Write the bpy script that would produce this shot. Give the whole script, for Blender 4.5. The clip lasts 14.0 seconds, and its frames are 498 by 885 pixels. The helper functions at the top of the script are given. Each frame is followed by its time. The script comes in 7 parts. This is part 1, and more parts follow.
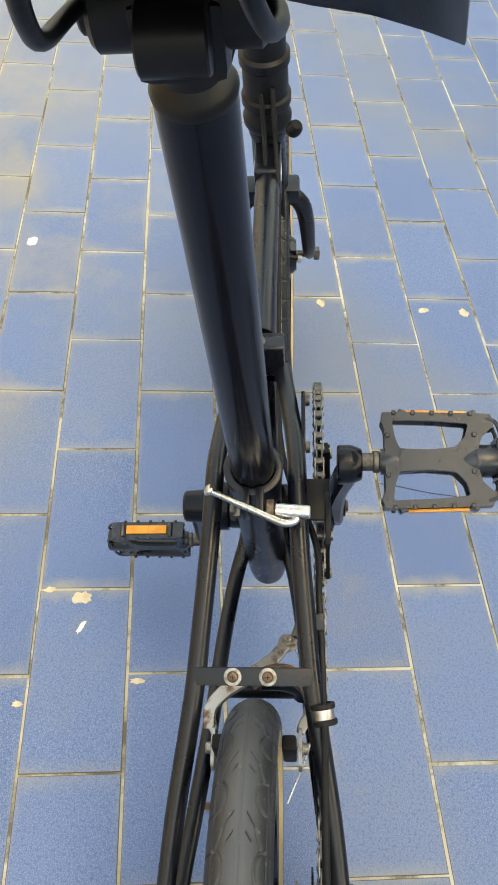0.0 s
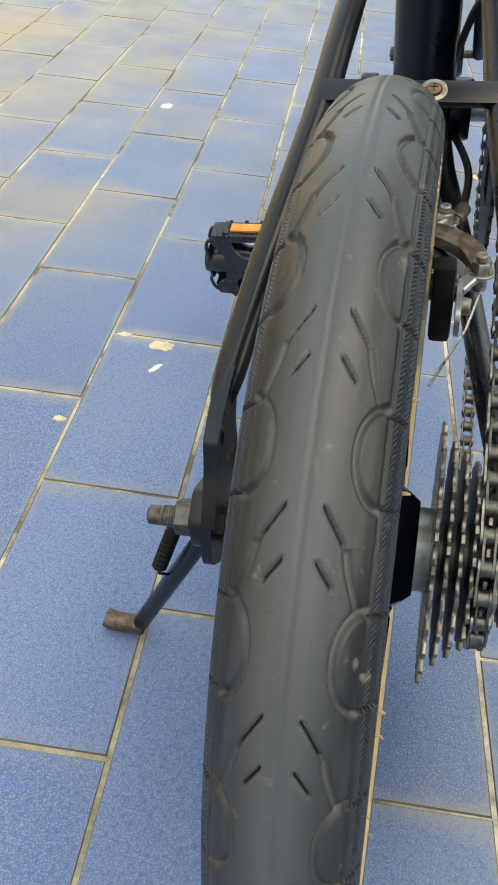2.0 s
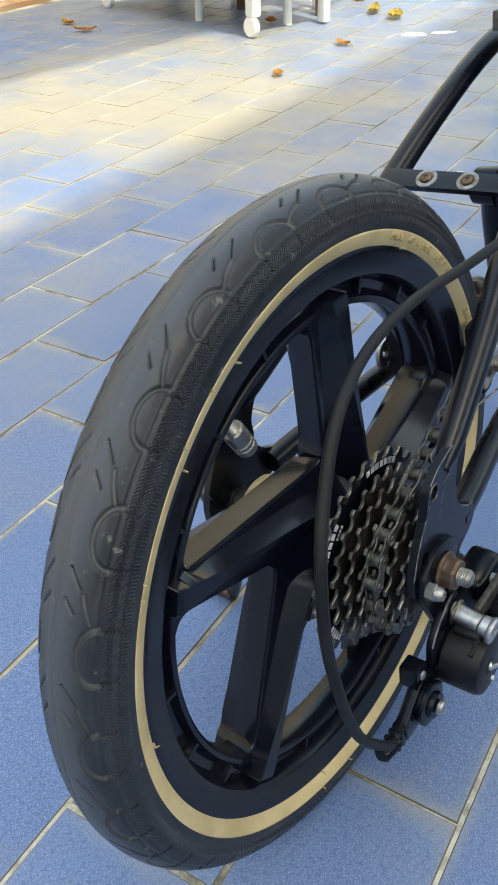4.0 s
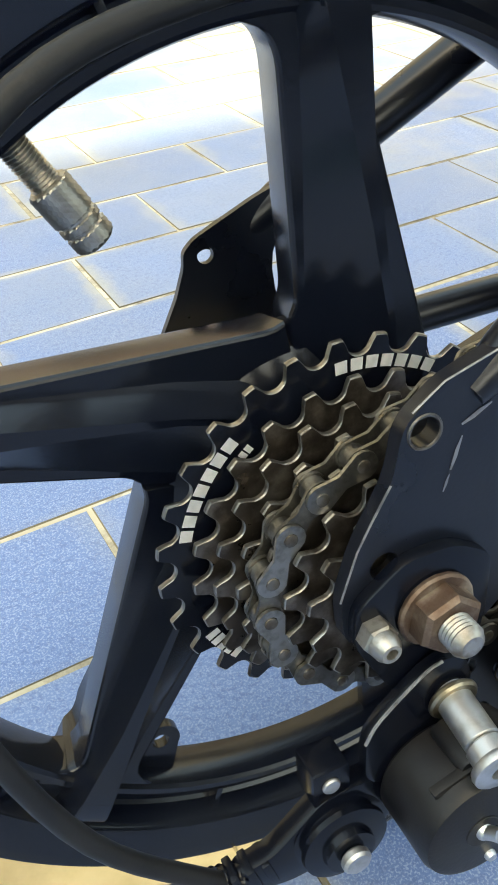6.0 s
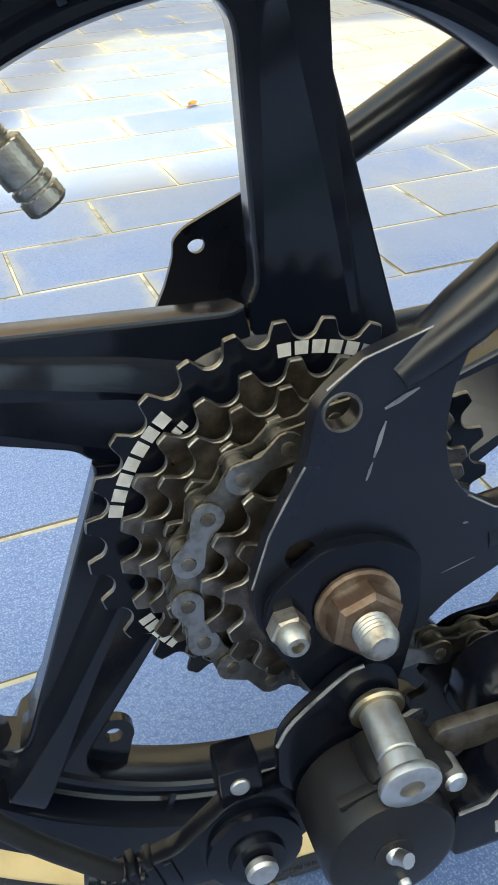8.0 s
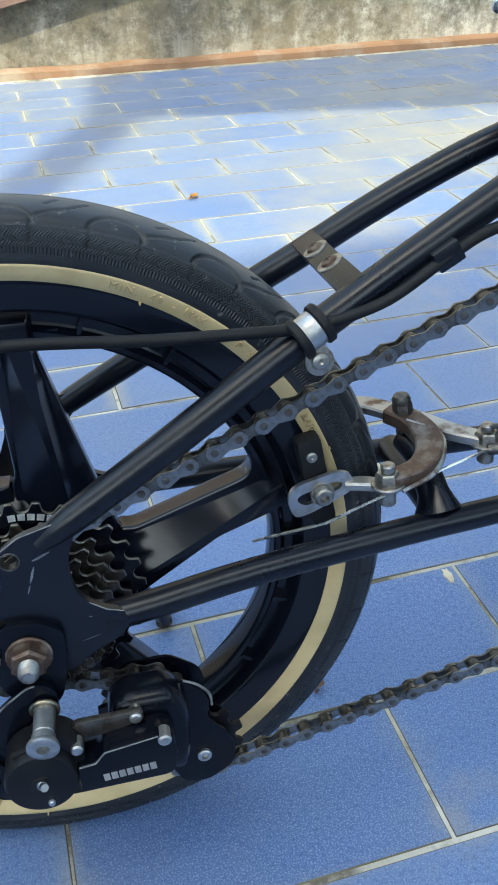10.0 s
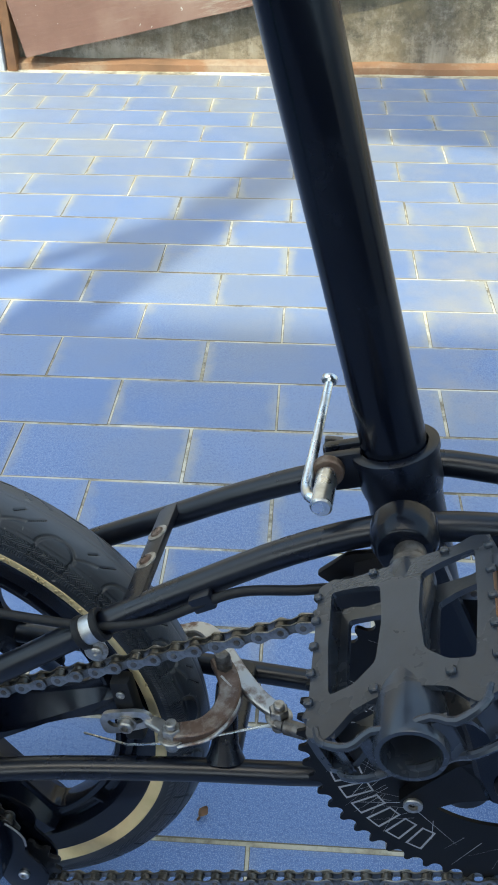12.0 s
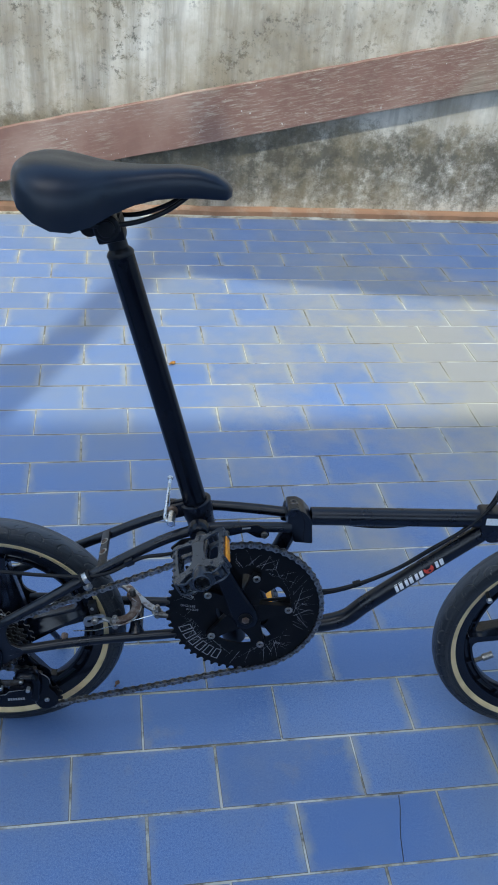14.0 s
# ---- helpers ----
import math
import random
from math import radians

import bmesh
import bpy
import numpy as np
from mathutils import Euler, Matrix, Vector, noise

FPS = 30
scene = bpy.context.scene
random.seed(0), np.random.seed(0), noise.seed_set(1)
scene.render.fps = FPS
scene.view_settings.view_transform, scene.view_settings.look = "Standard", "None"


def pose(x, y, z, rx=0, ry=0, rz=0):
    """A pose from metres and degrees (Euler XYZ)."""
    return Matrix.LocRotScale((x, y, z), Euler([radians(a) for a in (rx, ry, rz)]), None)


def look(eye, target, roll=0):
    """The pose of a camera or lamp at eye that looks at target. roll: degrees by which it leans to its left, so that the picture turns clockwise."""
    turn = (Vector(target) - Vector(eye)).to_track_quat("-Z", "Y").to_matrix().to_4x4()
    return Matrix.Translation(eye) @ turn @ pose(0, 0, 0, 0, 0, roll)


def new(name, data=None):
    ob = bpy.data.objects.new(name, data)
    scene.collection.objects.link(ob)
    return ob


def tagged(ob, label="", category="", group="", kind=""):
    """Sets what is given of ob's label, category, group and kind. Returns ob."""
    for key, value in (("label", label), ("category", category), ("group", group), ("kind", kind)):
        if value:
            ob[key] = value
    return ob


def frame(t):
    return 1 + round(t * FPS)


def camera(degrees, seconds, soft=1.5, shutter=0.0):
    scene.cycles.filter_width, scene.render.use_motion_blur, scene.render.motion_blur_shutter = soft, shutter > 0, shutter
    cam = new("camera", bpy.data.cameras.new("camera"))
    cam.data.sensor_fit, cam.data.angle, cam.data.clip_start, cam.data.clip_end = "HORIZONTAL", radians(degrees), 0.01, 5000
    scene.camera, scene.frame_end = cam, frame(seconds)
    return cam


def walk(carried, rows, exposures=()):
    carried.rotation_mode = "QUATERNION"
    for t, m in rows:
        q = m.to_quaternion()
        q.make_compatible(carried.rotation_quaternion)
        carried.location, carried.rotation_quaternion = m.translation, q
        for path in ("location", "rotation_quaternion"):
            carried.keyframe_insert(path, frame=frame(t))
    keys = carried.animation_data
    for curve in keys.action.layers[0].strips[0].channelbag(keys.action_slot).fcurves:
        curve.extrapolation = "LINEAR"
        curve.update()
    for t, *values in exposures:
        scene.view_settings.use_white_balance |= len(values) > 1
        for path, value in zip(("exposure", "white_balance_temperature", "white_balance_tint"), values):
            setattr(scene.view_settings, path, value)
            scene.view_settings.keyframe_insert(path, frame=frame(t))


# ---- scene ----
cam = camera(32.31, 14.0, soft=1.8)
PATH = [
    (0.0, look((-0.1293, 0.0732, 0.9421), (0.2640, 0.0586, 0.4892), 5.75)),
    (0.5, look((-0.1543, 0.0919, 0.7938), (0.2416, 0.0602, 0.3441), 8.78)),
    (1.0, look((-0.2114, 0.0575, 0.6496), (0.2102, 0.0637, 0.2228), 6.81)),
    (1.5, look((-0.2465, 0.0389, 0.5189), (0.2085, 0.0846, 0.1304), 5.89)),
    (2.0, look((-0.2841, 0.0361, 0.4630), (0.1803, 0.1068, 0.0898), 5.79)),
    (2.5, look((-0.3278, 0.0076, 0.4476), (0.1362, 0.1154, 0.0827), 5.40)),
    (3.0, look((-0.3431, -0.0525, 0.4676), (0.1044, 0.1162, 0.1053), 3.48)),
    (3.5, look((-0.3406, -0.1381, 0.5153), (0.0765, 0.1057, 0.1594), -0.16)),
    (3.7, look((-0.3353, -0.1644, 0.5233), (0.0733, 0.1013, 0.1734), -1.10)),
    (5.8, look((-0.0992, -0.1617, 0.3766), (0.0841, 0.2650, -0.0035), -2.85)),
    (6.0, look((-0.0953, -0.1612, 0.3663), (0.0880, 0.2725, -0.0057), -2.35)),
    (6.5, look((-0.0830, -0.1569, 0.3549), (0.0859, 0.2856, -0.0135), -2.50)),
    (7.0, look((-0.0807, -0.1538, 0.3456), (0.0873, 0.2946, -0.0159), -2.02)),
    (7.2, look((-0.0762, -0.1573, 0.3440), (0.0841, 0.2957, -0.0154), -2.23)),
    (9.3, look((-0.0279, -0.3143, 0.4466), (0.0816, 0.1773, 0.1206), -0.72)),
    (9.5, look((-0.0167, -0.3422, 0.4754), (0.0976, 0.1506, 0.1529), -0.39)),
    (10.0, look((0.0512, -0.3360, 0.5007), (0.1422, 0.1524, 0.1643), -1.36)),
    (10.5, look((0.1207, -0.2717, 0.5440), (0.1466, 0.1837, 0.1542), -1.53)),
    (11.0, look((0.1779, -0.2541, 0.5469), (0.1485, 0.2243, 0.1859), -1.57)),
    (11.5, look((0.2213, -0.2675, 0.6011), (0.1609, 0.2095, 0.2421), -1.22)),
    (12.0, look((0.2737, -0.3019, 0.7013), (0.1988, 0.1641, 0.3308), -0.28)),
    (12.5, look((0.3027, -0.4037, 0.8184), (0.2410, 0.0727, 0.4588), 3.23)),
    (13.0, look((0.2971, -0.5284, 0.9525), (0.2785, -0.0508, 0.5898), 4.88)),
    (13.5, look((0.2589, -0.7335, 1.1148), (0.2961, -0.2568, 0.7523), 5.83)),
    (14.0, look((0.2649, -0.9189, 1.2140), (0.3144, -0.4294, 0.8705), 5.12)),
]
# the film's own exposure and white balance, which drift as it nears the dark machine
EXPOSURE = [(0.0, 2.45, 12400, 2), (1.0, 2.83, 12300, 2), (1.5, 2.63, 11800, 1), (2.0, 2.39, 11100, 1), (2.5, 2.28, 10400, 1), (3.7, 2.18, 8600, 0), (5.8, 2.98, 10400, -4), (7.2, 2.98, 10500, -4), (9.3, 2.44, 7900, -5), (9.6, 2.39, 7700, -5), (10.0, 2.19, 6900, -5), (10.5, 2.34, 7500, -6), (11.0, 2.28, 7700, -6), (12.0, 2.00, 7100, -4), (12.5, 1.81, 6600, -3), (13.0, 1.57, 6150, -1), (14.0, 1.42, 5950, 0)]
walk(cam, PATH, EXPOSURE)

# ---- frames of reference ----
LEAN = 6.99            # the bicycle rests on its kickstand and leans to its left
TURN = 5.19            # the paving and the boundary wall are turned against the bicycle
ORIGIN = (0.2052, 0.1603)
YARD = pose(ORIGIN[0], ORIGIN[1], 0, 0, 0, TURN)
BIKE = pose(0, 0, 0, -LEAN, 0, 0)
AXLE = 0.195
TILE_L, TILE_W = 0.2287, 0.1128
WALL_N = 2.21

# ---- world and sun ----
SUN_FROM = Vector((-0.46, -0.89, 0.0)).normalized()
SUN_FROM = (YARD.to_3x3() @ SUN_FROM)
ELEV = radians(58)
world = bpy.data.worlds.new("sky")
scene.world = world
world.use_nodes = True
wn = world.node_tree
sky = wn.nodes.new("ShaderNodeTexSky")
sky.sky_type = "NISHITA"
sky.sun_disc = False
sky.sun_elevation = ELEV
sky.sun_rotation = math.atan2(SUN_FROM.x, SUN_FROM.y)
sky.air_density, sky.dust_density, sky.ozone_density = 1.2, 2.4, 1.2
wn.nodes["Background"].inputs["Strength"].default_value = 0.15
wn.links.new(sky.outputs[0], wn.nodes["Background"].inputs["Color"])
sun = new("sun", bpy.data.lights.new("sun", "SUN"))
sun.data.energy, sun.data.angle, sun.data.color = 1.15, radians(1.0), (1.0, 0.95, 0.86)
to_sun = Vector((SUN_FROM.x * math.cos(ELEV), SUN_FROM.y * math.cos(ELEV), math.sin(ELEV)))
sun.matrix_world = look(to_sun * 20, (0, 0, 0))


# ---- materials ----
def ramp(nt, fac, stops):
    r = nt.nodes.new("ShaderNodeValToRGB")
    els = r.color_ramp.elements
    while len(els) < len(stops):
        els.new(0.5)
    for e, (p, c) in zip(els, stops):
        e.position, e.color = p, (*c, 1) if len(c) == 3 else c
    nt.links.new(fac, r.inputs[0])
    return r.outputs[0]


def texture(nt, scale, detail=3.0, rough=0.55, stretch=None, space="Object", kind="noise"):
    tc = nt.nodes.new("ShaderNodeTexCoord")
    src = tc.outputs[space]
    if stretch:
        mp = nt.nodes.new("ShaderNodeMapping")
        mp.inputs["Scale"].default_value = stretch
        nt.links.new(src, mp.inputs[0])
        src = mp.outputs[0]
    if kind == "noise":
        n = nt.nodes.new("ShaderNodeTexNoise")
        n.inputs["Scale"].default_value, n.inputs["Detail"].default_value, n.inputs["Roughness"].default_value = scale, detail, rough
        out = n.outputs[0]
    else:
        n = nt.nodes.new("ShaderNodeTexVoronoi")
        n.inputs["Scale"].default_value = scale
        out = n.outputs["Distance"]
    nt.links.new(src, n.inputs["Vector"])
    return out


def mixed(nt, fac, a, b, how="MIX"):
    m = nt.nodes.new("ShaderNodeMix")
    m.data_type, m.blend_type = "RGBA", how
    for sock, val in ((m.inputs[0], fac), (m.inputs[6], a), (m.inputs[7], b)):
        if isinstance(val, (int, float)):
            sock.default_value = val
        elif isinstance(val, tuple):
            sock.default_value = (*val, 1)
        else:
            nt.links.new(val, sock)
    return m.outputs[2]


def material(name, rough=0.5, metal=0.0, coat=0.0, shine=0.5):
    m = bpy.data.materials.new(name)
    m.use_nodes = True
    b = m.node_tree.nodes["Principled BSDF"]
    b.inputs["Roughness"].default_value, b.inputs["Metallic"].default_value = rough, metal
    b.inputs["Coat Weight"].default_value = coat
    b.inputs["Specular IOR Level"].default_value = shine
    b.inputs["Coat Roughness"].default_value = 0.15
    return m, m.node_tree, b


def bump(nt, b, height, strength=0.3, distance=0.001):
    n = nt.nodes.new("ShaderNodeBump")
    n.inputs["Strength"].default_value, n.inputs["Distance"].default_value = strength, distance
    nt.links.new(height, n.inputs["Height"])
    nt.links.new(n.outputs[0], b.inputs["Normal"])


def worn(name, base, second, rough, metal=0.0, scale=60, fine=700, lo=0.45, hi=0.7, coat=0.0, relief=0.15, rough_to=None, dust=None, shine=0.5):
    """A surface of one colour with a second that shows in patches, fine grain and uneven gloss."""
    m, nt, b = material(name, rough, metal, coat, shine)
    big = texture(nt, scale, 5)
    small = texture(nt, fine, 2)
    fac = ramp(nt, big, [(lo, (0, 0, 0)), (hi, (1, 1, 1))])
    col = mixed(nt, fac, base, second)
    if dust:
        d = ramp(nt, texture(nt, scale * 0.35, 6, 0.7), [(0.5, (0, 0, 0)), (0.75, (1, 1, 1))])
        col = mixed(nt, d, col, dust)
    nt.links.new(col, b.inputs["Base Color"])
    r2 = rough if rough_to is None else rough_to
    nt.links.new(ramp(nt, big, [(0.3, (rough,) * 3), (0.75, (r2,) * 3)]), b.inputs["Roughness"])
    if relief:
        bump(nt, b, small, relief, 0.0004)
    return m


PAINT = worn("satin_black_frame_paint", (0.0032, 0.0046, 0.0095), (0.0052, 0.007, 0.0125), 0.24, scale=30, fine=700, relief=0.07, rough_to=0.38, dust=(0.008, 0.009, 0.012), shine=0.42)
GLOSS = worn("gloss_black_paint", (0.0025, 0.0035, 0.007), (0.0045, 0.006, 0.0105), 0.15, scale=40, fine=900, relief=0.03, rough_to=0.28, shine=0.22)
MAG = worn("black_moulded_wheel", (0.0035, 0.0050, 0.0100), (0.0055, 0.0075, 0.0135), 0.13, scale=25, fine=500, relief=0.06, rough_to=0.27, dust=(0.009, 0.011, 0.016), shine=0.34)
PLASTIC = worn("black_plastic", (0.006, 0.006, 0.0075), (0.011, 0.011, 0.012), 0.34, scale=60, fine=900, relief=0.10, rough_to=0.46, shine=0.24)
PEDAL = worn("grey_black_pedal_nylon", (0.020, 0.025, 0.035), (0.036, 0.043, 0.056), 0.17, scale=24, fine=600, relief=0.15, rough_to=0.42, shine=0.5)
RING = worn("matt_black_anodised_alloy", (0.0030, 0.0031, 0.0036), (0.0060, 0.0060, 0.0066), 0.36, scale=50, fine=900, relief=0.06, rough_to=0.5, shine=0.16)
VINYL = worn("black_saddle_vinyl", (0.006, 0.010, 0.020), (0.009, 0.014, 0.026), 0.28, scale=12, fine=1400, relief=0.18, rough_to=0.44, shine=0.34)
RUBBER = worn("black_cable_rubber", (0.008, 0.008, 0.009), (0.015, 0.015, 0.016), 0.46, scale=50, fine=900, relief=0.1, rough_to=0.58, shine=0.24)
CHROME = worn("bright_plated_steel", (0.72, 0.72, 0.71), (0.5, 0.48, 0.44), 0.2, 1.0, scale=120, relief=0.05, rough_to=0.38)
ALLOY = worn("dull_alloy", (0.55, 0.55, 0.55), (0.36, 0.35, 0.33), 0.36, 1.0, scale=150, relief=0.12, rough_to=0.5)
CHAIN = worn("grey_chain_steel", (0.30, 0.29, 0.272), (0.17, 0.162, 0.15), 0.28, 1.0, scale=260, fine=1500, relief=0.15, rough_to=0.5)
OILED = worn("dark_oiled_chain_steel", (0.12, 0.115, 0.107), (0.22, 0.21, 0.19), 0.26, 0.9, scale=240, fine=1500, relief=0.15, rough_to=0.55)
COG = worn("brown_oiled_sprocket_steel", (0.085, 0.070, 0.060), (0.21, 0.188, 0.165), 0.24, 0.9, scale=120, fine=1200, relief=0.15, rough_to=0.5, dust=(0.035, 0.026, 0.02))
RUBBED = worn("rubbed_tooth_steel", (0.25, 0.238, 0.22), (0.09, 0.076, 0.064), 0.3, 0.95, scale=200, fine=1200, relief=0.1, rough_to=0.5)
RUST = worn("rusty_brown_steel", (0.13, 0.088, 0.066), (0.28, 0.23, 0.19), 0.45, 0.8, scale=160, fine=900, relief=0.4, rough_to=0.7, dust=(0.09, 0.045, 0.03))
CHIPPED = worn("chipped_chrome_brake_steel", (0.43, 0.42, 0.405), (0.16, 0.105, 0.078), 0.3, 0.9, scale=70, fine=500, lo=0.50, hi=0.61, relief=0.3, rough_to=0.6)
BRONZE = worn("rust_brown_brake_steel", (0.10, 0.062, 0.045), (0.16, 0.11, 0.085), 0.42, 0.6, scale=80, fine=700, relief=0.3, rough_to=0.55, dust=(0.4, 0.38, 0.35))
# darker cream puts the shading of the raised letters into their colour
DARKCREAM = worn("darkened_cream_rubber", (0.45, 0.345, 0.18), (0.37, 0.28, 0.145), 0.6, scale=60, relief=0.1)
CREAM = worn("cream_sidewall_rubber", (0.61, 0.475, 0.255), (0.51, 0.385, 0.19), 0.55, scale=40, fine=900, relief=0.15, rough_to=0.65, dust=(0.42, 0.32, 0.17))
AMBER = worn("amber_reflector_plastic", (0.75, 0.27, 0.012), (0.85, 0.36, 0.03), 0.25, scale=90, fine=1200, relief=0.5, coat=0.4)
PRINT = worn("white_print", (0.75, 0.75, 0.75), (0.62, 0.62, 0.62), 0.5, scale=300, relief=0)
GREYPRINT = worn("grey_print", (0.27, 0.27, 0.28), (0.20, 0.20, 0.21), 0.5, scale=200, relief=0)
REDPRINT = worn("red_print", (0.55, 0.05, 0.03), (0.45, 0.06, 0.04), 0.5, scale=300, relief=0)
NUT = worn("dull_zinc_nut", (0.36, 0.345, 0.32), (0.17, 0.145, 0.12), 0.32, 0.9, scale=220, relief=0.2, rough_to=0.5)
SCORE = worn("pale_scored_paint", (0.44, 0.44, 0.46), (0.28, 0.28, 0.30), 0.5, scale=200, relief=0)
SCRATCH = worn("bare_scratched_alloy", (0.26, 0.26, 0.27), (0.12, 0.12, 0.13), 0.45, 0.6, scale=200, relief=0)
WHITE = worn("white_enamel", (0.78, 0.77, 0.72), (0.66, 0.64, 0.58), 0.4, scale=10, relief=0.05, rough_to=0.5, dust=(0.5, 0.47, 0.4))
GREEN = worn("green_enamel", (0.12, 0.36, 0.27), (0.10, 0.29, 0.22), 0.45, scale=12, relief=0.05)
TIMBER = worn("brown_furniture_timber", (0.23, 0.12, 0.06), (0.17, 0.085, 0.045), 0.5, scale=20, relief=0.2)
LEAF = worn("dry_orange_leaf", (0.55, 0.26, 0.04), (0.40, 0.16, 0.03), 0.6, scale=50, relief=0.3)
STRAW = worn("dry_yellow_leaf", (0.55, 0.42, 0.10), (0.38, 0.25, 0.06), 0.6, scale=50, relief=0.3)
CHIP = worn("cream_glaze_chip", (0.66, 0.58, 0.42), (0.55, 0.44, 0.28), 0.6, scale=60, relief=0.3)
CHALK = worn("white_speck", (0.8, 0.8, 0.79), (0.7, 0.7, 0.69), 0.6, scale=60, relief=0.3)
EARTHDARK = worn("dark_crack_dirt", (0.035, 0.035, 0.045), (0.06, 0.06, 0.07), 0.9, scale=80, relief=0)
STEELDARK = worn("dark_bolt_steel", (0.15, 0.14, 0.13), (0.075, 0.06, 0.05), 0.4, 0.9, scale=200, relief=0.3, rough_to=0.6)
# near-black so the unseen south wall darkens what glossy black parts mirror
SHADEWALL = worn("dark_unseen_wall", (0.075, 0.070, 0.066), (0.055, 0.052, 0.050), 0.8, scale=2, fine=60, relief=0.2)
PLASTER = worn("painted_house_plaster", (0.62, 0.645, 0.67), (0.54, 0.56, 0.58), 0.8, scale=2, fine=60, relief=0.2)


SCALLOPS, SCALLOP_AT = 24, radians(129.6)     # how many scallops go round the tyre, and where one of them sits


def tyre_rubber():
    """Dusty black rubber, with a fine chevron weave moulded round both shoulders (u across, v along the tread, in metres)."""
    m, nt, b = material("dusty_black_tyre_rubber", 0.5, shine=0.34)
    big = texture(nt, 14, 6, 0.6)
    col = ramp(nt, big, [(0.35, (0.0132, 0.0152, 0.0190)), (0.6, (0.0215, 0.0243, 0.0290)), (0.8, (0.035, 0.0382, 0.0430))])
    spots = ramp(nt, texture(nt, 160, 2), [(0.68, (0, 0, 0)), (0.76, (1, 1, 1))])
    col = mixed(nt, spots, col, (0.15, 0.14, 0.125))
    uv = nt.nodes.new("ShaderNodeTexCoord")
    mp = nt.nodes.new("ShaderNodeMapping")
    mp.inputs["Scale"].default_value = (190, 14, 1)
    nt.links.new(uv.outputs["UV"], mp.inputs[0])
    scuff = nt.nodes.new("ShaderNodeTexNoise")
    scuff.inputs["Scale"].default_value, scuff.inputs["Detail"].default_value = 1.0, 5
    nt.links.new(mp.outputs[0], scuff.inputs["Vector"])
    col = mixed(nt, ramp(nt, scuff.outputs[0], [(0.50, (0, 0, 0)), (0.70, (0.55, 0.55, 0.55))]), col, (0.053, 0.056, 0.060))     # scuffs along the run
    sep = nt.nodes.new("ShaderNodeSeparateXYZ")
    nt.links.new(uv.outputs["UV"], sep.inputs[0])

    def calc(op, *args):
        n = nt.nodes.new("ShaderNodeMath")
        n.operation = op
        for sock, val in zip(n.inputs, args):
            if isinstance(val, (int, float)):
                sock.default_value = val
            else:
                nt.links.new(val, sock)
        return n.outputs[0]
    across = calc("ABSOLUTE", sep.outputs["X"])
    worn_top = ramp(nt, calc("ADD", calc("MULTIPLY", across, 40.0), calc("MULTIPLY", big, 0.3)), [(0.30, (1, 1, 1)), (0.78, (0, 0, 0))])
    col = mixed(nt, calc("MULTIPLY", worn_top, 0.7), col, (0.097, 0.106, 0.122))     # road dust on the running surface
    # pale dust packed in the scalloped grooves, dark cuts across the crown
    P = 2 * math.pi * 0.193 / SCALLOPS
    x = calc("SUBTRACT", calc("FLOORED_MODULO", calc("ADD", sep.outputs["Y"], 0.5 * P - SCALLOP_AT * 0.193), P), 0.5 * P)
    w = calc("MULTIPLY", calc("SUBTRACT", across, 0.0190), 1.20)
    xs = calc("MULTIPLY", calc("SUBTRACT", x, 0.0018), 0.80)
    ring = calc("ABSOLUTE", calc("SUBTRACT", calc("SQRT", calc("ADD", calc("MULTIPLY", xs, xs), calc("MULTIPLY", w, w))), 0.0104))
    arc = calc("MULTIPLY", ramp(nt, calc("MULTIPLY", ring, 500.0), [(0.2, (1, 1, 1)), (0.6, (0, 0, 0))]), calc("LESS_THAN", across, 0.0195))
    run = calc("ADD", x, 0.0270)
    rise = calc("MULTIPLY", calc("POWER", calc("MAXIMUM", calc("DIVIDE", run, 0.0165), 0.0), 1.6), 0.0052)
    wave = calc("ABSOLUTE", calc("SUBTRACT", calc("SUBTRACT", across, 0.0108), rise))
    tail = calc("MULTIPLY", ramp(nt, calc("MULTIPLY", wave, 500.0), [(0.2, (1, 1, 1)), (0.55, (0, 0, 0))]), calc("MULTIPLY", calc("GREATER_THAN", run, 0.0), calc("LESS_THAN", run, 0.0170)))
    lined = calc("MULTIPLY", calc("MAXIMUM", arc, tail), ramp(nt, texture(nt, 45, 3), [(0.35, (0.2,) * 3), (0.65, (0.75,) * 3)]))
    col = mixed(nt, lined, col, (0.115, 0.116, 0.114))
    for xo, a0, a1, slant in ((-0.0306, 0.0042, 0.0100, 0.0090), (-0.0186, 0.0040, 0.0082, 0.0058)):
        t = calc("DIVIDE", calc("SUBTRACT", across, a0), a1 - a0)
        span = calc("MULTIPLY", calc("GREATER_THAN", t, 0.0), calc("LESS_THAN", t, 1.0))
        xx = calc("SUBTRACT", calc("FLOORED_MODULO", calc("ADD", calc("SUBTRACT", x, xo), 0.5 * P), P), 0.5 * P)
        one = calc("LESS_THAN", calc("ABSOLUTE", calc("SUBTRACT", xx, calc("MULTIPLY", calc("SUBTRACT", t, 0.5), slant))), 0.0006)
        col = mixed(nt, calc("MULTIPLY", one, span), col, (0.008, 0.008, 0.009))
    nt.links.new(col, b.inputs["Base Color"])
    nt.links.new(ramp(nt, big, [(0.3, (0.30,) * 3), (0.7, (0.46,) * 3)]), b.inputs["Roughness"])
    zig = calc("PINGPONG", across, 0.0025)
    weave = calc("SINE", calc("MULTIPLY", calc("ADD", sep.outputs["Y"], zig), 2 * math.pi / 0.0016))
    inside = calc("MULTIPLY", calc("GREATER_THAN", across, 0.0208), calc("LESS_THAN", across, 0.0290))
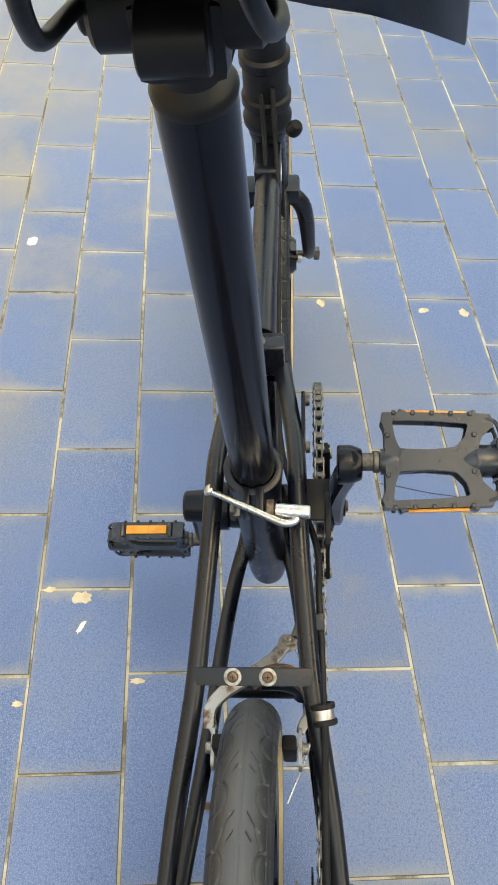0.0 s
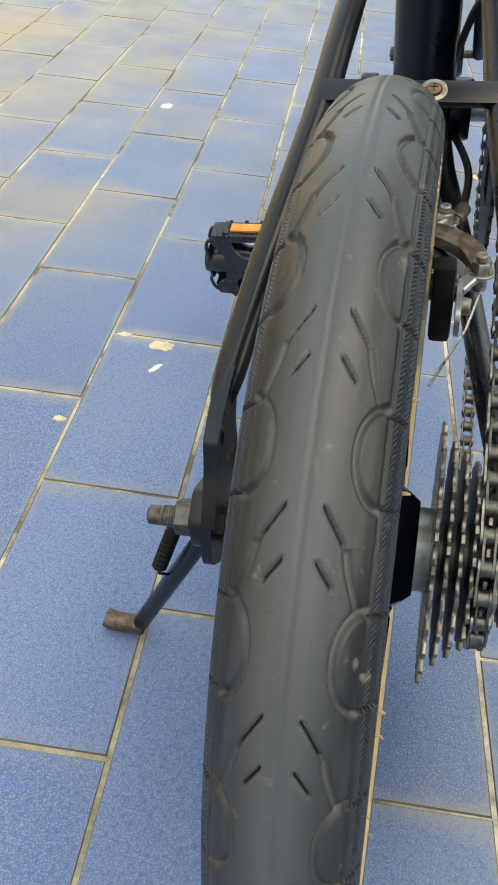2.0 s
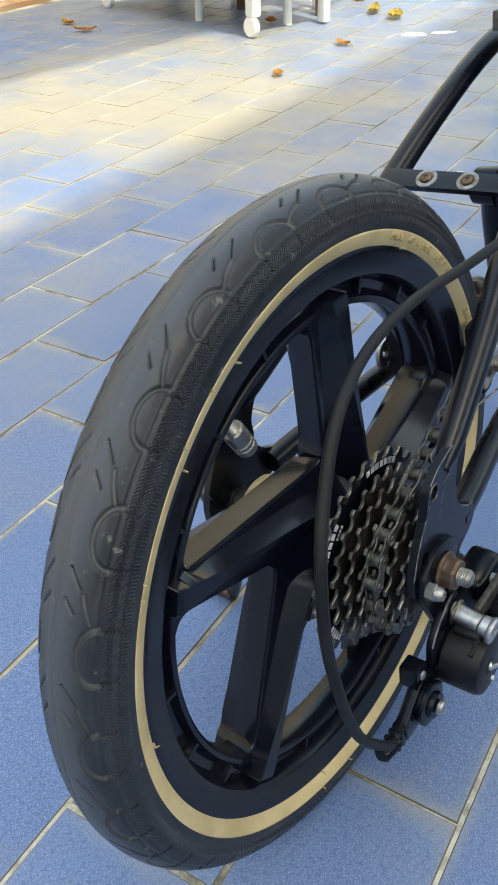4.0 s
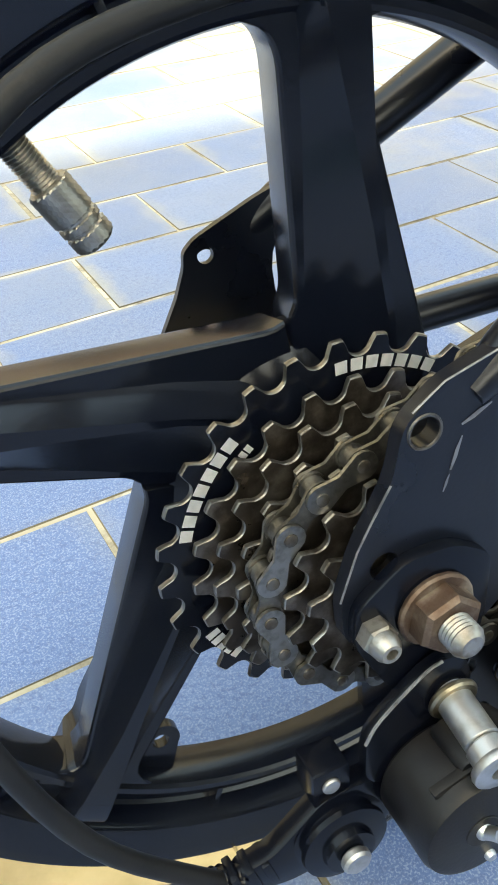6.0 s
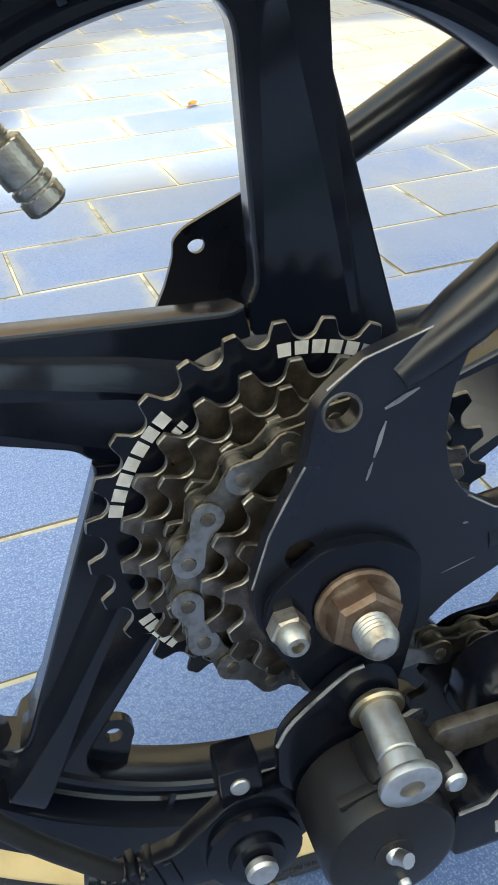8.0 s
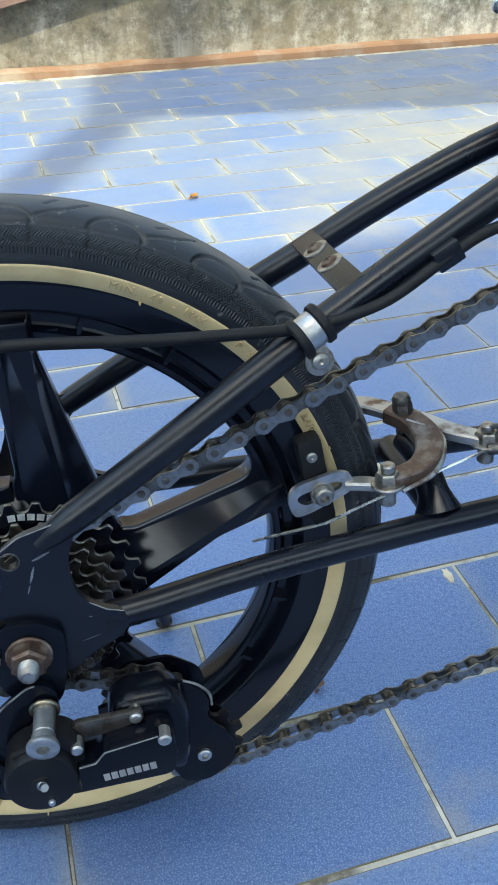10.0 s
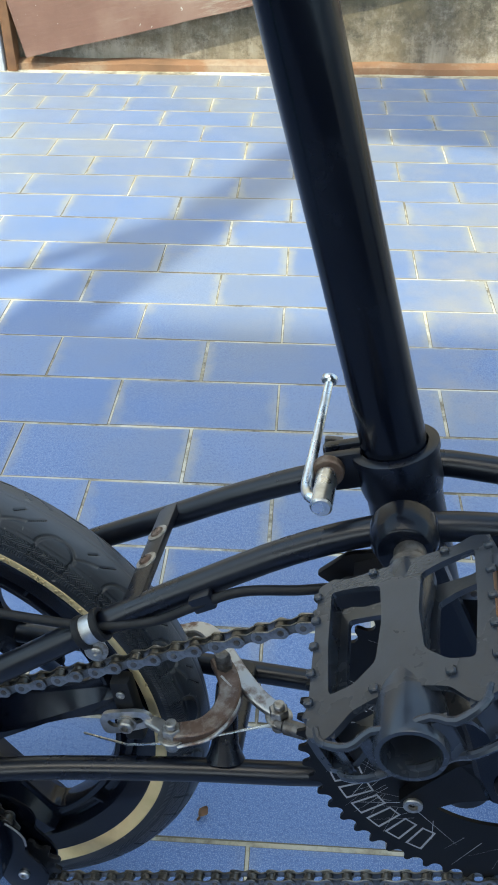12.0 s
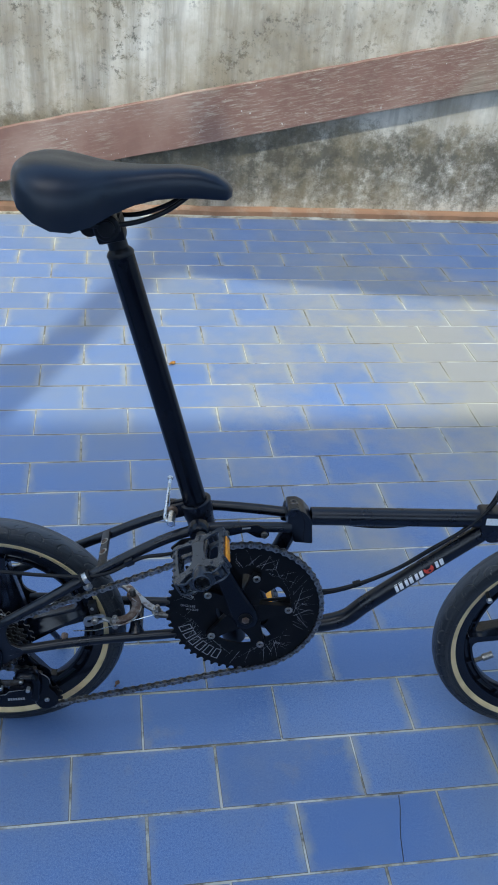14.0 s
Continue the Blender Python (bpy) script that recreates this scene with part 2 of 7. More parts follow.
    ribs = calc("MULTIPLY", calc("SINE", calc("MULTIPLY", sep.outputs["Y"], 2 * math.pi / 0.0017)), calc("MULTIPLY", calc("GREATER_THAN", across, 0.0298), calc("LESS_THAN", across, 0.0328)))
    height = calc("ADD", calc("MULTIPLY", calc("ADD", calc("MULTIPLY", weave, inside), ribs), 0.30), calc("MULTIPLY", texture(nt, 900, 2), 0.16))
    bump(nt, b, height, 1.0, 0.0009)
    return m


TYRE = tyre_rubber()


def tile_glaze(name, per_island):
    m, nt, b = material(name, 0.4, shine=0.30)
    if per_island:
        rnd = nt.nodes.new("ShaderNodeNewGeometry").outputs["Random Per Island"]
    else:
        rnd = nt.nodes.new("ShaderNodeObjectInfo").outputs["Random"]
    geo = nt.nodes.new("ShaderNodeNewGeometry")
    def at(scale, detail, rough=0.55):
        n = nt.nodes.new("ShaderNodeTexNoise")
        n.inputs["Scale"].default_value, n.inputs["Detail"].default_value, n.inputs["Roughness"].default_value = scale, detail, rough
        nt.links.new(geo.outputs["Position"], n.inputs["Vector"])
        return n.outputs[0]
    tone = ramp(nt, rnd, [(0.0, (0.082, 0.150, 0.328)), (0.5, (0.104, 0.178, 0.362)), (1.0, (0.128, 0.204, 0.392))])
    def part_of(fac, k):
        n = nt.nodes.new("ShaderNodeMath")
        n.operation, n.inputs[1].default_value = "MULTIPLY", k
        nt.links.new(fac, n.inputs[0])
        return n.outputs[0]

    def sums(how, a, b):
        n = nt.nodes.new("ShaderNodeMath")
        n.operation = how
        for s, v in zip(n.inputs, (a, b)):
            if isinstance(v, (int, float)):
                s.default_value = v
            else:
                nt.links.new(v, s)
        return n.outputs[0]
    speck = ramp(nt, at(880, 2.0, 0.6), [(0.48, (0, 0, 0)), (0.66, (1, 1, 1))])
    col = mixed(nt, speck, tone, (0.230, 0.308, 0.485))
    dark = ramp(nt, at(290, 2, 0.6), [(0.38, (1, 1, 1)), (0.47, (0, 0, 0))])
    col = mixed(nt, part_of(dark, 0.36), col, (0.050, 0.088, 0.230))
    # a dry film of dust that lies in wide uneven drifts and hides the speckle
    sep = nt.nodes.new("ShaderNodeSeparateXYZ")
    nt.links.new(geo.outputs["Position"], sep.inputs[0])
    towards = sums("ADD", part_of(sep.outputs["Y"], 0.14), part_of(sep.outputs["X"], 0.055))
    far = sums("SUBTRACT", sums("MINIMUM", towards, 0.20), 0.080)     # thicker further off, which paints the sunlit floor's pale haze into the colour

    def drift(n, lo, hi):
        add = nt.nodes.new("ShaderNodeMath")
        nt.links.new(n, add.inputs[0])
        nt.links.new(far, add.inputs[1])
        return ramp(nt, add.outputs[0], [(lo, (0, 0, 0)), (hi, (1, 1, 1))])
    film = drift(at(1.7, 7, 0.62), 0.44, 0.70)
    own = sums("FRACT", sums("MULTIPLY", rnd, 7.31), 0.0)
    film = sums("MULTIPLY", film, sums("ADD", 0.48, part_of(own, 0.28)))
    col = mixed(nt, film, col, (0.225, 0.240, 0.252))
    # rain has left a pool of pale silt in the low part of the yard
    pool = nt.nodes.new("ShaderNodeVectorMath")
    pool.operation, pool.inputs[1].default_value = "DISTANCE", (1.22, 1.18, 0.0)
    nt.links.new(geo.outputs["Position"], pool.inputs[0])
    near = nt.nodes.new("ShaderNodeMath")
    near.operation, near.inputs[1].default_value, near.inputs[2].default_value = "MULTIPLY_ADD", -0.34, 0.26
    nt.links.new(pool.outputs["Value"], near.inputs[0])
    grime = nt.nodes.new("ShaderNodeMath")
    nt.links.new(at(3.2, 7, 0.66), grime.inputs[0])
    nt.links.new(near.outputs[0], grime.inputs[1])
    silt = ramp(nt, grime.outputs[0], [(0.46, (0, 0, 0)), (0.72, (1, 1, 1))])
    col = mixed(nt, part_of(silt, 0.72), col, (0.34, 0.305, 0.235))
    stain = ramp(nt, at(6.0, 5, 0.7), [(0.61, (0, 0, 0)), (0.76, (1, 1, 1))])
    col = mixed(nt, part_of(stain, 0.3), col, (0.36, 0.30, 0.16))
    # grout haze that was never wiped off, broad beside the short joints and narrow along the long ones
    uv = nt.nodes.new("ShaderNodeUVMap")
    uv.uv_map = "tile"
    cut = nt.nodes.new("ShaderNodeSeparateXYZ")
    nt.links.new(uv.outputs[0], cut.inputs[0])
    wander = part_of(at(14, 5, 0.7), 0.050)
    ends = sums("ADD", sums("SUBTRACT", TILE_L / 2, sums("ABSOLUTE", cut.outputs[0], 0.0)), wander)
    sides = sums("ADD", sums("SUBTRACT", TILE_W / 2, sums("ABSOLUTE", cut.outputs[1], 0.0)), part_of(wander, 0.5))
    haze = ramp(nt, ends, [(0.019, (1, 1, 1)), (0.042, (0, 0, 0))])
    haze2 = ramp(nt, sides, [(0.011, (0.7, 0.7, 0.7)), (0.020, (0, 0, 0))])
    where = ramp(nt, sums("ADD", at(2.6, 3), far), [(0.36, (0.18,) * 3), (0.58, (0.78,) * 3)])
    col = mixed(nt, sums("MULTIPLY", sums("MAXIMUM", haze, haze2), where), col, (0.365, 0.348, 0.270))
    nt.links.new(col, b.inputs["Base Color"])
    nt.links.new(ramp(nt, at(9, 5), [(0.3, (0.30,) * 3), (0.7, (0.48,) * 3)]), b.inputs["Roughness"])
    bump(nt, b, at(350, 3), 0.12, 0.0005)
    return m


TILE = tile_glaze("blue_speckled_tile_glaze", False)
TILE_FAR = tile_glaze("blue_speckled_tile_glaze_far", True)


def grout_mix():
    m, nt, b = material("yellowed_grout", 0.85)
    n = texture(nt, 3.0, 6, 0.7)
    col = ramp(nt, n, [(0.30, (0.24, 0.205, 0.135)), (0.45, (0.42, 0.38, 0.28)), (0.60, (0.58, 0.56, 0.49)), (0.75, (0.70, 0.69, 0.65))])
    dirt = ramp(nt, texture(nt, 9, 7, 0.75), [(0.47, (0, 0, 0)), (0.60, (0.9, 0.9, 0.9))])
    nt.links.new(mixed(nt, dirt, col, (0.10, 0.085, 0.06)), b.inputs["Base Color"])
    bump(nt, b, texture(nt, 160, 4), 0.5, 0.002)
    return m


GROUT = grout_mix()


def concrete():
    m, nt, b = material("weathered_plaster_wall", 0.88)
    base = ramp(nt, texture(nt, 2.2, 7, 0.65), [(0.3, (0.25, 0.215, 0.163)), (0.43, (0.43, 0.380, 0.300)), (0.54, (0.60, 0.545, 0.450)), (0.68, (0.75, 0.695, 0.60))])
    streak = ramp(nt, texture(nt, 3.0, 7, 0.68, stretch=(4.5, 1, 0.32)), [(0.42, (0, 0, 0)), (0.62, (1, 1, 1))])
    sk = nt.nodes.new("ShaderNodeMath"); sk.operation = "MULTIPLY"; sk.inputs[1].default_value = 0.62
    nt.links.new(streak, sk.inputs[0])
    tc = nt.nodes.new("ShaderNodeTexCoord")
    sep = nt.nodes.new("ShaderNodeSeparateXYZ")
    nt.links.new(tc.outputs["Object"], sep.inputs[0])
    side = nt.nodes.new("ShaderNodeMapRange")       # the wall is cleaner towards the open end
    side.inputs[1].default_value, side.inputs[2].default_value, side.inputs[3].default_value, side.inputs[4].default_value = -0.2, 1.6, 1.0, 0.35
    nt.links.new(sep.outputs["X"], side.inputs[0])
    sk2 = nt.nodes.new("ShaderNodeMath"); sk2.operation = "MULTIPLY"
    nt.links.new(sk.outputs[0], sk2.inputs[0]); nt.links.new(side.outputs[0], sk2.inputs[1])
    # right part paler: the sun on it is painted into the plaster
    sun_pale = nt.nodes.new("ShaderNodeMapRange")
    sun_pale.inputs[1].default_value, sun_pale.inputs[2].default_value, sun_pale.inputs[3].default_value, sun_pale.inputs[4].default_value = 0.1, 1.3, 0.0, 0.55
    nt.links.new(sep.outputs["X"], sun_pale.inputs[0])
    base = mixed(nt, sun_pale.outputs[0], base, (0.80, 0.745, 0.655))
    col = mixed(nt, sk2.outputs[0], base, (0.165, 0.140, 0.108))
    black = ramp(nt, texture(nt, 34, 9, 0.8), [(0.53, (0, 0, 0)), (0.60, (1, 1, 1))])
    patch = ramp(nt, texture(nt, 3.4, 3), [(0.46, (0, 0, 0)), (0.60, (0.8, 0.8, 0.8))])
    spots = mixed(nt, 1.0, black, patch, "MULTIPLY")
    sp2 = nt.nodes.new("ShaderNodeMath"); sp2.operation = "MULTIPLY"
    nt.links.new(spots, sp2.inputs[0]); nt.links.new(side.outputs[0], sp2.inputs[1])
    col = mixed(nt, sp2.outputs[0], col, (0.07, 0.065, 0.052))
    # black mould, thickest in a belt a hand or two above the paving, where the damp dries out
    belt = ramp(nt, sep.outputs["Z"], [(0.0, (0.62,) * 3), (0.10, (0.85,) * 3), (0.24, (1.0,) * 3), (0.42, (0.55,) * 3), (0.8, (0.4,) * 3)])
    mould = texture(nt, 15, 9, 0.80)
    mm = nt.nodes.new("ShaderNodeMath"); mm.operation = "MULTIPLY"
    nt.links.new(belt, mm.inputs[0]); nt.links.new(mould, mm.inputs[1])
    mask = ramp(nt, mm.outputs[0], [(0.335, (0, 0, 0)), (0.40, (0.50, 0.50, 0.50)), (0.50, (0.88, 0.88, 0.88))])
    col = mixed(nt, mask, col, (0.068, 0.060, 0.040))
    moss = ramp(nt, texture(nt, 6, 6, 0.7), [(0.40, (0, 0, 0)), (0.64, (0.5, 0.5, 0.5))])
    col = mixed(nt, moss, col, (0.32, 0.25, 0.145))
    nt.links.new(col, b.inputs["Base Color"])
    bump(nt, b, texture(nt, 40, 8, 0.7), 0.6, 0.006)
    return m


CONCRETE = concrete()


def plank_wood():
    m, nt, b = material("flaking_red_brown_plank", 0.7)
    tc = nt.nodes.new("ShaderNodeTexCoord")
    sep = nt.nodes.new("ShaderNodeSeparateXYZ")
    nt.links.new(tc.outputs["Object"], sep.inputs[0])
    col = ramp(nt, texture(nt, 3.0, 5, 0.6), [(0.3, (0.165, 0.088, 0.064)), (0.5, (0.215, 0.118, 0.088)), (0.72, (0.31, 0.205, 0.158))])
    # bare grey wood shows in fine dashes along the grain, and over the whole far end
    flake = ramp(nt, texture(nt, 46, 8, 0.8, stretch=(0.32, 1, 3)), [(0.50, (0, 0, 0)), (0.62, (1, 1, 1))])
    add = nt.nodes.new("ShaderNodeMath")
    add.operation = "MULTIPLY_ADD"
    add.inputs[1].default_value, add.inputs[2].default_value = 0.20, -0.20
    nt.links.new(sep.outputs["X"], add.inputs[0])
    zone_at = nt.nodes.new("ShaderNodeMath")
    nt.links.new(texture(nt, 2.6, 4), zone_at.inputs[0])
    nt.links.new(add.outputs[0], zone_at.inputs[1])
    zone = ramp(nt, zone_at.outputs[0], [(0.42, (0.06, 0.06, 0.06)), (0.62, (0.9, 0.9, 0.9))])
    col = mixed(nt, mixed(nt, 1.0, flake, zone, "MULTIPLY"), col, (0.38, 0.32, 0.25))
    bare = ramp(nt, zone_at.outputs[0], [(0.72, (0, 0, 0)), (0.80, (0.75, 0.75, 0.75))])
    col = mixed(nt, bare, col, ramp(nt, texture(nt, 40, 6, 0.7, stretch=(0.15, 1, 3)), [(0.35, (0.16, 0.12, 0.085)), (0.65, (0.36, 0.295, 0.22))]))
    drops = ramp(nt, texture(nt, 70, 2, 0.5), [(0.73, (0, 0, 0)), (0.76, (0.7, 0.7, 0.7))])
    col = mixed(nt, drops, col, (0.6, 0.58, 0.52))
    nt.links.new(col, b.inputs["Base Color"])
    bump(nt, b, texture(nt, 30, 6, 0.7, stretch=(0.15, 1, 3)), 0.4, 0.003)
    return m


PLANK = plank_wood()
KERB = worn("brown_cement_kerb", (0.25, 0.135, 0.075), (0.17, 0.095, 0.055), 0.75, scale=9, fine=120, relief=0.4, dust=(0.40, 0.34, 0.26))
EDGEDIRT = worn("brown_joint_dirt", (0.085, 0.072, 0.048), (0.20, 0.17, 0.11), 0.9, scale=9, fine=300, lo=0.4, hi=0.7, relief=0.3)
EARTH = worn("plain_cement_ground", (0.30, 0.29, 0.27), (0.24, 0.23, 0.21), 0.85, scale=1.5, fine=40, relief=0.4)


# ---- mesh helpers ----
def finish(bm, name, angle=38):
    bmesh.ops.recalc_face_normals(bm, faces=bm.faces[:])
    me = bpy.data.meshes.new(name)
    bm.to_mesh(me)
    bm.free()
    me.shade_smooth()
    me.set_sharp_from_angle(angle=radians(angle))
    return me


def part(name, bm, mat, parent, label="", angle=38):
    """One mesh object made of bm, under a thing or a part."""
    me = finish(bm, name, angle) if isinstance(bm, bmesh.types.BMesh) else bm
    if not me.materials:
        me.materials.append(mat)
    ob = new(name, me)
    ob.parent = parent
    return tagged(ob, label)


def frame_of(d):
    """Two directions across the direction d."""
    d = Vector(d).normalized()
    a = d.cross(Vector((0, 0, 1)))
    if a.length < 1e-3:
        a = d.cross(Vector((0, 1, 0)))
    a.normalize()
    return a, d.cross(a).normalized()


def spline(pts, n):
    """Points along a smooth curve through pts, n to each span."""
    p = [Vector(q) for q in pts]
    p = [p[0] * 2 - p[1]] + p + [p[-1] * 2 - p[-2]]
    out = []
    for i in range(1, len(p) - 2):
        a, b, c, d = p[i - 1:i + 3]
        for k in range(n):
            t = k / n
            out.append(0.5 * (2 * b + (c - a) * t + (2 * a - 5 * b + 4 * c - d) * t * t + (3 * b - a - 3 * c + d) * t ** 3))
    return out + [p[-2]]


def tube(bm, pts, r, seg=14, smooth=0, caps=True, squash=None):
    """A round bar along pts; r is a radius or one for each point."""
    pts = spline(pts, smooth) if smooth else [Vector(q) for q in pts]
    n = len(pts)
    if isinstance(r, (int, float)):
        rad = [r] * n
    else:
        rad = [float(np.interp(i / (n - 1) * (len(r) - 1), range(len(r)), r)) for i in range(n)]
    tang = [(pts[min(i + 1, n - 1)] - pts[max(i - 1, 0)]).normalized() for i in range(n)]
    a, b = frame_of(tang[0])
    rings = []
    for i in range(n):
        if i:
            q = tang[i - 1].rotation_difference(tang[i])
            a = q @ a
            a = (a - tang[i] * a.dot(tang[i])).normalized()
        b = tang[i].cross(a)
        rings.append([bm.verts.new(pts[i] + (a * math.cos(2 * math.pi * k / seg) + b * math.sin(2 * math.pi * k / seg)) * rad[i]) for k in range(seg)])
    for r0, r1 in zip(rings, rings[1:]):
        for k in range(seg):
            bm.faces.new((r0[k], r0[(k + 1) % seg], r1[(k + 1) % seg], r1[k]))
    if caps:
        bm.faces.new(rings[0][::-1])
        bm.faces.new(rings[-1])
    return bm


def lathe(bm, profile, centre=(0, 0, 0), axis=(0, 1, 0), seg=48, arc=1.0, closed=False):
    """profile: (distance along the axis, radius), turned about the axis."""
    d = Vector(axis).normalized()
    a, b = frame_of(d)
    c = Vector(centre)
    rings = []
    for k in range(seg):
        w = 2 * math.pi * k / seg * arc
        o = a * math.cos(w) + b * math.sin(w)
        rings.append([bm.verts.new(c + d * h + o * max(r, 1e-5)) for h, r in profile])
    m = len(profile)
    for k in range(seg if arc == 1.0 else seg - 1):
        r0, r1 = rings[k], rings[(k + 1) % seg]
        for j in range(m if closed else m - 1):
            bm.faces.new((r0[j], r0[(j + 1) % m], r1[(j + 1) % m], r1[j]))
    return bm


def rod(bm, p, q, r, seg=14, edge=0.0008):
    """A turned pin from p to q with eased ends."""
    p, q = Vector(p), Vector(q)
    h = (q - p).length
    e = min(edge, r * 0.4, h * 0.3)
    return lathe(bm, [(0, 0), (0, r - e), (e, r), (h - e, r), (h, r - e), (h, 0)], p, q - p, seg)


def hexnut(bm, p, q, r, turn=0.0, flange=0.0):
    """A six-sided nut from p to q."""
    p, q = Vector(p), Vector(q)
    d = (q - p).normalized()
    a, b = frame_of(d)
    h = (q - p).length
    rows = [(0, 0.0), (0, r), (h * 0.85, r), (h, r * 0.86), (h, 0.0)]
    rings = []
    for z, rr in rows:
        rings.append([bm.verts.new(p + d * z + (a * math.cos(turn + k * math.pi / 3) + b * math.sin(turn + k * math.pi / 3)) * max(rr, 1e-5)) for k in range(6)])
    for r0, r1 in zip(rings, rings[1:]):
        for k in range(6):
            bm.faces.new((r0[k], r0[(k + 1) % 6], r1[(k + 1) % 6], r1[k]))
    if flange:
        rod(bm, p, p + d * h * 0.25, flange, 20)
    return bm


def plate(bm, outline, v0, v1, bevel=0.0006, holes=()):
    """A flat plate: outline in (x, z), standing between y = v0 and y = v1."""
    vs = [bm.verts.new((x, v0, z)) for x, z in outline]
    f = bm.faces.new(vs)
    got = bmesh.ops.extrude_face_region(bm, geom=[f])
    top = [g for g in got["geom"] if isinstance(g, bmesh.types.BMVert)]
    bmesh.ops.translate(bm, verts=top, vec=(0, v1 - v0, 0))
    if bevel:
        es = [e for e in bm.edges if all(v in vs for v in e.verts) or all(v in top for v in e.verts)]
        bmesh.ops.bevel(bm, geom=es, offset=bevel, segments=2, affect="EDGES", profile=0.6)
    return bm


def pierced(bm, outline, holes, v0, v1):
    """A flat plate with holes that go through it; outline and holes in (x, z), standing between y = v0 and y = v1."""
    edges = []
    for loop in [outline] + list(holes):
        vs = [bm.verts.new((x, v0, z)) for x, z in loop]
        edges += [bm.edges.new((vs[k], vs[(k + 1) % len(vs)])) for k in range(len(vs))]
    faces = [g for g in bmesh.ops.triangle_fill(bm, use_beauty=True, edges=edges)["geom"] if isinstance(g, bmesh.types.BMFace)]
    got = bmesh.ops.extrude_face_region(bm, geom=faces)
    bmesh.ops.translate(bm, verts=[g for g in got["geom"] if isinstance(g, bmesh.types.BMVert)], vec=(0, v1 - v0, 0))
    return bm


def rounded(outline, r, n=4):
    """The outline with its corners rounded."""
    out = []
    m = len(outline)
    for i in range(m):
        a, b, c = Vector(outline[i - 1]), Vector(outline[i]), Vector(outline[(i + 1) % m])
        ra = min(r, (a - b).length * 0.45)
        rc = min(r, (c - b).length * 0.45)
        p, q = b + (a - b).normalized() * ra, b + (c - b).normalized() * rc
        for k in range(n + 1):
            t = k / n
            out.append(tuple((1 - t) ** 2 * p + 2 * t * (1 - t) * b + t * t * q))
    return out


def block(bm, size, m=None, bevel=0.001, seg=2):
    """A box of that size about the origin, with eased edges, at the pose m."""
    got = bmesh.ops.create_cube(bm, size=1.0, matrix=Matrix.Diagonal((*size, 1)))
    vs = got["verts"]
    if bevel:
        es = list({e for v in vs for e in v.link_edges})
        res = bmesh.ops.bevel(bm, geom=es, offset=bevel, segments=seg, affect="EDGES", profile=0.6)
        vs = list({v for f in res["faces"] for v in f.verts} | {v for v in vs if v.is_valid})
        seen, stack = set(vs), list(vs)
        while stack:
            for e in stack.pop().link_edges:
                for w in e.verts:
                    if w not in seen:
                        seen.add(w)
                        stack.append(w)
        vs = list(seen)
    if m is not None:
        bmesh.ops.transform(bm, matrix=m, verts=vs)
    return bm


def circle(cx, cz, r, n=20):
    return [(cx + r * math.cos(2 * math.pi * k / n), cz + r * math.sin(2 * math.pi * k / n)) for k in range(n)]


def B():
    return bmesh.new()


# ---- paving, wall and yard ----
def chamfered_tile(l, w, h=0.008, c=0.0010):
    """A tile whose eased edge holds the dirt of the joint."""
    bm = B()
    lo = [bm.verts.new((sx * l / 2, sy * w / 2, -h)) for sx, sy in ((-1, -1), (1, -1), (1, 1), (-1, 1))]
    mid = [bm.verts.new((sx * l / 2, sy * w / 2, -c)) for sx, sy in ((-1, -1), (1, -1), (1, 1), (-1, 1))]
    top = [bm.verts.new((sx * (l / 2 - c), sy * (w / 2 - c), 0)) for sx, sy in ((-1, -1), (1, -1), (1, 1), (-1, 1))]
    for a, b in ((lo, mid), (mid, top)):
        for k in range(4):
            bm.faces.new((a[k], a[(k + 1) % 4], b[(k + 1) % 4], b[k]))
    for f in bm.faces:
        f.material_index = 1
    bm.faces.new(top)
    return bm


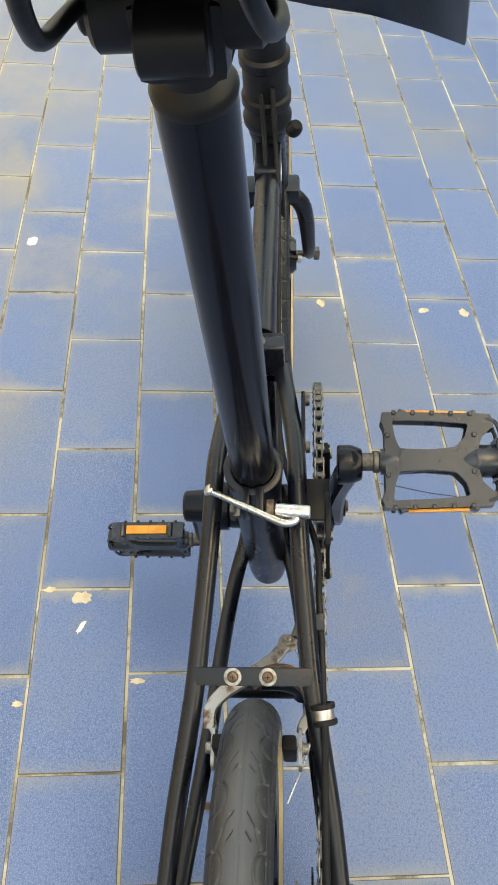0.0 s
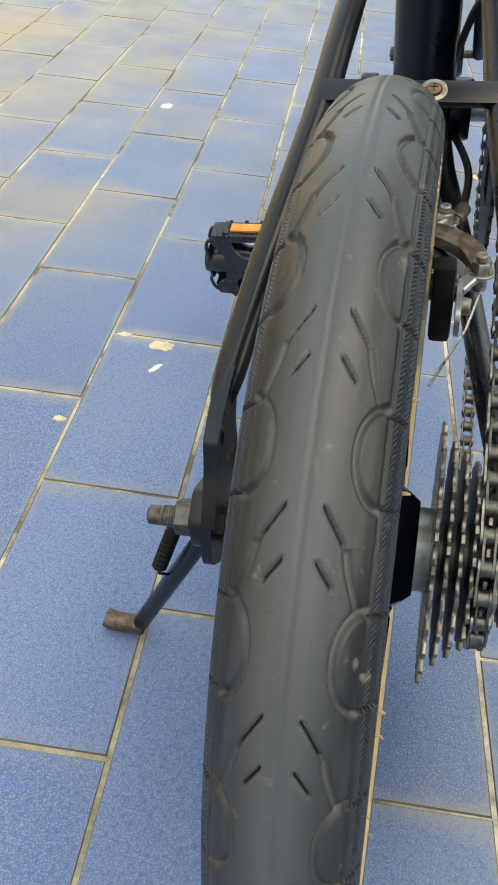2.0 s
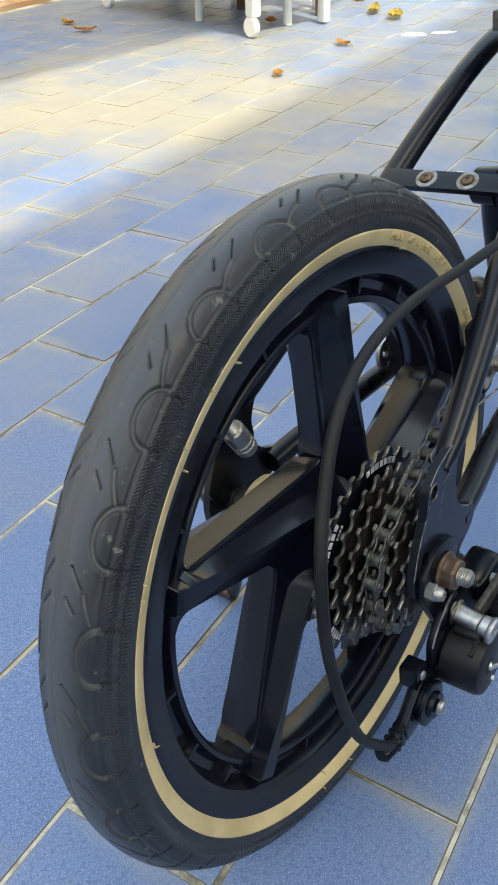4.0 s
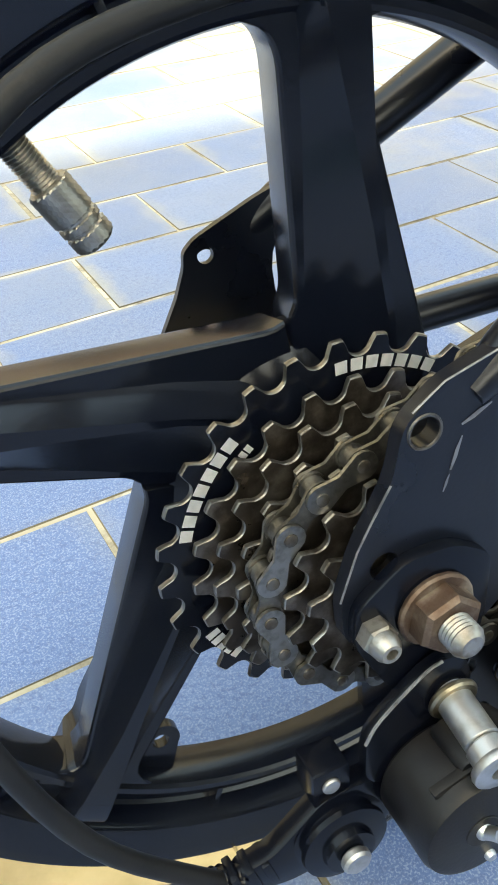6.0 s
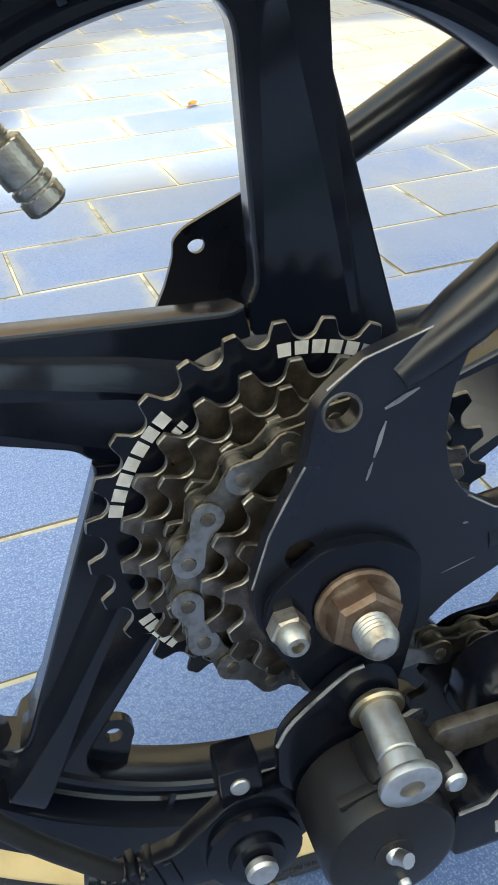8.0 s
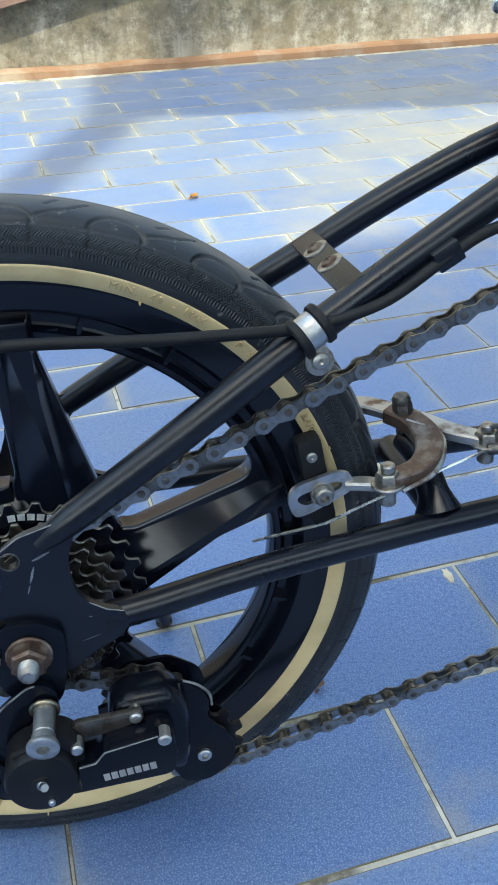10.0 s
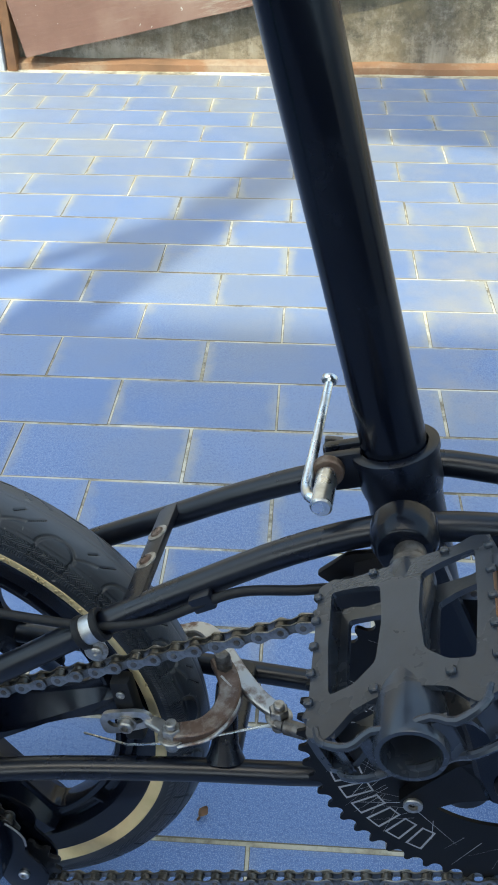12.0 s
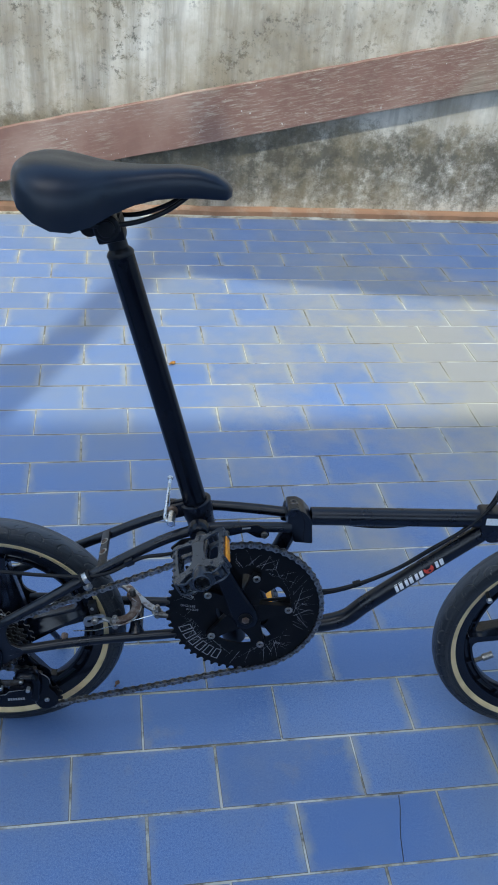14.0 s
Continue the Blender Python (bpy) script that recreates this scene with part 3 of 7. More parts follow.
def paving():
    ground = B()
    block(ground, (120, 120, 0.2), pose(0, 0, -0.14), bevel=0)
    tagged(part("ground", ground, EARTH, None), "grey cement ground around the paved yard", "ground", kind="structure")
    bed = B()
    block(bed, (11.0, 7.8, 0.03), YARD @ pose(0.6, -1.69, -0.0157), bevel=0)
    floor = tagged(part("floor", bed, GROUT, None), "blue speckled tile paving with yellowed grout, dusty and stained", "floor", kind="structure")
    l, w = TILE_L - 0.0021, TILE_W - 0.0027
    near = finish(chamfered_tile(l, w), "tile", 20)
    uv = near.uv_layers.new(name="tile")
    for loop in near.loops:
        uv.data[loop.index].uv = near.vertices[loop.vertex_index].co.xy
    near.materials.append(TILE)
    near.materials.append(EDGEDIRT)
    rng = random.Random(4)
    verts, faces, flat = [], [], []
    for j in range(-48, 20):
        shift = 0.0 if j % 2 == 0 else 0.5
        for i in range(-19, 25):
            x, y = (i + 0.5 + shift) * TILE_L, (j + 0.5) * TILE_W
            if y + w / 2 > WALL_N - 0.03:
                continue
            tilt = pose(x + rng.uniform(-0.0008, 0.0008), y + rng.uniform(-0.0006, 0.0006), rng.uniform(-0.0003, 0.0002),
                        rng.uniform(-0.22, 0.22), rng.uniform(-0.12, 0.12), rng.uniform(-0.16, 0.16))
            inside = -1.35 < x < 1.5 and -0.75 < y < 2.0
            if inside:
                ob = new("tile", near)
                ob.parent = floor
                ob.matrix_local = YARD @ tilt
            else:
                k = len(verts)
                m = YARD @ tilt
                c = 0.0010
                for dx, dy, z in ((0, 0, -0.008), (0, 0, -c), (c, c, 0)):
                    for sx, sy in ((-1, -1), (1, -1), (1, 1), (-1, 1)):
                        flat.append((sx * (l / 2 - dx), sy * (w / 2 - dy)))
                        verts.append(tuple(m @ Vector((*flat[-1], z))))
                for a in (0, 4):
                    for q in range(4):
                        faces.append((k + a + q, k + a + (q + 1) % 4, k + a + 4 + (q + 1) % 4, k + a + 4 + q))
                faces.append((k + 8, k + 9, k + 10, k + 11))
    me = bpy.data.meshes.new("outer_tiles")
    me.from_pydata(verts, [], faces)
    uv = me.uv_layers.new(name="tile")
    uv.data.foreach_set("uv", [c for loop in me.loops for c in flat[loop.vertex_index]])
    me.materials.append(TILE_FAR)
    me.materials.append(EDGEDIRT)
    me.polygons.foreach_set("material_index", [0 if k % 9 == 8 else 1 for k in range(len(faces))])
    ob = new("outer_tiles", me)
    ob.parent = floor
    tagged(ob, "blue tiles further off in the yard", kind="stuff")
    return floor


def boundary():
    bm = B()
    block(bm, (11.0, 0.2, 2.6), pose(0, 0, 1.25), bevel=0.01)
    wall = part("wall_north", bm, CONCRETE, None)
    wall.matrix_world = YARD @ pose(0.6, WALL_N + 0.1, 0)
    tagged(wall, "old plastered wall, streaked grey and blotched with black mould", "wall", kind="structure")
    bm = B()
    n = 120
    rng = random.Random(2)
    rows = []
    for k in range(n + 1):
        x = -4.9 + 11.0 * k / n
        d, h = 0.040 + rng.uniform(-0.004, 0.004), 0.022 + rng.uniform(-0.003, 0.003)
        rows.append([bm.verts.new((x, WALL_N - 0.002, -0.01)), bm.verts.new((x, WALL_N - d, -0.01)), bm.verts.new((x, WALL_N - d + 0.004, h * 0.75)),
                     bm.verts.new((x, WALL_N - d * 0.6, h)), bm.verts.new((x, WALL_N - 0.002, h + 0.004))])
    for a, b in zip(rows, rows[1:]):
        for k in range(4):
            bm.faces.new((a[k], b[k], b[k + 1], a[k + 1]))
    kerb = part("trim", bm, KERB, None)
    kerb.matrix_world = YARD
    tagged(kerb, "crumbling brown cement fillet along the foot of the wall", "kerb", kind="structure")


def leaning_plank():
    bm = B()
    n = 40
    rng = random.Random(7)
    L = 3.4
    rows = []
    for k in range(n + 1):
        x = L * k / n
        h0, h1 = rng.uniform(-0.002, 0.002), 0.186 + rng.uniform(-0.002, 0.003)
        if k == 0:
            h1 -= 0.006
        y = 0.003 * math.sin(x * 2.1)
        rows.append([bm.verts.new((x, y, h0)), bm.verts.new((x, y - 0.02, h0 + 0.002)), bm.verts.new((x, y - 0.02, h1 - 0.002)), bm.verts.new((x, y, h1))])
    for a, b in zip(rows, rows[1:]):
        for k in range(4):
            bm.faces.new((a[k], b[k], b[(k + 1) % 4], a[(k + 1) % 4]))
    bm.faces.new(rows[0][::-1])
    bm.faces.new(rows[-1])
    ob = part("plank", bm, PLANK, None)
    ob.matrix_world = YARD @ pose(-0.80, WALL_N - 0.037, 0.036, 0, -12.1, 0.52)
    tagged(ob, "long plank with flaking red-brown paint, leaning along the wall", "plank")
    bm = B()
    block(bm, (0.5, 0.06, 1.6), pose(-1.12, WALL_N - 0.03, 0.79), bevel=0.006)
    ob = part("concrete_slab", bm, PLASTER, None)
    ob.matrix_world = YARD
    tagged(ob, "pale plastered slab standing against the wall", "slab")
    bm = B()
    block(bm, (0.028, 0.05, 1.5), pose(-0.848, WALL_N - 0.03, 0.745), bevel=0.003)
    ob = part("dark_batten", bm, TIMBER, None)
    ob.matrix_world = YARD
    tagged(ob, "dark narrow timber batten upright against the wall", "batten")


def unseen_surround():
    """Added unseen: a wall behind the camera and a high canopy, whose edge shades the near part of the yard."""
    bm = B()
    block(bm, (11.0, 0.2, 2.6), pose(0.6, -5.6, 1.25), bevel=0.01)
    ob = part("wall_south", bm, SHADEWALL, None)
    ob.matrix_world = YARD
    tagged(ob, "unseen dark wall added behind the camera to darken reflections", "wall", kind="structure")
    run = 4.6 / math.tan(ELEV)
    edge = 0.66 - run * 0.89
    # unseen canopy, deep enough to keep sky and lit floor out of reflections
    bm = B()
    block(bm, (11.0, 3.8, 0.12), pose(0.6, edge - 1.9, 4.66), bevel=0.01)
    for x in (-4.6, 5.8):
        tube(bm, [(x, edge - 0.3, -0.03), (x, edge - 0.3, 4.62)], 0.09, 12)
    ob = part("canopy", bm, PLASTER, None)
    ob.matrix_world = YARD
    tagged(ob, "unseen high canopy added on two posts to shade the near yard", "canopy", kind="structure")
    # a tall post with a flat hood, added unseen behind the camera to throw the slanting shade on the paving
    run = 3.1 / math.tan(ELEV)
    ox, oy = 0.46 / 1.0018 * run, 0.89 / 1.0018 * run
    bm = B()
    tube(bm, [(-0.31 - 0.46 * 1.6, 0.87 - 0.89 * 1.6, -0.03), (-0.31 - 0.46 * 1.6, 0.87 - 0.89 * 1.6, 5.2)], 0.07, 12)
    # brace with a free end, added only for the second branch of the shade
    tube(bm, [(-1.046, -0.554, 3.15), (-1.165, -0.435, 2.40), (-1.265, -0.345, 1.90)], 0.028, 10)
    ob = part("unseen_post", bm, GREEN, None)
    ob.matrix_world = YARD
    tagged(ob, "unseen tall round post added to cast the slanting shade", "post", kind="structure")
    bm = B()
    outline = [(0.02, 1.66), (0.9, 1.46), (1.9, 1.3), (2.2, 2.16), (0.1, 2.16)]
    lo = [bm.verts.new((x - ox, y - oy, 3.1)) for x, y in outline]
    hi = [bm.verts.new((x - ox, y - oy, 3.14)) for x, y in outline]
    bm.faces.new(lo[::-1]), bm.faces.new(hi)
    for k in range(5):
        bm.faces.new((lo[k], lo[(k + 1) % 5], hi[(k + 1) % 5], hi[k]))
    ob = part("awning", bm, PLASTER, None)
    ob.matrix_world = YARD
    tagged(ob, "unseen flat panel added to shade the paving before the wall", "awning", kind="structure")
    # unseen side walls; the east one dims the sky mirrored in far paving
    for name, x in (("wall_west", -4.95), ("wall_east", 6.05)):
        bm = B()
        block(bm, (0.2, 7.8, 2.6), pose(x, -1.7, 1.25), bevel=0.01)
        ob = part(name, bm, PLASTER, None)
        ob.matrix_world = YARD
        tagged(ob, "unseen pale side wall added to close the yard", "wall", kind="structure")


paving()
boundary()
leaning_plank()
unseen_surround()


# ---- the bicycle: x forward from the rear axle, y to its left, z up from where the tyres touch ----
bike = new("folding_bicycle")
bike.matrix_world = BIKE
tagged(bike, "black folding bicycle with moulded wheels, leaning on its kickstand", "bicycle")

CRANK = (0.3715, 0.2755)     # bottom bracket, in x and z
RING_R = 0.1152
CHAIN_Y = -0.052
FRONT_AXLE = 0.880
WHEEL_Z = 0.1928


# ---- wheels ----
def tyre_mesh():
    """A slick street tyre with crescent grooves, sipes and shoulder cuts moulded into the tread."""
    NT, NS = 1700, 124
    R0, HW = 0.1722, 0.0221          # centre of the section, half its width
    th = np.linspace(0, 2 * math.pi, NT, endpoint=False)
    ph = np.linspace(-1.83, 1.83, NS)
    s = ph * 0.0215                   # distance over the tread
    TH, S = np.meshgrid(th, s, indexing="ij")
    pitch = 2 * math.pi / SCALLOPS
    reach = pitch * 0.193
    depth = np.zeros_like(TH)
    A = np.abs(S)
    x = ((TH - SCALLOP_AT) / pitch + 0.5) % 1.0 * reach - 0.5 * reach      # along the tread from the middle of a scallop
    hook = np.abs(np.hypot((x - 0.0018) * 0.80, (A - 0.0190) * 1.20) - 0.0104)
    depth = np.clip(1.4 - 1.4 * hook / 0.0013, 0, 1) * (A < 0.0195)
    run = x + 0.0270                                                         # the line that leads up to the scallop
    wave = np.abs(A - 0.0108 - 0.0052 * np.clip(run / 0.0165, 0, 1) ** 1.6) * 0.9
    depth = np.maximum(depth, 0.8 * np.clip(1.4 - 1.4 * wave / 0.0011, 0, 1) * (run > 0) * (run < 0.0170))
    for xo in (-0.0098, 0.0142):
        depth = np.maximum(depth, 0.75 * np.clip(1.4 - 1.4 * np.abs(x - xo) / 0.0008, 0, 1) * (A > 0.0180) * (A < 0.0275))
    for xo, a0, a1, slant in ((-0.0306, 0.0042, 0.0100, 0.0090), (-0.0186, 0.0040, 0.0082, 0.0058)):
        t = (A - a0) / (a1 - a0)
        xx = (x - xo + 0.5 * reach) % reach - 0.5 * reach
        depth = np.maximum(depth, np.clip(1.4 - 1.4 * np.abs(xx - (t - 0.5) * slant) / 0.0011, 0, 1) * (t > 0) * (t < 1))
    centre = np.clip(1 - A / 0.0008, 0, 1) * 0.4
    line = np.clip(1 - np.abs(A - 0.0190) / 0.0008, 0, 1) * 0.35
    step = np.clip((A - 0.0290) / 0.0008, 0, 1) * 0.5
    d = (0.0016 + 0.0004 * np.clip((A - 0.009) / 0.006, 0, 1)) * np.maximum(np.maximum(depth, centre), line) + 0.0009 * step
    bulge = np.where(np.abs(ph) < 1.2, 1.0, 1.0 - 0.06 * (np.abs(ph) - 1.2))
    rad = R0 + (0.0212 * np.cos(ph))[None, :] * bulge[None, :] - d * np.cos(ph)[None, :] * 1.0
    y = (HW * np.sin(ph))[None, :] * (1.0 - 0.04 * np.clip(np.abs(ph) - 1.57, 0, 1))[None, :] - d * np.sin(ph)[None, :]
    co = np.stack([rad * np.cos(TH), np.broadcast_to(y, TH.shape), rad * np.sin(TH)], -1).reshape(-1, 3)
    i, j = np.meshgrid(np.arange(NT), np.arange(NS - 1), indexing="ij")
    n = (i + 1) % NT
    f = np.stack([i * NS + j, i * NS + j + 1, n * NS + j + 1, n * NS + j], -1).reshape(-1, 4)
    me = bpy.data.meshes.new("tyre")
    me.from_pydata(co.tolist(), [], f.tolist())
    run = 2 * math.pi * 0.193 / NT
    u = np.stack([s[j], s[j + 1], s[j + 1], s[j]], -1).reshape(-1)
    v = np.stack([i * run, i * run, (i + 1) * run, (i + 1) * run], -1).reshape(-1)
    me.uv_layers.new(name="tread").data.foreach_set("uv", np.stack([u, v], -1).reshape(-1).astype(np.float32))
    me.materials.append(TYRE)
    me.shade_smooth()
    return me


def rim_mesh(phase):
    """The moulded rim: an inner lip, a recessed channel down each side and the flange that holds the tyre."""
    bm = B()
    side = [(0.0060, 0.1290), (0.0088, 0.1299), (0.0098, 0.1312), (0.0098, 0.1335), (0.0086, 0.1345), (0.0052, 0.1357), (0.0045, 0.1370), (0.0047, 0.1415),
            (0.0058, 0.1428), (0.0138, 0.1446), (0.0152, 0.1456), (0.0158, 0.1470), (0.0170, 0.1560), (0.0178, 0.1585), (0.0176, 0.1600), (0.0125, 0.1615)]
    lathe(bm, [(-y, r) for y, r in side[::-1]] + [(0, 0.1284)] + side, seg=180, closed=True)
    return finish(bm, "rim", 30)


FLANGE = 0.0087           # half the thickness of a spoke at its edges


def spoke_lines(back):
    """The two edges of a spoke that stands up: x at the height z for the leading and the trailing edge, nearer or further face."""
    lead = (0.0012, -0.03) if back else (-0.0008, -0.03)
    trail = (0.0294, -0.27) if back else (0.0310, -0.27)
    return (lambda z: lead[0] + lead[1] * (z - 0.08)), (lambda z: trail[0] + trail[1] * (z - 0.08))


def spoke_edges(back):
    """Both edges with their fillets at the hub and the rim, as tables of z and x; beyond the hub fillet they run to the axle, where the next spoke begins."""
    lead, trail = spoke_lines(back)
    turn = radians(72)
    ct, st = math.cos(turn), math.sin(turn)

    def over(p):       # from the frame of the next spoke into that of this one
        return Vector((p[0] * ct - p[1] * st, p[0] * st + p[1] * ct))

    def home(p):
        return Vector((p[0] * ct + p[1] * st, -p[0] * st + p[1] * ct))
    a0, a1 = Vector((lead(0.03), 0.03)), Vector((lead(0.12), 0.12))
    b0, b1 = over((trail(0.03), 0.03)), over((trail(0.12), 0.12))
    da, db = a1 - a0, b1 - b0
    k = ((b0 - a0).x * db.y - (b0 - a0).y * db.x) / (da.x * db.y - da.y * db.x)
    v = a0 + da * k                                  # the sharp corner at the hub
    p, q = v + da.normalized() * 0.0108, v + db.normalized() * 0.0108
    arc = [(1 - t) ** 2 * p + 2 * t * (1 - t) * v + t * t * q for t in [j / 12 for j in range(13)]]
    left = [Vector((0, 0))] + arc[6::-1]
    right = [Vector((0, 0))] + [home(c) for c in arc[6:]]
    for line, side, out in ((lead, -1, left), (trail, 1, right)):
        R = 0.1300
        z = 0.128
        for _ in range(20):
            z = math.sqrt(R * R - line(z) ** 2)
        o = Vector((line(z), z))
        d = (Vector((line(z - 0.05), z - 0.05)) - o).normalized()
        w = math.atan2(o.x, o.y) + side * 0.0125 / R
        p, q = o + d * 0.0125, Vector((R * math.sin(w), R * math.cos(w)))
        for j in range(10):
            t = j / 10
            out.append((1 - t) ** 2 * p + 2 * t * (1 - t) * o + t * t * q)
        out.append(Vector((out[-1].x + side * 0.004, out[-1].y + 0.0022)))
        out.append(Vector((out[-1].x, 0.150)))
    return [([c.y for c in e], [c.x for c in e]) for e in (left, right)]


def spoke_mesh():
    """One spoke, standing up: flanges along both windows and a tall ridge between them, broad at the rim and narrowing to the hub."""
    bm = B()
    fl, fr = spoke_edges(False)
    kl, kr = spoke_edges(True)
    heights = sorted(set([0.003, 0.009, 0.015, 0.020, 0.0225, 0.025, 0.0275, 0.030, 0.034, 0.040, 0.046, 0.050, 0.0525, 0.0545, 0.0565, 0.0585, 0.0605, 0.063, 0.066, 0.070, 0.075,
                          0.080, 0.090, 0.100, 0.108, 0.114, 0.118, 0.1205, 0.1225, 0.1245, 0.1262, 0.1276, 0.1288, 0.1298, 0.1320]))
    rows = []
    zs = (0.0, 0.05, 0.08, 0.10, 0.125, 0.14)
    for z in heights:
        a, b, c, d = (float(np.interp(z, zs, q)) for q in ((0.0015, 0.0020, 0.0030, 0.0036, 0.0036, 0.0036), (0.0240, 0.0225, 0.0175, 0.0135, 0.0082, 0.0050),
                                                            (0.0262, 0.0245, 0.0212, 0.0190, 0.0184, 0.0180), (0.0330, 0.0300, 0.0255, 0.0225, 0.0207, 0.0197)))
        h = (0.0205 - 0.03 * (z - 0.04)) * min(1.0, 0.45 + z / 0.05) if z < 0.03 else 0.0205 - 0.03 * (z - 0.04)
        sec = []
        for (L, R), s in (((fl, fr), -1), ((kl, kr), 1)):
            x0, x1 = float(np.interp(z, *L)), float(np.interp(z, *R))
            m = min(0.0011, (x1 - x0) * 0.15)
            A, D = max(a, x0 + 1.6 * m), min(d, x1 - 1.6 * m)
            D = max(D, A + 0.0004)
            Bm, C = min(max(b, A + 0.0001), D - 0.0002), min(max(c, A + 0.0002), D - 0.0001)
            hh = FLANGE + (max(h, FLANGE) - FLANGE) * min(1.0, (D - A) / 0.012)
            run = [(x0, FLANGE - 0.0015), (x0 + m * 0.35, FLANGE - 0.0004), (x0 + m, FLANGE), (A, FLANGE), (Bm, hh), (C, hh), (D, FLANGE), (x1 - m, FLANGE), (x1 - m * 0.35, FLANGE - 0.0004), (x1, FLANGE - 0.0015)]
            sec += [(x, s * y) for x, y in (run if s < 0 else run[::-1])]
        rows.append([bm.verts.new((x, y, z)) for x, y in sec])
    n = len(rows[0])
    for r0, r1 in zip(rows, rows[1:]):
        for q in range(n):
            bm.faces.new((r0[q], r0[(q + 1) % n], r1[(q + 1) % n], r1[q]))
    bm.faces.new(rows[0]), bm.faces.new(rows[-1][::-1])
    # the ridge runs on across the channel of the rim and ends in a flat face
    for s in (-1, 1):
        ends = []
        for z, h in ((0.131, 0.0178), (0.1372, 0.0176), (0.1392, 0.0170)):
            a, b, c, d = 0.0030, 0.0065 if z < 0.135 else 0.0055, 0.0183, 0.0202
            ends.append([bm.verts.new((x, s * y, z)) for x, y in ((a, 0.003), (b, h - 0.0006), (b + 0.0006, h), (c - 0.0006, h), (c, h - 0.0006), (d, 0.003))])
        for r0, r1 in zip(ends, ends[1:]):
            for q in range(6):
                bm.faces.new((r0[q], r0[(q + 1) % 6], r1[(q + 1) % 6], r1[q]))
        bm.faces.new(ends[0]), bm.faces.new(ends[-1])
    return finish(bm, "spoke", 24)


def rib_mesh():
    """A tapered web across the channel of the rim, on both sides."""
    bm = B()
    for s in (1, -1):
        block(bm, (0.0024, 0.0062, 0.0100), pose(0, s * 0.0070, 0.1394), 0.0005)
    return finish(bm, "rib", 30)


def rub_mesh():
    """Bare edge where the end of a ridge has been rubbed."""
    bm = B()
    tube(bm, [(0.0184, -0.0050, 0.1394), (0.0183, -0.0120, 0.1394), (0.0180, -0.0166, 0.1393)], [0.00025, 0.0004, 0.0003], 6)
    return finish(bm, "rubbed_edge", 40)


def ear_mesh():
    bm = B()
    n = 18
    out = []
    for k in range(n + 1):
        a = math.pi * k / n
        out.append((0.0072 * math.cos(a), 0.0150 + 0.0072 * math.sin(a)))
    outer = [(0.0115, -0.002)] + out + [(-0.0115, -0.002)]
    inner = [(0.0031 * math.cos(2 * math.pi * k / len(outer) - math.pi / 2 + 0.3), 0.0150 + 0.0031 * math.sin(2 * math.pi * k / len(outer) - math.pi / 2 + 0.3)) for k in range(len(outer))]
    m = len(outer)
    ys = (-0.002, 0.002)
    vo = [[bm.verts.new((x, y, z)) for x, z in outer] for y in ys]
    vi = [[bm.verts.new((x, y, z)) for x, z in inner] for y in ys]
    for k in range(m):
        q = (k + 1) % m
        bm.faces.new((vo[0][k], vo[0][q], vo[1][q], vo[1][k]))
        bm.faces.new((vi[0][k], vi[1][k], vi[1][q], vi[0][q]))
        for y in (0, 1):
            bm.faces.new((vo[y][k], vo[y][q], vi[y][q], vi[y][k]))
    return finish(bm, "ear", 40)


def sidewall_mesh(side):
    """The cream band, bulging from the rim's edge to the shoulder of the tyre."""
    bm = B()
    prof = [(0.0163 * side, 0.1580), (0.0172 * side, 0.1588)]
    for k in range(9):
        a = 2.24 - (2.24 - 1.76) * k / 8
        prof.append((0.0216 * math.sin(a) * side, 0.1722 + 0.0213 * math.cos(a)))
    lathe(bm, prof + [(0.0204 * side, 0.1690)], seg=180)
    return finish(bm, "sidewall", 60)


def valve(parent, ang):
    d = Vector((math.cos(ang), 0, math.sin(ang)))
    bm = B()
    lathe(bm, [(0, 0.0)] + [(0.0005 * k, 0.0041 if k % 2 else 0.0036) for k in range(40)] + [(0.020, 0.0)], d * 0.116, d, 16)
    stem = part("valve_stem", bm, NICKEL, parent, "threaded metal valve stem")
    bm = B()
    # cap: diamond knurling in two bands, with a plain neck between
    prof = [(0, 0.0), (0, 0.0044), (0.0006, 0.0052)] + [(0.0010 + 0.0009 * k, 0.0059) for k in range(11)] + [(0.0104, 0.0049), (0.0110, 0.0049)] + [(0.0114 + 0.0009 * k, 0.0058) for k in range(3)] + [(0.0136, 0.0049), (0.0141, 0.0049)] + [(0.0145 + 0.0009 * k, 0.0058) for k in range(5)] + [(0.0190, 0.0048), (0.0190, 0.0)]
    lathe(bm, prof, d * 0.1165, -d, 36)
    bm.verts.ensure_lookup_table()
    for k in range(36):
        for j in range(len(prof)):
            if prof[j][1] > 0.0056 and (k + j) % 2:
                v = bm.verts[k * len(prof) + j]
                axis = d * v.co.dot(d)
                v.co = axis + (v.co - axis) * 0.86
    part("valve_cap", bm, NICKEL, parent, "knurled metal valve cap", angle=9)


BRASS = worn("dull_brass", (0.34, 0.29, 0.21), (0.22, 0.18, 0.12), 0.36, 1.0, scale=200, relief=0.3)


NICKEL = worn("dull_nickel", (0.40, 0.38, 0.345), (0.26, 0.24, 0.21), 0.42, 1.0, scale=200, relief=0.1)

TYRE_MESH, EAR, SPOKE, RIB, RUB = tyre_mesh(), ear_mesh(), spoke_mesh(), rib_mesh(), rub_mesh()
RUB.materials.append(SCRATCH)
SPOKE.materials.append(MAG)
RIB.materials.append(MAG)
SIDES = [sidewall_mesh(1), sidewall_mesh(-1)]
EAR.materials.append(MAG)


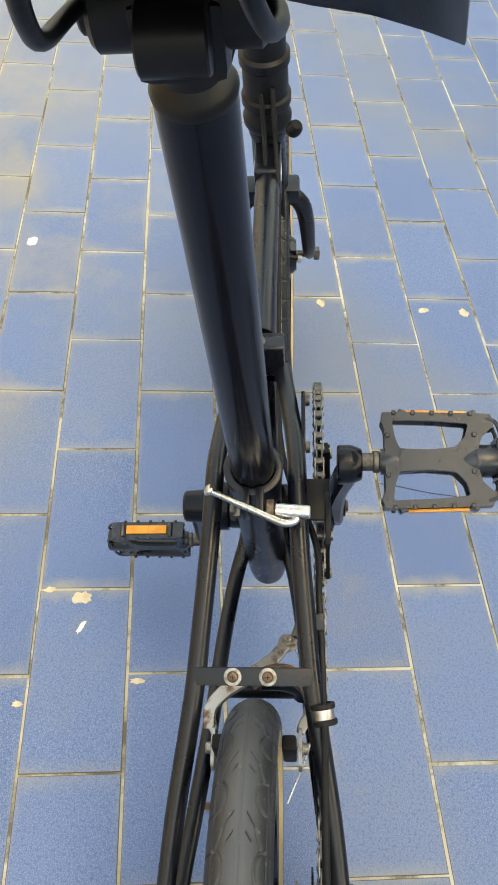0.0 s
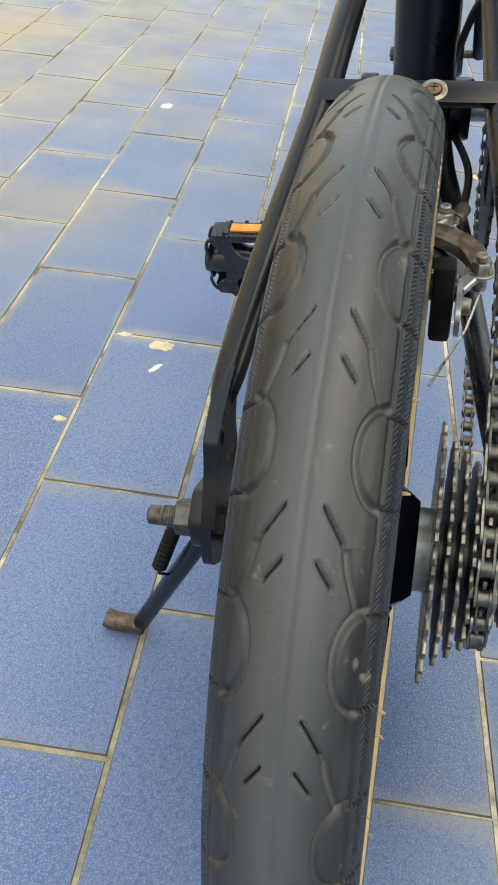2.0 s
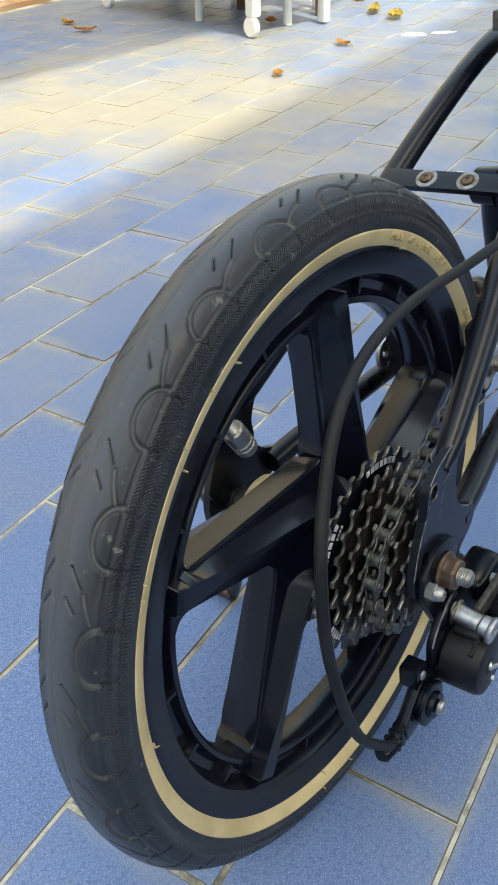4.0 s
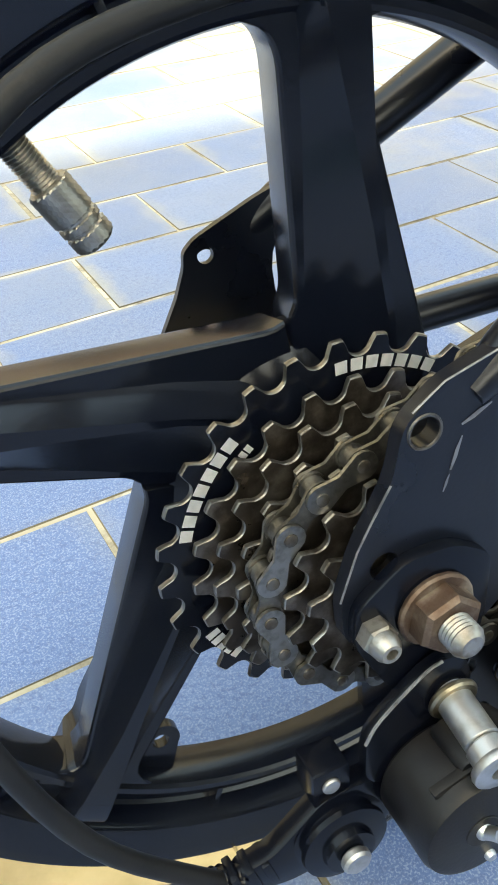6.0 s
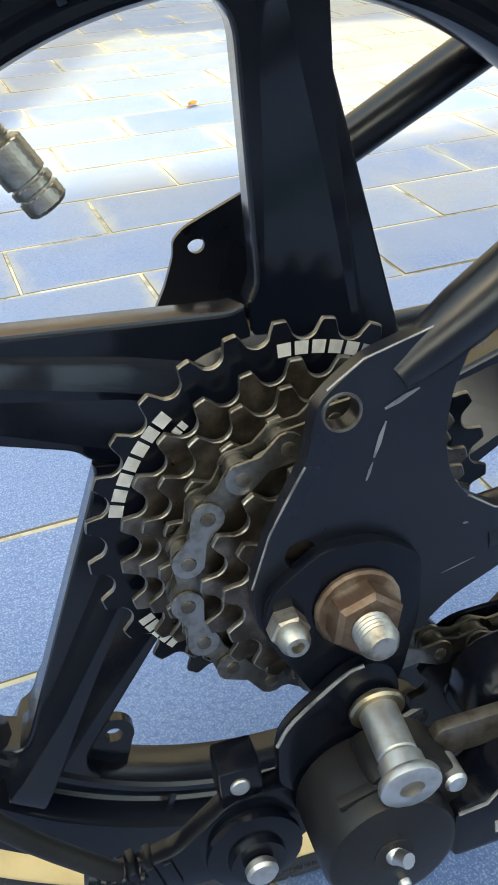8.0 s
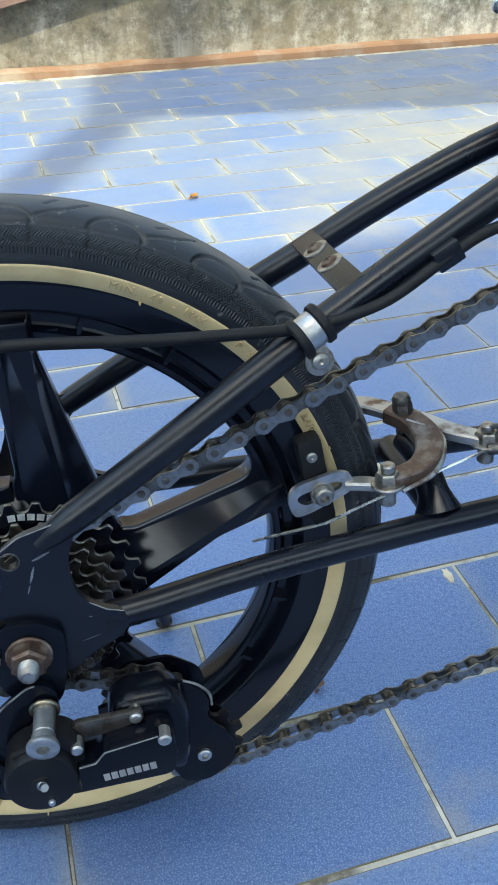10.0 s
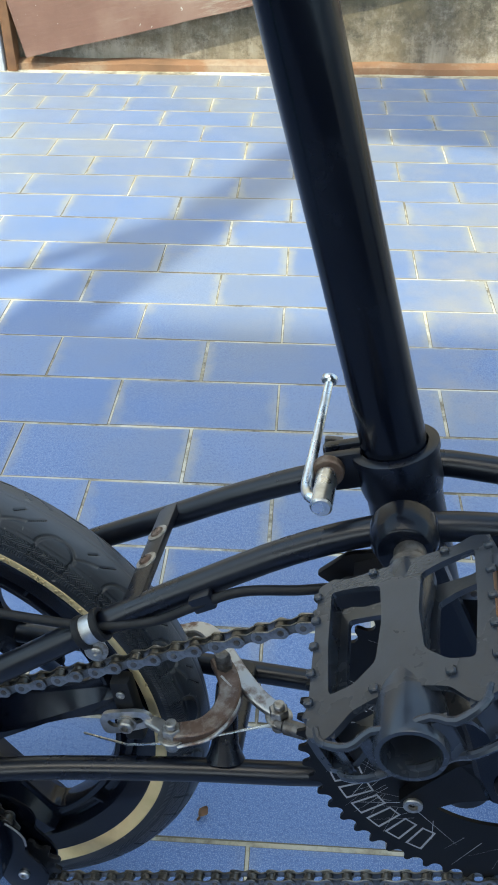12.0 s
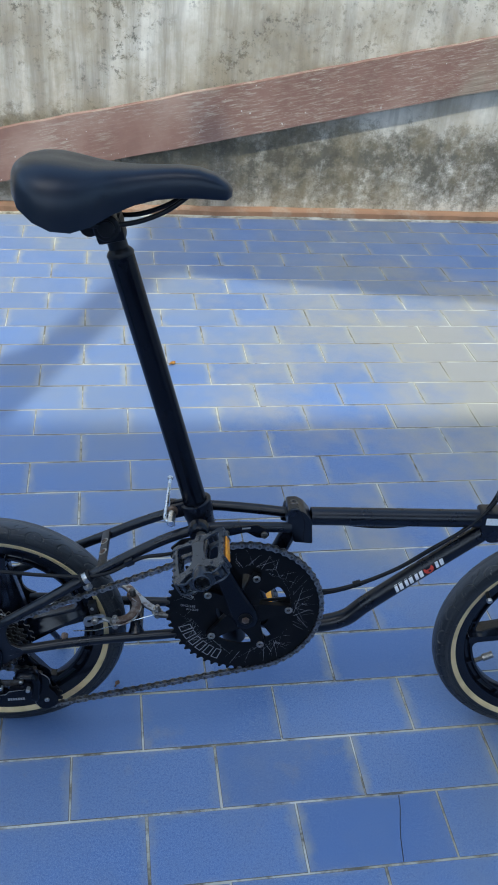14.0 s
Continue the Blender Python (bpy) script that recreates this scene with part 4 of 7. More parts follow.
def wheel(name, x, phase, valve_at, turn, ear_at, aside=0.0, tip=0.0, yaw=0.0):
    rim = part(name, rim_mesh(phase), MAG, bike, "black moulded five-spoke wheel")
    rim.matrix_local = pose(x, aside, WHEEL_Z, tip, 0, yaw)
    bm = B()
    lathe(bm, [(-0.0285, 0.0), (-0.0285, 0.021), (-0.025, 0.024), (-0.019, 0.028), (-0.0120, 0.037), (-0.0080, 0.0450), (0.0080, 0.0450), (0.0120, 0.037), (0.019, 0.028), (0.025, 0.024), (0.0285, 0.021), (0.0285, 0.0)], seg=80)
    part("hub_shell", bm, MAG, rim)
    for k in range(5):
        turn_k = math.degrees(phase) + 72 * k
        sp = part("spoke", SPOKE, MAG, rim)
        sp.matrix_local = pose(0, 0, 0, 0, 90 - turn_k, 0)
        for da in (-18.5, 0, 18.5):
            rb = part("rib", RIB, MAG, rim)
            rb.matrix_local = pose(0, 0, 0, 0, 90 - turn_k - 36 + da, 0)
        rub = part("rubbed_edge", RUB, SCRATCH, rim, "bare rubbed edge")
        rub.matrix_local = pose(0, 0, 0, 0, 90 - turn_k, 0)
    t = part("tyre", TYRE_MESH, TYRE, rim, "dusty black street tyre with scalloped tread")
    t.matrix_local = pose(0, 0, 0, 0, turn, 0)
    for me in SIDES:
        part("sidewall", me, CREAM, rim, "cream tyre sidewall")
    for da in (-0.40, 0.40):
        a = ear_at + da
        e = part("ear", EAR, MAG, rim)
        e.matrix_local = pose(0.1312 * math.cos(a), 0, 0.1312 * math.sin(a), 0, -math.degrees(a) - 90, 0)
    valve(rim, valve_at)
    return rim


ASIDE = 0.0047            # the wheel is dished to the left of the frame
rear = wheel("rear_wheel", 0, radians(90), radians(121), 0, radians(-98), ASIDE, 0.6, -0.3)
front = wheel("front_wheel", FRONT_AXLE, radians(186), radians(208), 11, radians(-34))


def sidewall_words(text, start):
    """The pressure marking moulded into the cream sidewall, letter by letter round the rim."""
    for k, ch in enumerate(text):
        if ch == " ":
            continue
        cu = bpy.data.curves.new("letter", "FONT")
        cu.body, cu.size, cu.extrude, cu.align_x = ch, 0.0058, 0.00045, "CENTER"
        tmp = bpy.data.objects.new("letter", cu)
        scene.collection.objects.link(tmp)
        me = bpy.data.meshes.new_from_object(tmp.evaluated_get(bpy.context.evaluated_depsgraph_get()))
        scene.collection.objects.unlink(tmp)
        bpy.data.objects.remove(tmp)
        me.materials.clear()
        me.materials.append(DARKCREAM)
        ob = new("letter", me)
        ob.parent = rear
        tagged(ob, "moulded cream letter")
        a = radians(start - 1.27 * k)
        ob.matrix_local = Matrix.Translation((0.1628 * math.cos(a), -0.0197, 0.1628 * math.sin(a))) @ pose(0, 0, 0, 0, -math.degrees(a) + 90, 0) @ pose(0, 0, 0, 90, 0, 0) @ pose(0, 0, 0, 22, 0, 0)


def mould_nubs():
    """Stray rubber hairs that the mould left round the edge of the sidewall."""
    rng = random.Random(21)
    for k in range(14):
        a = radians(rng.uniform(95, 265)) if k < 10 else radians(rng.uniform(-60, 90))
        r = rng.choice((0.1596, 0.1682))
        d = Vector((math.cos(a), 0, math.sin(a)))
        p = d * r + Vector((0, -0.0178 if r < 0.165 else -0.0206, 0))
        bm = tube(B(), [p, p + Vector((0, -0.0022, 0)) + d * rng.uniform(-0.0005, 0.0015), p + Vector((0, -0.0030, 0)) + d * rng.uniform(-0.0008, 0.0018)], [0.0007, 0.0005, 0.0003], 6)
        part("mould_nub", bm, DARKCREAM, rear)


mould_nubs()
sidewall_words("MIN. 40 - MAX. 65 P.S.I.", 69.0)
sidewall_words("BAR", 28.0)


# ---- sprockets and hub ----
def sprocket_mesh(teeth, thick, hole, tip=0.0022, windows=0):
    pr = teeth * 0.0127 / (2 * math.pi)
    outer = []
    for k in range(teeth * 16):
        x = 0.0127 * (0.5 - abs((k % 16) / 16 - 0.5))              # from the middle of a roller's seat
        d = -math.sqrt(0.0040 ** 2 - x * x) if x < 0.0040 else min(tip * 0.55, 1.5 * (x - 0.0040))
        outer.append((2 * math.pi * k / (teeth * 16), pr + d))
    bm = B()
    rows = []
    for y, dr in ((-thick / 2, -0.0004), (-thick / 2 + 0.0003, 0), (thick / 2 - 0.0003, 0), (thick / 2, -0.0004)):
        rows.append([bm.verts.new(((r + dr) * math.cos(a), y, (r + dr) * math.sin(a))) for a, r in outer])
    base = [[bm.verts.new(((pr - 0.0060) * math.cos(a), y, (pr - 0.0060) * math.sin(a))) for a, r in outer] for y in (-thick / 2, thick / 2)]
    inner = [[bm.verts.new((hole * math.cos(a), y, hole * math.sin(a))) for a, r in outer] for y in (-thick / 2, thick / 2)]
    n = len(outer)
    for k in range(n):
        q = (k + 1) % n
        for a, b in zip(rows, rows[1:]):
            bm.faces.new((a[k], a[q], b[q], b[k])).material_index = 1          # rubbed bare round the teeth
        for y, row in ((0, rows[0]), (1, rows[-1])):
            bm.faces.new((row[k], row[q], base[y][q], base[y][k]))
            bm.faces.new((base[y][k], base[y][q], inner[y][q], inner[y][k]))
        bm.faces.new((inner[0][k], inner[1][k], inner[1][q], inner[0][q]))
    return finish(bm, "sprocket", 35)


COG_TEETH = (28, 24, 22, 20, 18, 16, 14)
COG_Y = [-0.0352 - 0.0053 * k for k in range(7)]
for k, (n, y) in enumerate(zip(COG_TEETH, COG_Y)):
    me = sprocket_mesh(n, 0.0019, 0.0125)
    me.materials.append(GLOSS if k == 0 else COG)
    me.materials.append(RUBBED)
    ob = part("sprocket", me, COG, rear,
              "largest sprocket, glossy black with worn teeth" if k == 0 else "oily brown steel sprocket")
    ob.matrix_local = pose(0, y, 0, 0, 3.1 * k + 4, 0)
bm = B()
lathe(bm, [(-0.068, 0.0), (-0.068, 0.0115), (-0.0665, 0.0130), (-0.034, 0.0135), (-0.0325, 0.0170), (-0.0265, 0.0170)], seg=40)
part("freewheel_body", bm, OILED, rear)
bm = B()
lathe(bm, [(-0.035, 0.0), (-0.035, 0.0185), (-0.026, 0.0190), (-0.024, 0.0150)], seg=40)
part("hub_flange", bm, ALLOY, rear, "bright alloy hub flange behind the sprockets")
bm = B()
lathe(bm, [(0.0280, 0.0), (0.0280, 0.0215), (0.0400, 0.0215), (0.0415, 0.0200), (0.0415, 0.0)], seg=40)
part("hub_cap", bm, CREAM, rear, "cream disc on the hub")
bm = B()
rod(bm, (0, 0.0415, 0), (0, 0.052, 0), 0.009, 20)
hexnut(bm, (0, 0.052, 0), (0, 0.060, 0), 0.0085, 0.2)
rod(bm, (0, -0.076, 0), (0, 0.096, 0), 0.0047, 16)
part("axle", bm, STEELDARK, rear)
# plain bars where the lettering is printed round the largest sprocket
def arc_bars(parent, r0, r1, a0, a1, y, n, mat, name="print_bar"):
    bm = B()
    for k in range(n):
        s = a0 + (a1 - a0) * k / n
        e = a0 + (a1 - a0) * (k + 0.78) / n
        for q in range(3):
            b0, b1 = s + (e - s) * q / 3, s + (e - s) * (q + 1) / 3
            bm.faces.new([bm.verts.new((r * math.cos(b), y, r * math.sin(b))) for r, b in ((r0, b0), (r1, b0), (r1, b1), (r0, b1))])
    bmesh.ops.solidify(bm, geom=bm.faces[:], thickness=0.0002)
    part(name, bm, mat, parent)


arc_bars(rear, 0.0486, 0.0522, radians(166), radians(129), COG_Y[0] - 0.0012, 7, PRINT)
arc_bars(rear, 0.0486, 0.0522, radians(94), radians(58), COG_Y[0] - 0.0012, 7, PRINT)
arc_bars(rear, 0.0440, 0.0465, radians(139), radians(128), COG_Y[0] - 0.0012, 4, PRINT)
arc_bars(rear, 0.0482, 0.0525, radians(222), radians(205), COG_Y[0] - 0.0012, 5, PRINT)


# ---- frame ----
SEAT_SLOPE = 0.285
def seat(z):
    """The seat tube's axis at the height z."""
    return 0.292 + (0.432 - z) * SEAT_SLOPE


def stay(side):
    y = side
    pts = [(0.0120, 0.0663 * y, 0.2475), (0.0285, 0.0645 * y, 0.258), (0.080, 0.0575 * y, 0.2885), (0.132, 0.0485 * y, 0.3195), (0.165, 0.0435 * y, 0.3385), (0.200, 0.0400 * y, 0.3585), (0.245, 0.0360 * y, 0.3830),
           (0.285, 0.0340 * y, 0.3995), (0.318, 0.0332 * y, 0.4060), (0.350, 0.0305 * y, 0.4065), (0.395, 0.0250 * y, 0.4035), (0.432, 0.0200 * y, 0.4010)]
    if side > 0:
        pts = [(x, q, z - float(np.interp(x, (0.2, 0.285, 0.35, 0.42), (0.0, 0.0045, 0.0045, 0.0)))) for x, q, z in pts]
    bm = tube(B(), pts, [0.0040, 0.0070] + [0.0077] * 10, 18, smooth=4)
    return part("stay", bm, PAINT, bike)


def lower_stay(side):
    y = side
    pts = [(0.036, 0.0620 * y, 0.2000), (0.060, 0.0600 * y, 0.2020), (0.110, 0.0530 * y, 0.2065), (0.190, 0.0440 * y, 0.2105), (0.265, 0.0375 * y, 0.2140), (0.325, 0.0290 * y, 0.2200), (0.352, 0.0200 * y, 0.2380), (0.368, 0.0140 * y, 0.2620)]
    bm = tube(B(), pts, 0.0073, 18, smooth=4)
    return part("lower_stay", bm, PAINT, bike)


for side in (1, -1):
    stay(side)
    lower_stay(side)

DROP = [(0.034, 0.264), (0.020, 0.2585), (0.0037, 0.2536), (-0.0068, 0.2455), (-0.0094, 0.2317), (-0.0186, 0.2156), (-0.0235, 0.2013), (-0.0229, 0.1886), (-0.0100, 0.1790), (0.0060, 0.1755), (0.0181, 0.1768), (0.0267, 0.1849), (0.0420, 0.1925),
        (0.0470, 0.1985), (0.0455, 0.2065), (0.0374, 0.2092), (0.0298, 0.2143), (0.0250, 0.2212), (0.0232, 0.2319), (0.0246, 0.2430), (0.0290, 0.2540), (0.042, 0.2635)]
for side in (-1, 1):
    bm = pierced(B(), rounded(DROP, 0.004, 3), [circle(-0.0012, 0.2425, 0.0038, 18), circle(-0.0115, 0.2082, 0.0040, 18)], 0.0640 * side, 0.0686 * side)
    drop = part("dropout", bm, PAINT, bike, "black steel dropout plate with rubbed edges")
    bm = B()
    lathe(bm, [(-0.0002, 0.0038), (0.0004, 0.0040), (0.0005, 0.0045), (-0.0002, 0.0048)], (-0.0012, 0.0686 * side, 0.2425), (0, side, 0), 24)
    part("hole_rim", bm, STEELDARK, drop)
# bare metal where the paint has rubbed off the edges and been scraped
for path, r in (([(0.021, 0.2588), (0.0037, 0.2538), (-0.0045, 0.2482)], 0.00028), ([(-0.0098, 0.2310), (-0.0150, 0.2222), (-0.0188, 0.2152), (-0.0236, 0.2016)], 0.0003), ([(0.0450, 0.2070), (0.0374, 0.2094), (0.0300, 0.2145)], 0.00028)):
    bm = tube(B(), [(x, -0.0685, z) for x, z in path], r, 6)
    part("rubbed_edge", bm, SCRATCH, bike, "bare metal along the edge of the dropout")
for x0, z0, x1, z1, w in ((0.0085, 0.2415, 0.0165, 0.2450, 0.0007), (0.0060, 0.2300, 0.0088, 0.2385, 0.0006), (0.0042, 0.2245, 0.0058, 0.2290, 0.0004), (0.0290, 0.2070, 0.0305, 0.2068, 0.0004), (0.0240, 0.1935, 0.0330, 0.1960, 0.0002), (0.0130, 0.2005, 0.0165, 0.2018, 0.0003)):
    u = Vector((x1 - x0, 0, z1 - z0)).normalized()
    q = Vector((-u.z, 0, u.x)) * w
    a, b = Vector((x0, -0.06885, z0)), Vector((x1, -0.06885, z1))
    bm = B()
    bm.faces.new([bm.verts.new(v) for v in (a - q * 0.4, a + q * 0.5, a.lerp(b, 0.6) + q, b + q * 0.3, b - q * 0.3, a.lerp(b, 0.4) - q)])
    part("paint_chip", bm, SCRATCH, bike, "bare scratch on the dropout")
# pierced lug at the back of the left dropout
LUG = [(0.027, 0.267), (0.0136, 0.2626), (-0.0091, 0.2530), (-0.0136, 0.2490), (-0.0139, 0.2439), (-0.0180, 0.2334), (-0.0280, 0.2150), (-0.0200, 0.2000), (0.0020, 0.2000), (0.0193, 0.2291), (0.0183, 0.2400), (0.0225, 0.2496), (0.0310, 0.2590)]
bm = pierced(B(), rounded([(x + 0.0036, z - 0.0015) for x, z in LUG], 0.002, 3), [circle(-0.0021, 0.2452, 0.0030, 18)], 0.0612, 0.0638)
part("lug", bm, PAINT, bike)

# bridge with two cross-head screws
bm = B()
block(bm, (0.0046, 0.090, 0.0135), pose(0.1614, 0.0, 0.3428, 0, 57, 0), 0.0012)
for y in (0.0450, -0.0450):
    block(bm, (0.012, 0.003, 0.0135), pose(0.1650, y, 0.3395, 0, 57, 0), 0.0008)
bridge = part("bridge", bm, PAINT, bike)
for y in (0.0152, -0.0112):
    c = Vector((0.1603, y, 0.3445))
    d = Vector((-0.545, 0, 0.839))
    bm = B()
    lathe(bm, [(0, 0.0), (0, 0.0044), (0.0009, 0.0044), (0.0009, 0.0040), (0.0022, 0.0035), (0.0030, 0.0018), (0.0031, 0.0)], c, d, 22)
    screw = part("screw", bm, RUST, bridge, "rusty cross-head screw on a bright washer")
    bm = B()
    a, b = frame_of(d)
    for q in (a, b):
        tube(bm, [c + d * 0.0029 - q * 0.0019, c + d * 0.0029 + q * 0.0019], 0.0004, 5)
    part("slot", bm, RUBBER, bridge)
    bm = B()
    lathe(bm, [(0.0, 0.0044), (0.0, 0.0068), (0.0008, 0.0066), (0.0011, 0.0044)], c, d, 24)
    part("washer", bm, NUT, bridge)

# seat tube, its clamp and the post
bm = B()
tube(bm, [(seat(0.176), 0, 0.176), (seat(0.205), 0, 0.205), (seat(0.425), 0, 0.425)], [0.0175, 0.0195, 0.0202], 28)
part("seat_tube", bm, PAINT, bike)
ax = Vector((-SEAT_SLOPE, 0, 1)).normalized()
c = Vector((seat(0.408), 0, 0.408))
bm = B()
lathe(bm, [(-0.004, 0.0190), (-0.003, 0.0210), (0.002, 0.0220), (0.0195, 0.0220), (0.0200, 0.0232), (0.0235, 0.0232), (0.0242, 0.0222), (0.0242, 0.0178)], c, ax, 36)
block(bm, (0.020, 0.0065, 0.021), Matrix.Translation(c + ax * 0.0125 + Vector((-0.0265, 0.0055, -0.004))) @ pose(0, 0, 0, 0, -15.9, 0), 0.0015)
block(bm, (0.020, 0.0065, 0.021), Matrix.Translation(c + ax * 0.0125 + Vector((-0.0265, -0.0055, -0.004))) @ pose(0, 0, 0, 0, -15.9, 0), 0.0015)
clamp = part("seat_clamp", bm, PAINT, bike, "black seat clamp with a bright quick-release lever")
bm = B()
rod(bm, (0.2600, -0.0105, 0.4190), (0.2600, -0.0165, 0.4190), 0.0085, 20)
part("spacer", bm, RUST, clamp, "rust-brown washer")
bm = B()
rod(bm, (0.2600, -0.0165, 0.4190), (0.2590, -0.0440, 0.4170), 0.0056, 20, 0.001)
part("cam_barrel", bm, CHROME, clamp)
bm = B()
tube(bm, [(0.2585, -0.0335, 0.4165), (0.2530, -0.0325, 0.4150), (0.2502, -0.0235, 0.4160), (0.2520, -0.0050, 0.4270), (0.2545, 0.0180, 0.4415), (0.2558, 0.0300, 0.4490)], [0.0030, 0.0030, 0.0030, 0.0027, 0.0025, 0.0025], 14, smooth=5)
d = Vector((0.0013, 0.012, 0.0075)).normalized()
lathe(bm, [(0, 0), (0, 0.0040), (0.001, 0.0046), (0.0030, 0.0044), (0.0042, 0.0028), (0.0042, 0)], Vector((0.2556, 0.0290, 0.4483)), d, 16)
part("lever", bm, CHROME, clamp, "bright bent steel lever")
bm = B()
hexnut(bm, (0.2605, 0.0095, 0.4165), (0.2605, 0.0150, 0.4165), 0.0052, 0.3)
block(bm, (0.010, 0.004, 0.012), pose(0.2610, 0.0150, 0.4165), 0.001)
part("clamp_nut", bm, STEELDARK, clamp)
post_top = Vector((seat(0.787) - 0.004, 0, 0.787))
bm = B()
tube(bm, [Vector((seat(0.19), 0, 0.19)), Vector((seat(0.43), 0, 0.43)), post_top], 0.01695, 32)
part("seat_post", bm, GLOSS, bike, "long glossy black seat post")
bm = B()
lathe(bm, [(-0.001, 0.0172), (0.002, 0.0176), (0.005, 0.0160), (0.009, 0.0125), (0.040, 0.0118), (0.040, 0.0)], post_top, ax, 30)
part("post_neck", bm, PLASTIC, bike)

# bottom bracket
bm = B()
lathe(bm, [(-0.034, 0.0), (-0.034, 0.0205), (-0.031, 0.0215), (0.031, 0.0215), (0.034, 0.0205), (0.034, 0.0)], (CRANK[0], 0, CRANK[1]), (0, 1, 0), 36)
lathe(bm, [(0.034, 0.0), (0.034, 0.0235), (0.0445, 0.0235), (0.0455, 0.022), (0.0455, 0.0)], (CRANK[0], 0, CRANK[1]), (0, 1, 0), 36)
block(bm, (0.040, 0.030, 0.036), pose(0.350, 0, 0.272), 0.004)
part("bottom_bracket", bm, GLOSS, bike)
# main tube behind the hinge, and the front half of the frame
bm = tube(B(), [(0.436, 0, 0.385), (0.4165, 0, 0.336), (0.385, 0, 0.275)], 0.0128, 20)
part("hinge_strut", bm, PAINT, bike)
bm = tube(B(), [(0.464, 0, 0.4085), (0.560, 0, 0.4095), (0.790, 0, 0.4120)], 0.0136, 24)
part("top_tube", bm, PAINT, bike)
bm = tube(B(), [(0.385, 0, 0.2200), (0.440, 0, 0.2060), (0.4936, 0, 0.2055), (0.5376, 0, 0.2190), (0.5694, 0, 0.2500), (0.6488, 0, 0.3195), (0.7254, 0, 0.3850), (0.770, 0, 0.418)], 0.0136, 24, smooth=6)
down = part("down_tube", bm, PAINT, bike, "curved black down tube with a white and red maker's panel")
# maker's panel: plain bars along the tube
dvec = Vector((0.7254 - 0.5694, 0, 0.3850 - 0.2500)).normalized()
nvec = Vector((-dvec.z, 0, dvec.x))
def on_tube(s, a):
    """A point on the side of the down tube, s along its straight part and at the angle a round it."""
    return Vector((0.5694, 0, 0.2500)) + dvec * s + nvec * 0.01385 * math.sin(a) + Vector((0, -0.01385 * math.cos(a), 0))


for k in range(5):
    s = 0.0500 + 0.0182 * k
    bm = B()
    if k == 3:
        c = bm.verts.new(on_tube(s + 0.0078, 0.20))
        ring_of = [bm.verts.new(on_tube(s + 0.0078 + 0.0082 * math.cos(q * math.pi / 12), 0.20 + 0.56 * math.sin(q * math.pi / 12))) for q in range(24)]
        for q in range(24):
            bm.faces.new((c, ring_of[q], ring_of[(q + 1) % 24]))
    else:
        for s0, s1 in ((0.0, 0.0052), (0.0078, 0.0140)):
            grid = [[bm.verts.new(on_tube(s + s0 + (s1 - s0) * i / 2 + 0.0030 * (j / 6), -0.26 + 0.92 * j / 6)) for j in range(7)] for i in range(3)]
            for i in range(2):
                for j in range(6):
                    bm.faces.new((grid[i][j], grid[i + 1][j], grid[i + 1][j + 1], grid[i][j + 1]))
    part("print_bar", bm, REDPRINT if k == 3 else PRINT, down)
# folding hinge block
bm = B()
plate(bm, rounded([(0.4265, 0.4310), (0.4410, 0.4325), (0.4520, 0.4270), (0.4630, 0.4130), (0.4675, 0.3740), (0.4390, 0.3760), (0.4355, 0.3900), (0.4280, 0.3970)], 0.003, 3), -0.0220, 0.0170, 0.0018)
hinge = part("hinge", bm, PAINT, bike, "black folding joint with a bolt on top")
bm = B()
plate(bm, rounded([(0.4440, 0.4300), (0.4453, 0.4298), (0.4525, 0.4120), (0.4535, 0.3765), (0.4520, 0.3765), (0.4510, 0.4120)], 0.0003, 1), -0.0224, 0.0173, 0)
part("hinge_gap", bm, RUBBER, hinge)
bm = B()
lathe(bm, [(0, 0.0062), (0.0030, 0.0062), (0.0040, 0.0052), (0.0040, 0.0030), (0.0022, 0.0026), (0.0022, 0.0)], (0.4365, 0.0000, 0.4290), (0.05, -0.1, 1), 22)
part("hinge_bolt", bm, STEELDARK, hinge)
bm = B()
block(bm, (0.024, 0.015, 0.030), pose(0.437, 0.034, 0.394, 0, 8, 0), 0.004)
rod(bm, (0.437, 0.034, 0.404), (0.437, 0.034, 0.412), 0.006, 16)
part("hinge_latch", bm, PLASTIC, hinge)
bm = B()
rod(bm, (0.437, 0.034, 0.4115), (0.437, 0.034, 0.4140), 0.0055, 6)
part("hinge_bolt", bm, RUST, hinge)
# head tube, clamp and handlepost
hd = Vector((-0.20, 0, 0.980)).normalized()
hc = Vector((0.806, 0, 0.350))
bm = B()
lathe(bm, [(0, 0.0), (0, 0.021), (0.004, 0.0225), (0.012, 0.0200), (0.082, 0.0200), (0.090, 0.0225), (0.096, 0.0225), (0.098, 0.019), (0.098, 0)], hc, hd, 30)
part("head_tube", bm, PAINT, bike)
bm = B()
lathe(bm, [(0.098, 0.0), (0.098, 0.0235), (0.104, 0.0270), (0.112, 0.0275), (0.116, 0.0250), (0.128, 0.0250), (0.131, 0.0275), (0.140, 0.0275), (0.143, 0.0248), (0.178, 0.0248), (0.181, 0.0275), (0.190, 0.0275), (0.193, 0.0235), (0.285, 0.0225), (0.285, 0.0)], hc, hd, 30)
hp = part("handlepost", bm, PLASTIC, bike, "black handlepost with clamp rings above the head tube")
bm = B()
block(bm, (0.022, 0.004, 0.012), pose(0.735, -0.0135, 0.4150), 0.0012)
block(bm, (0.018, 0.022, 0.0015), pose(0.731, 0.004, 0.4258, 0, -3, 0), 0.0005)
part("white_tag", bm, PRINT, bike, "small white sticker at the end of the top tube")
bm = B()
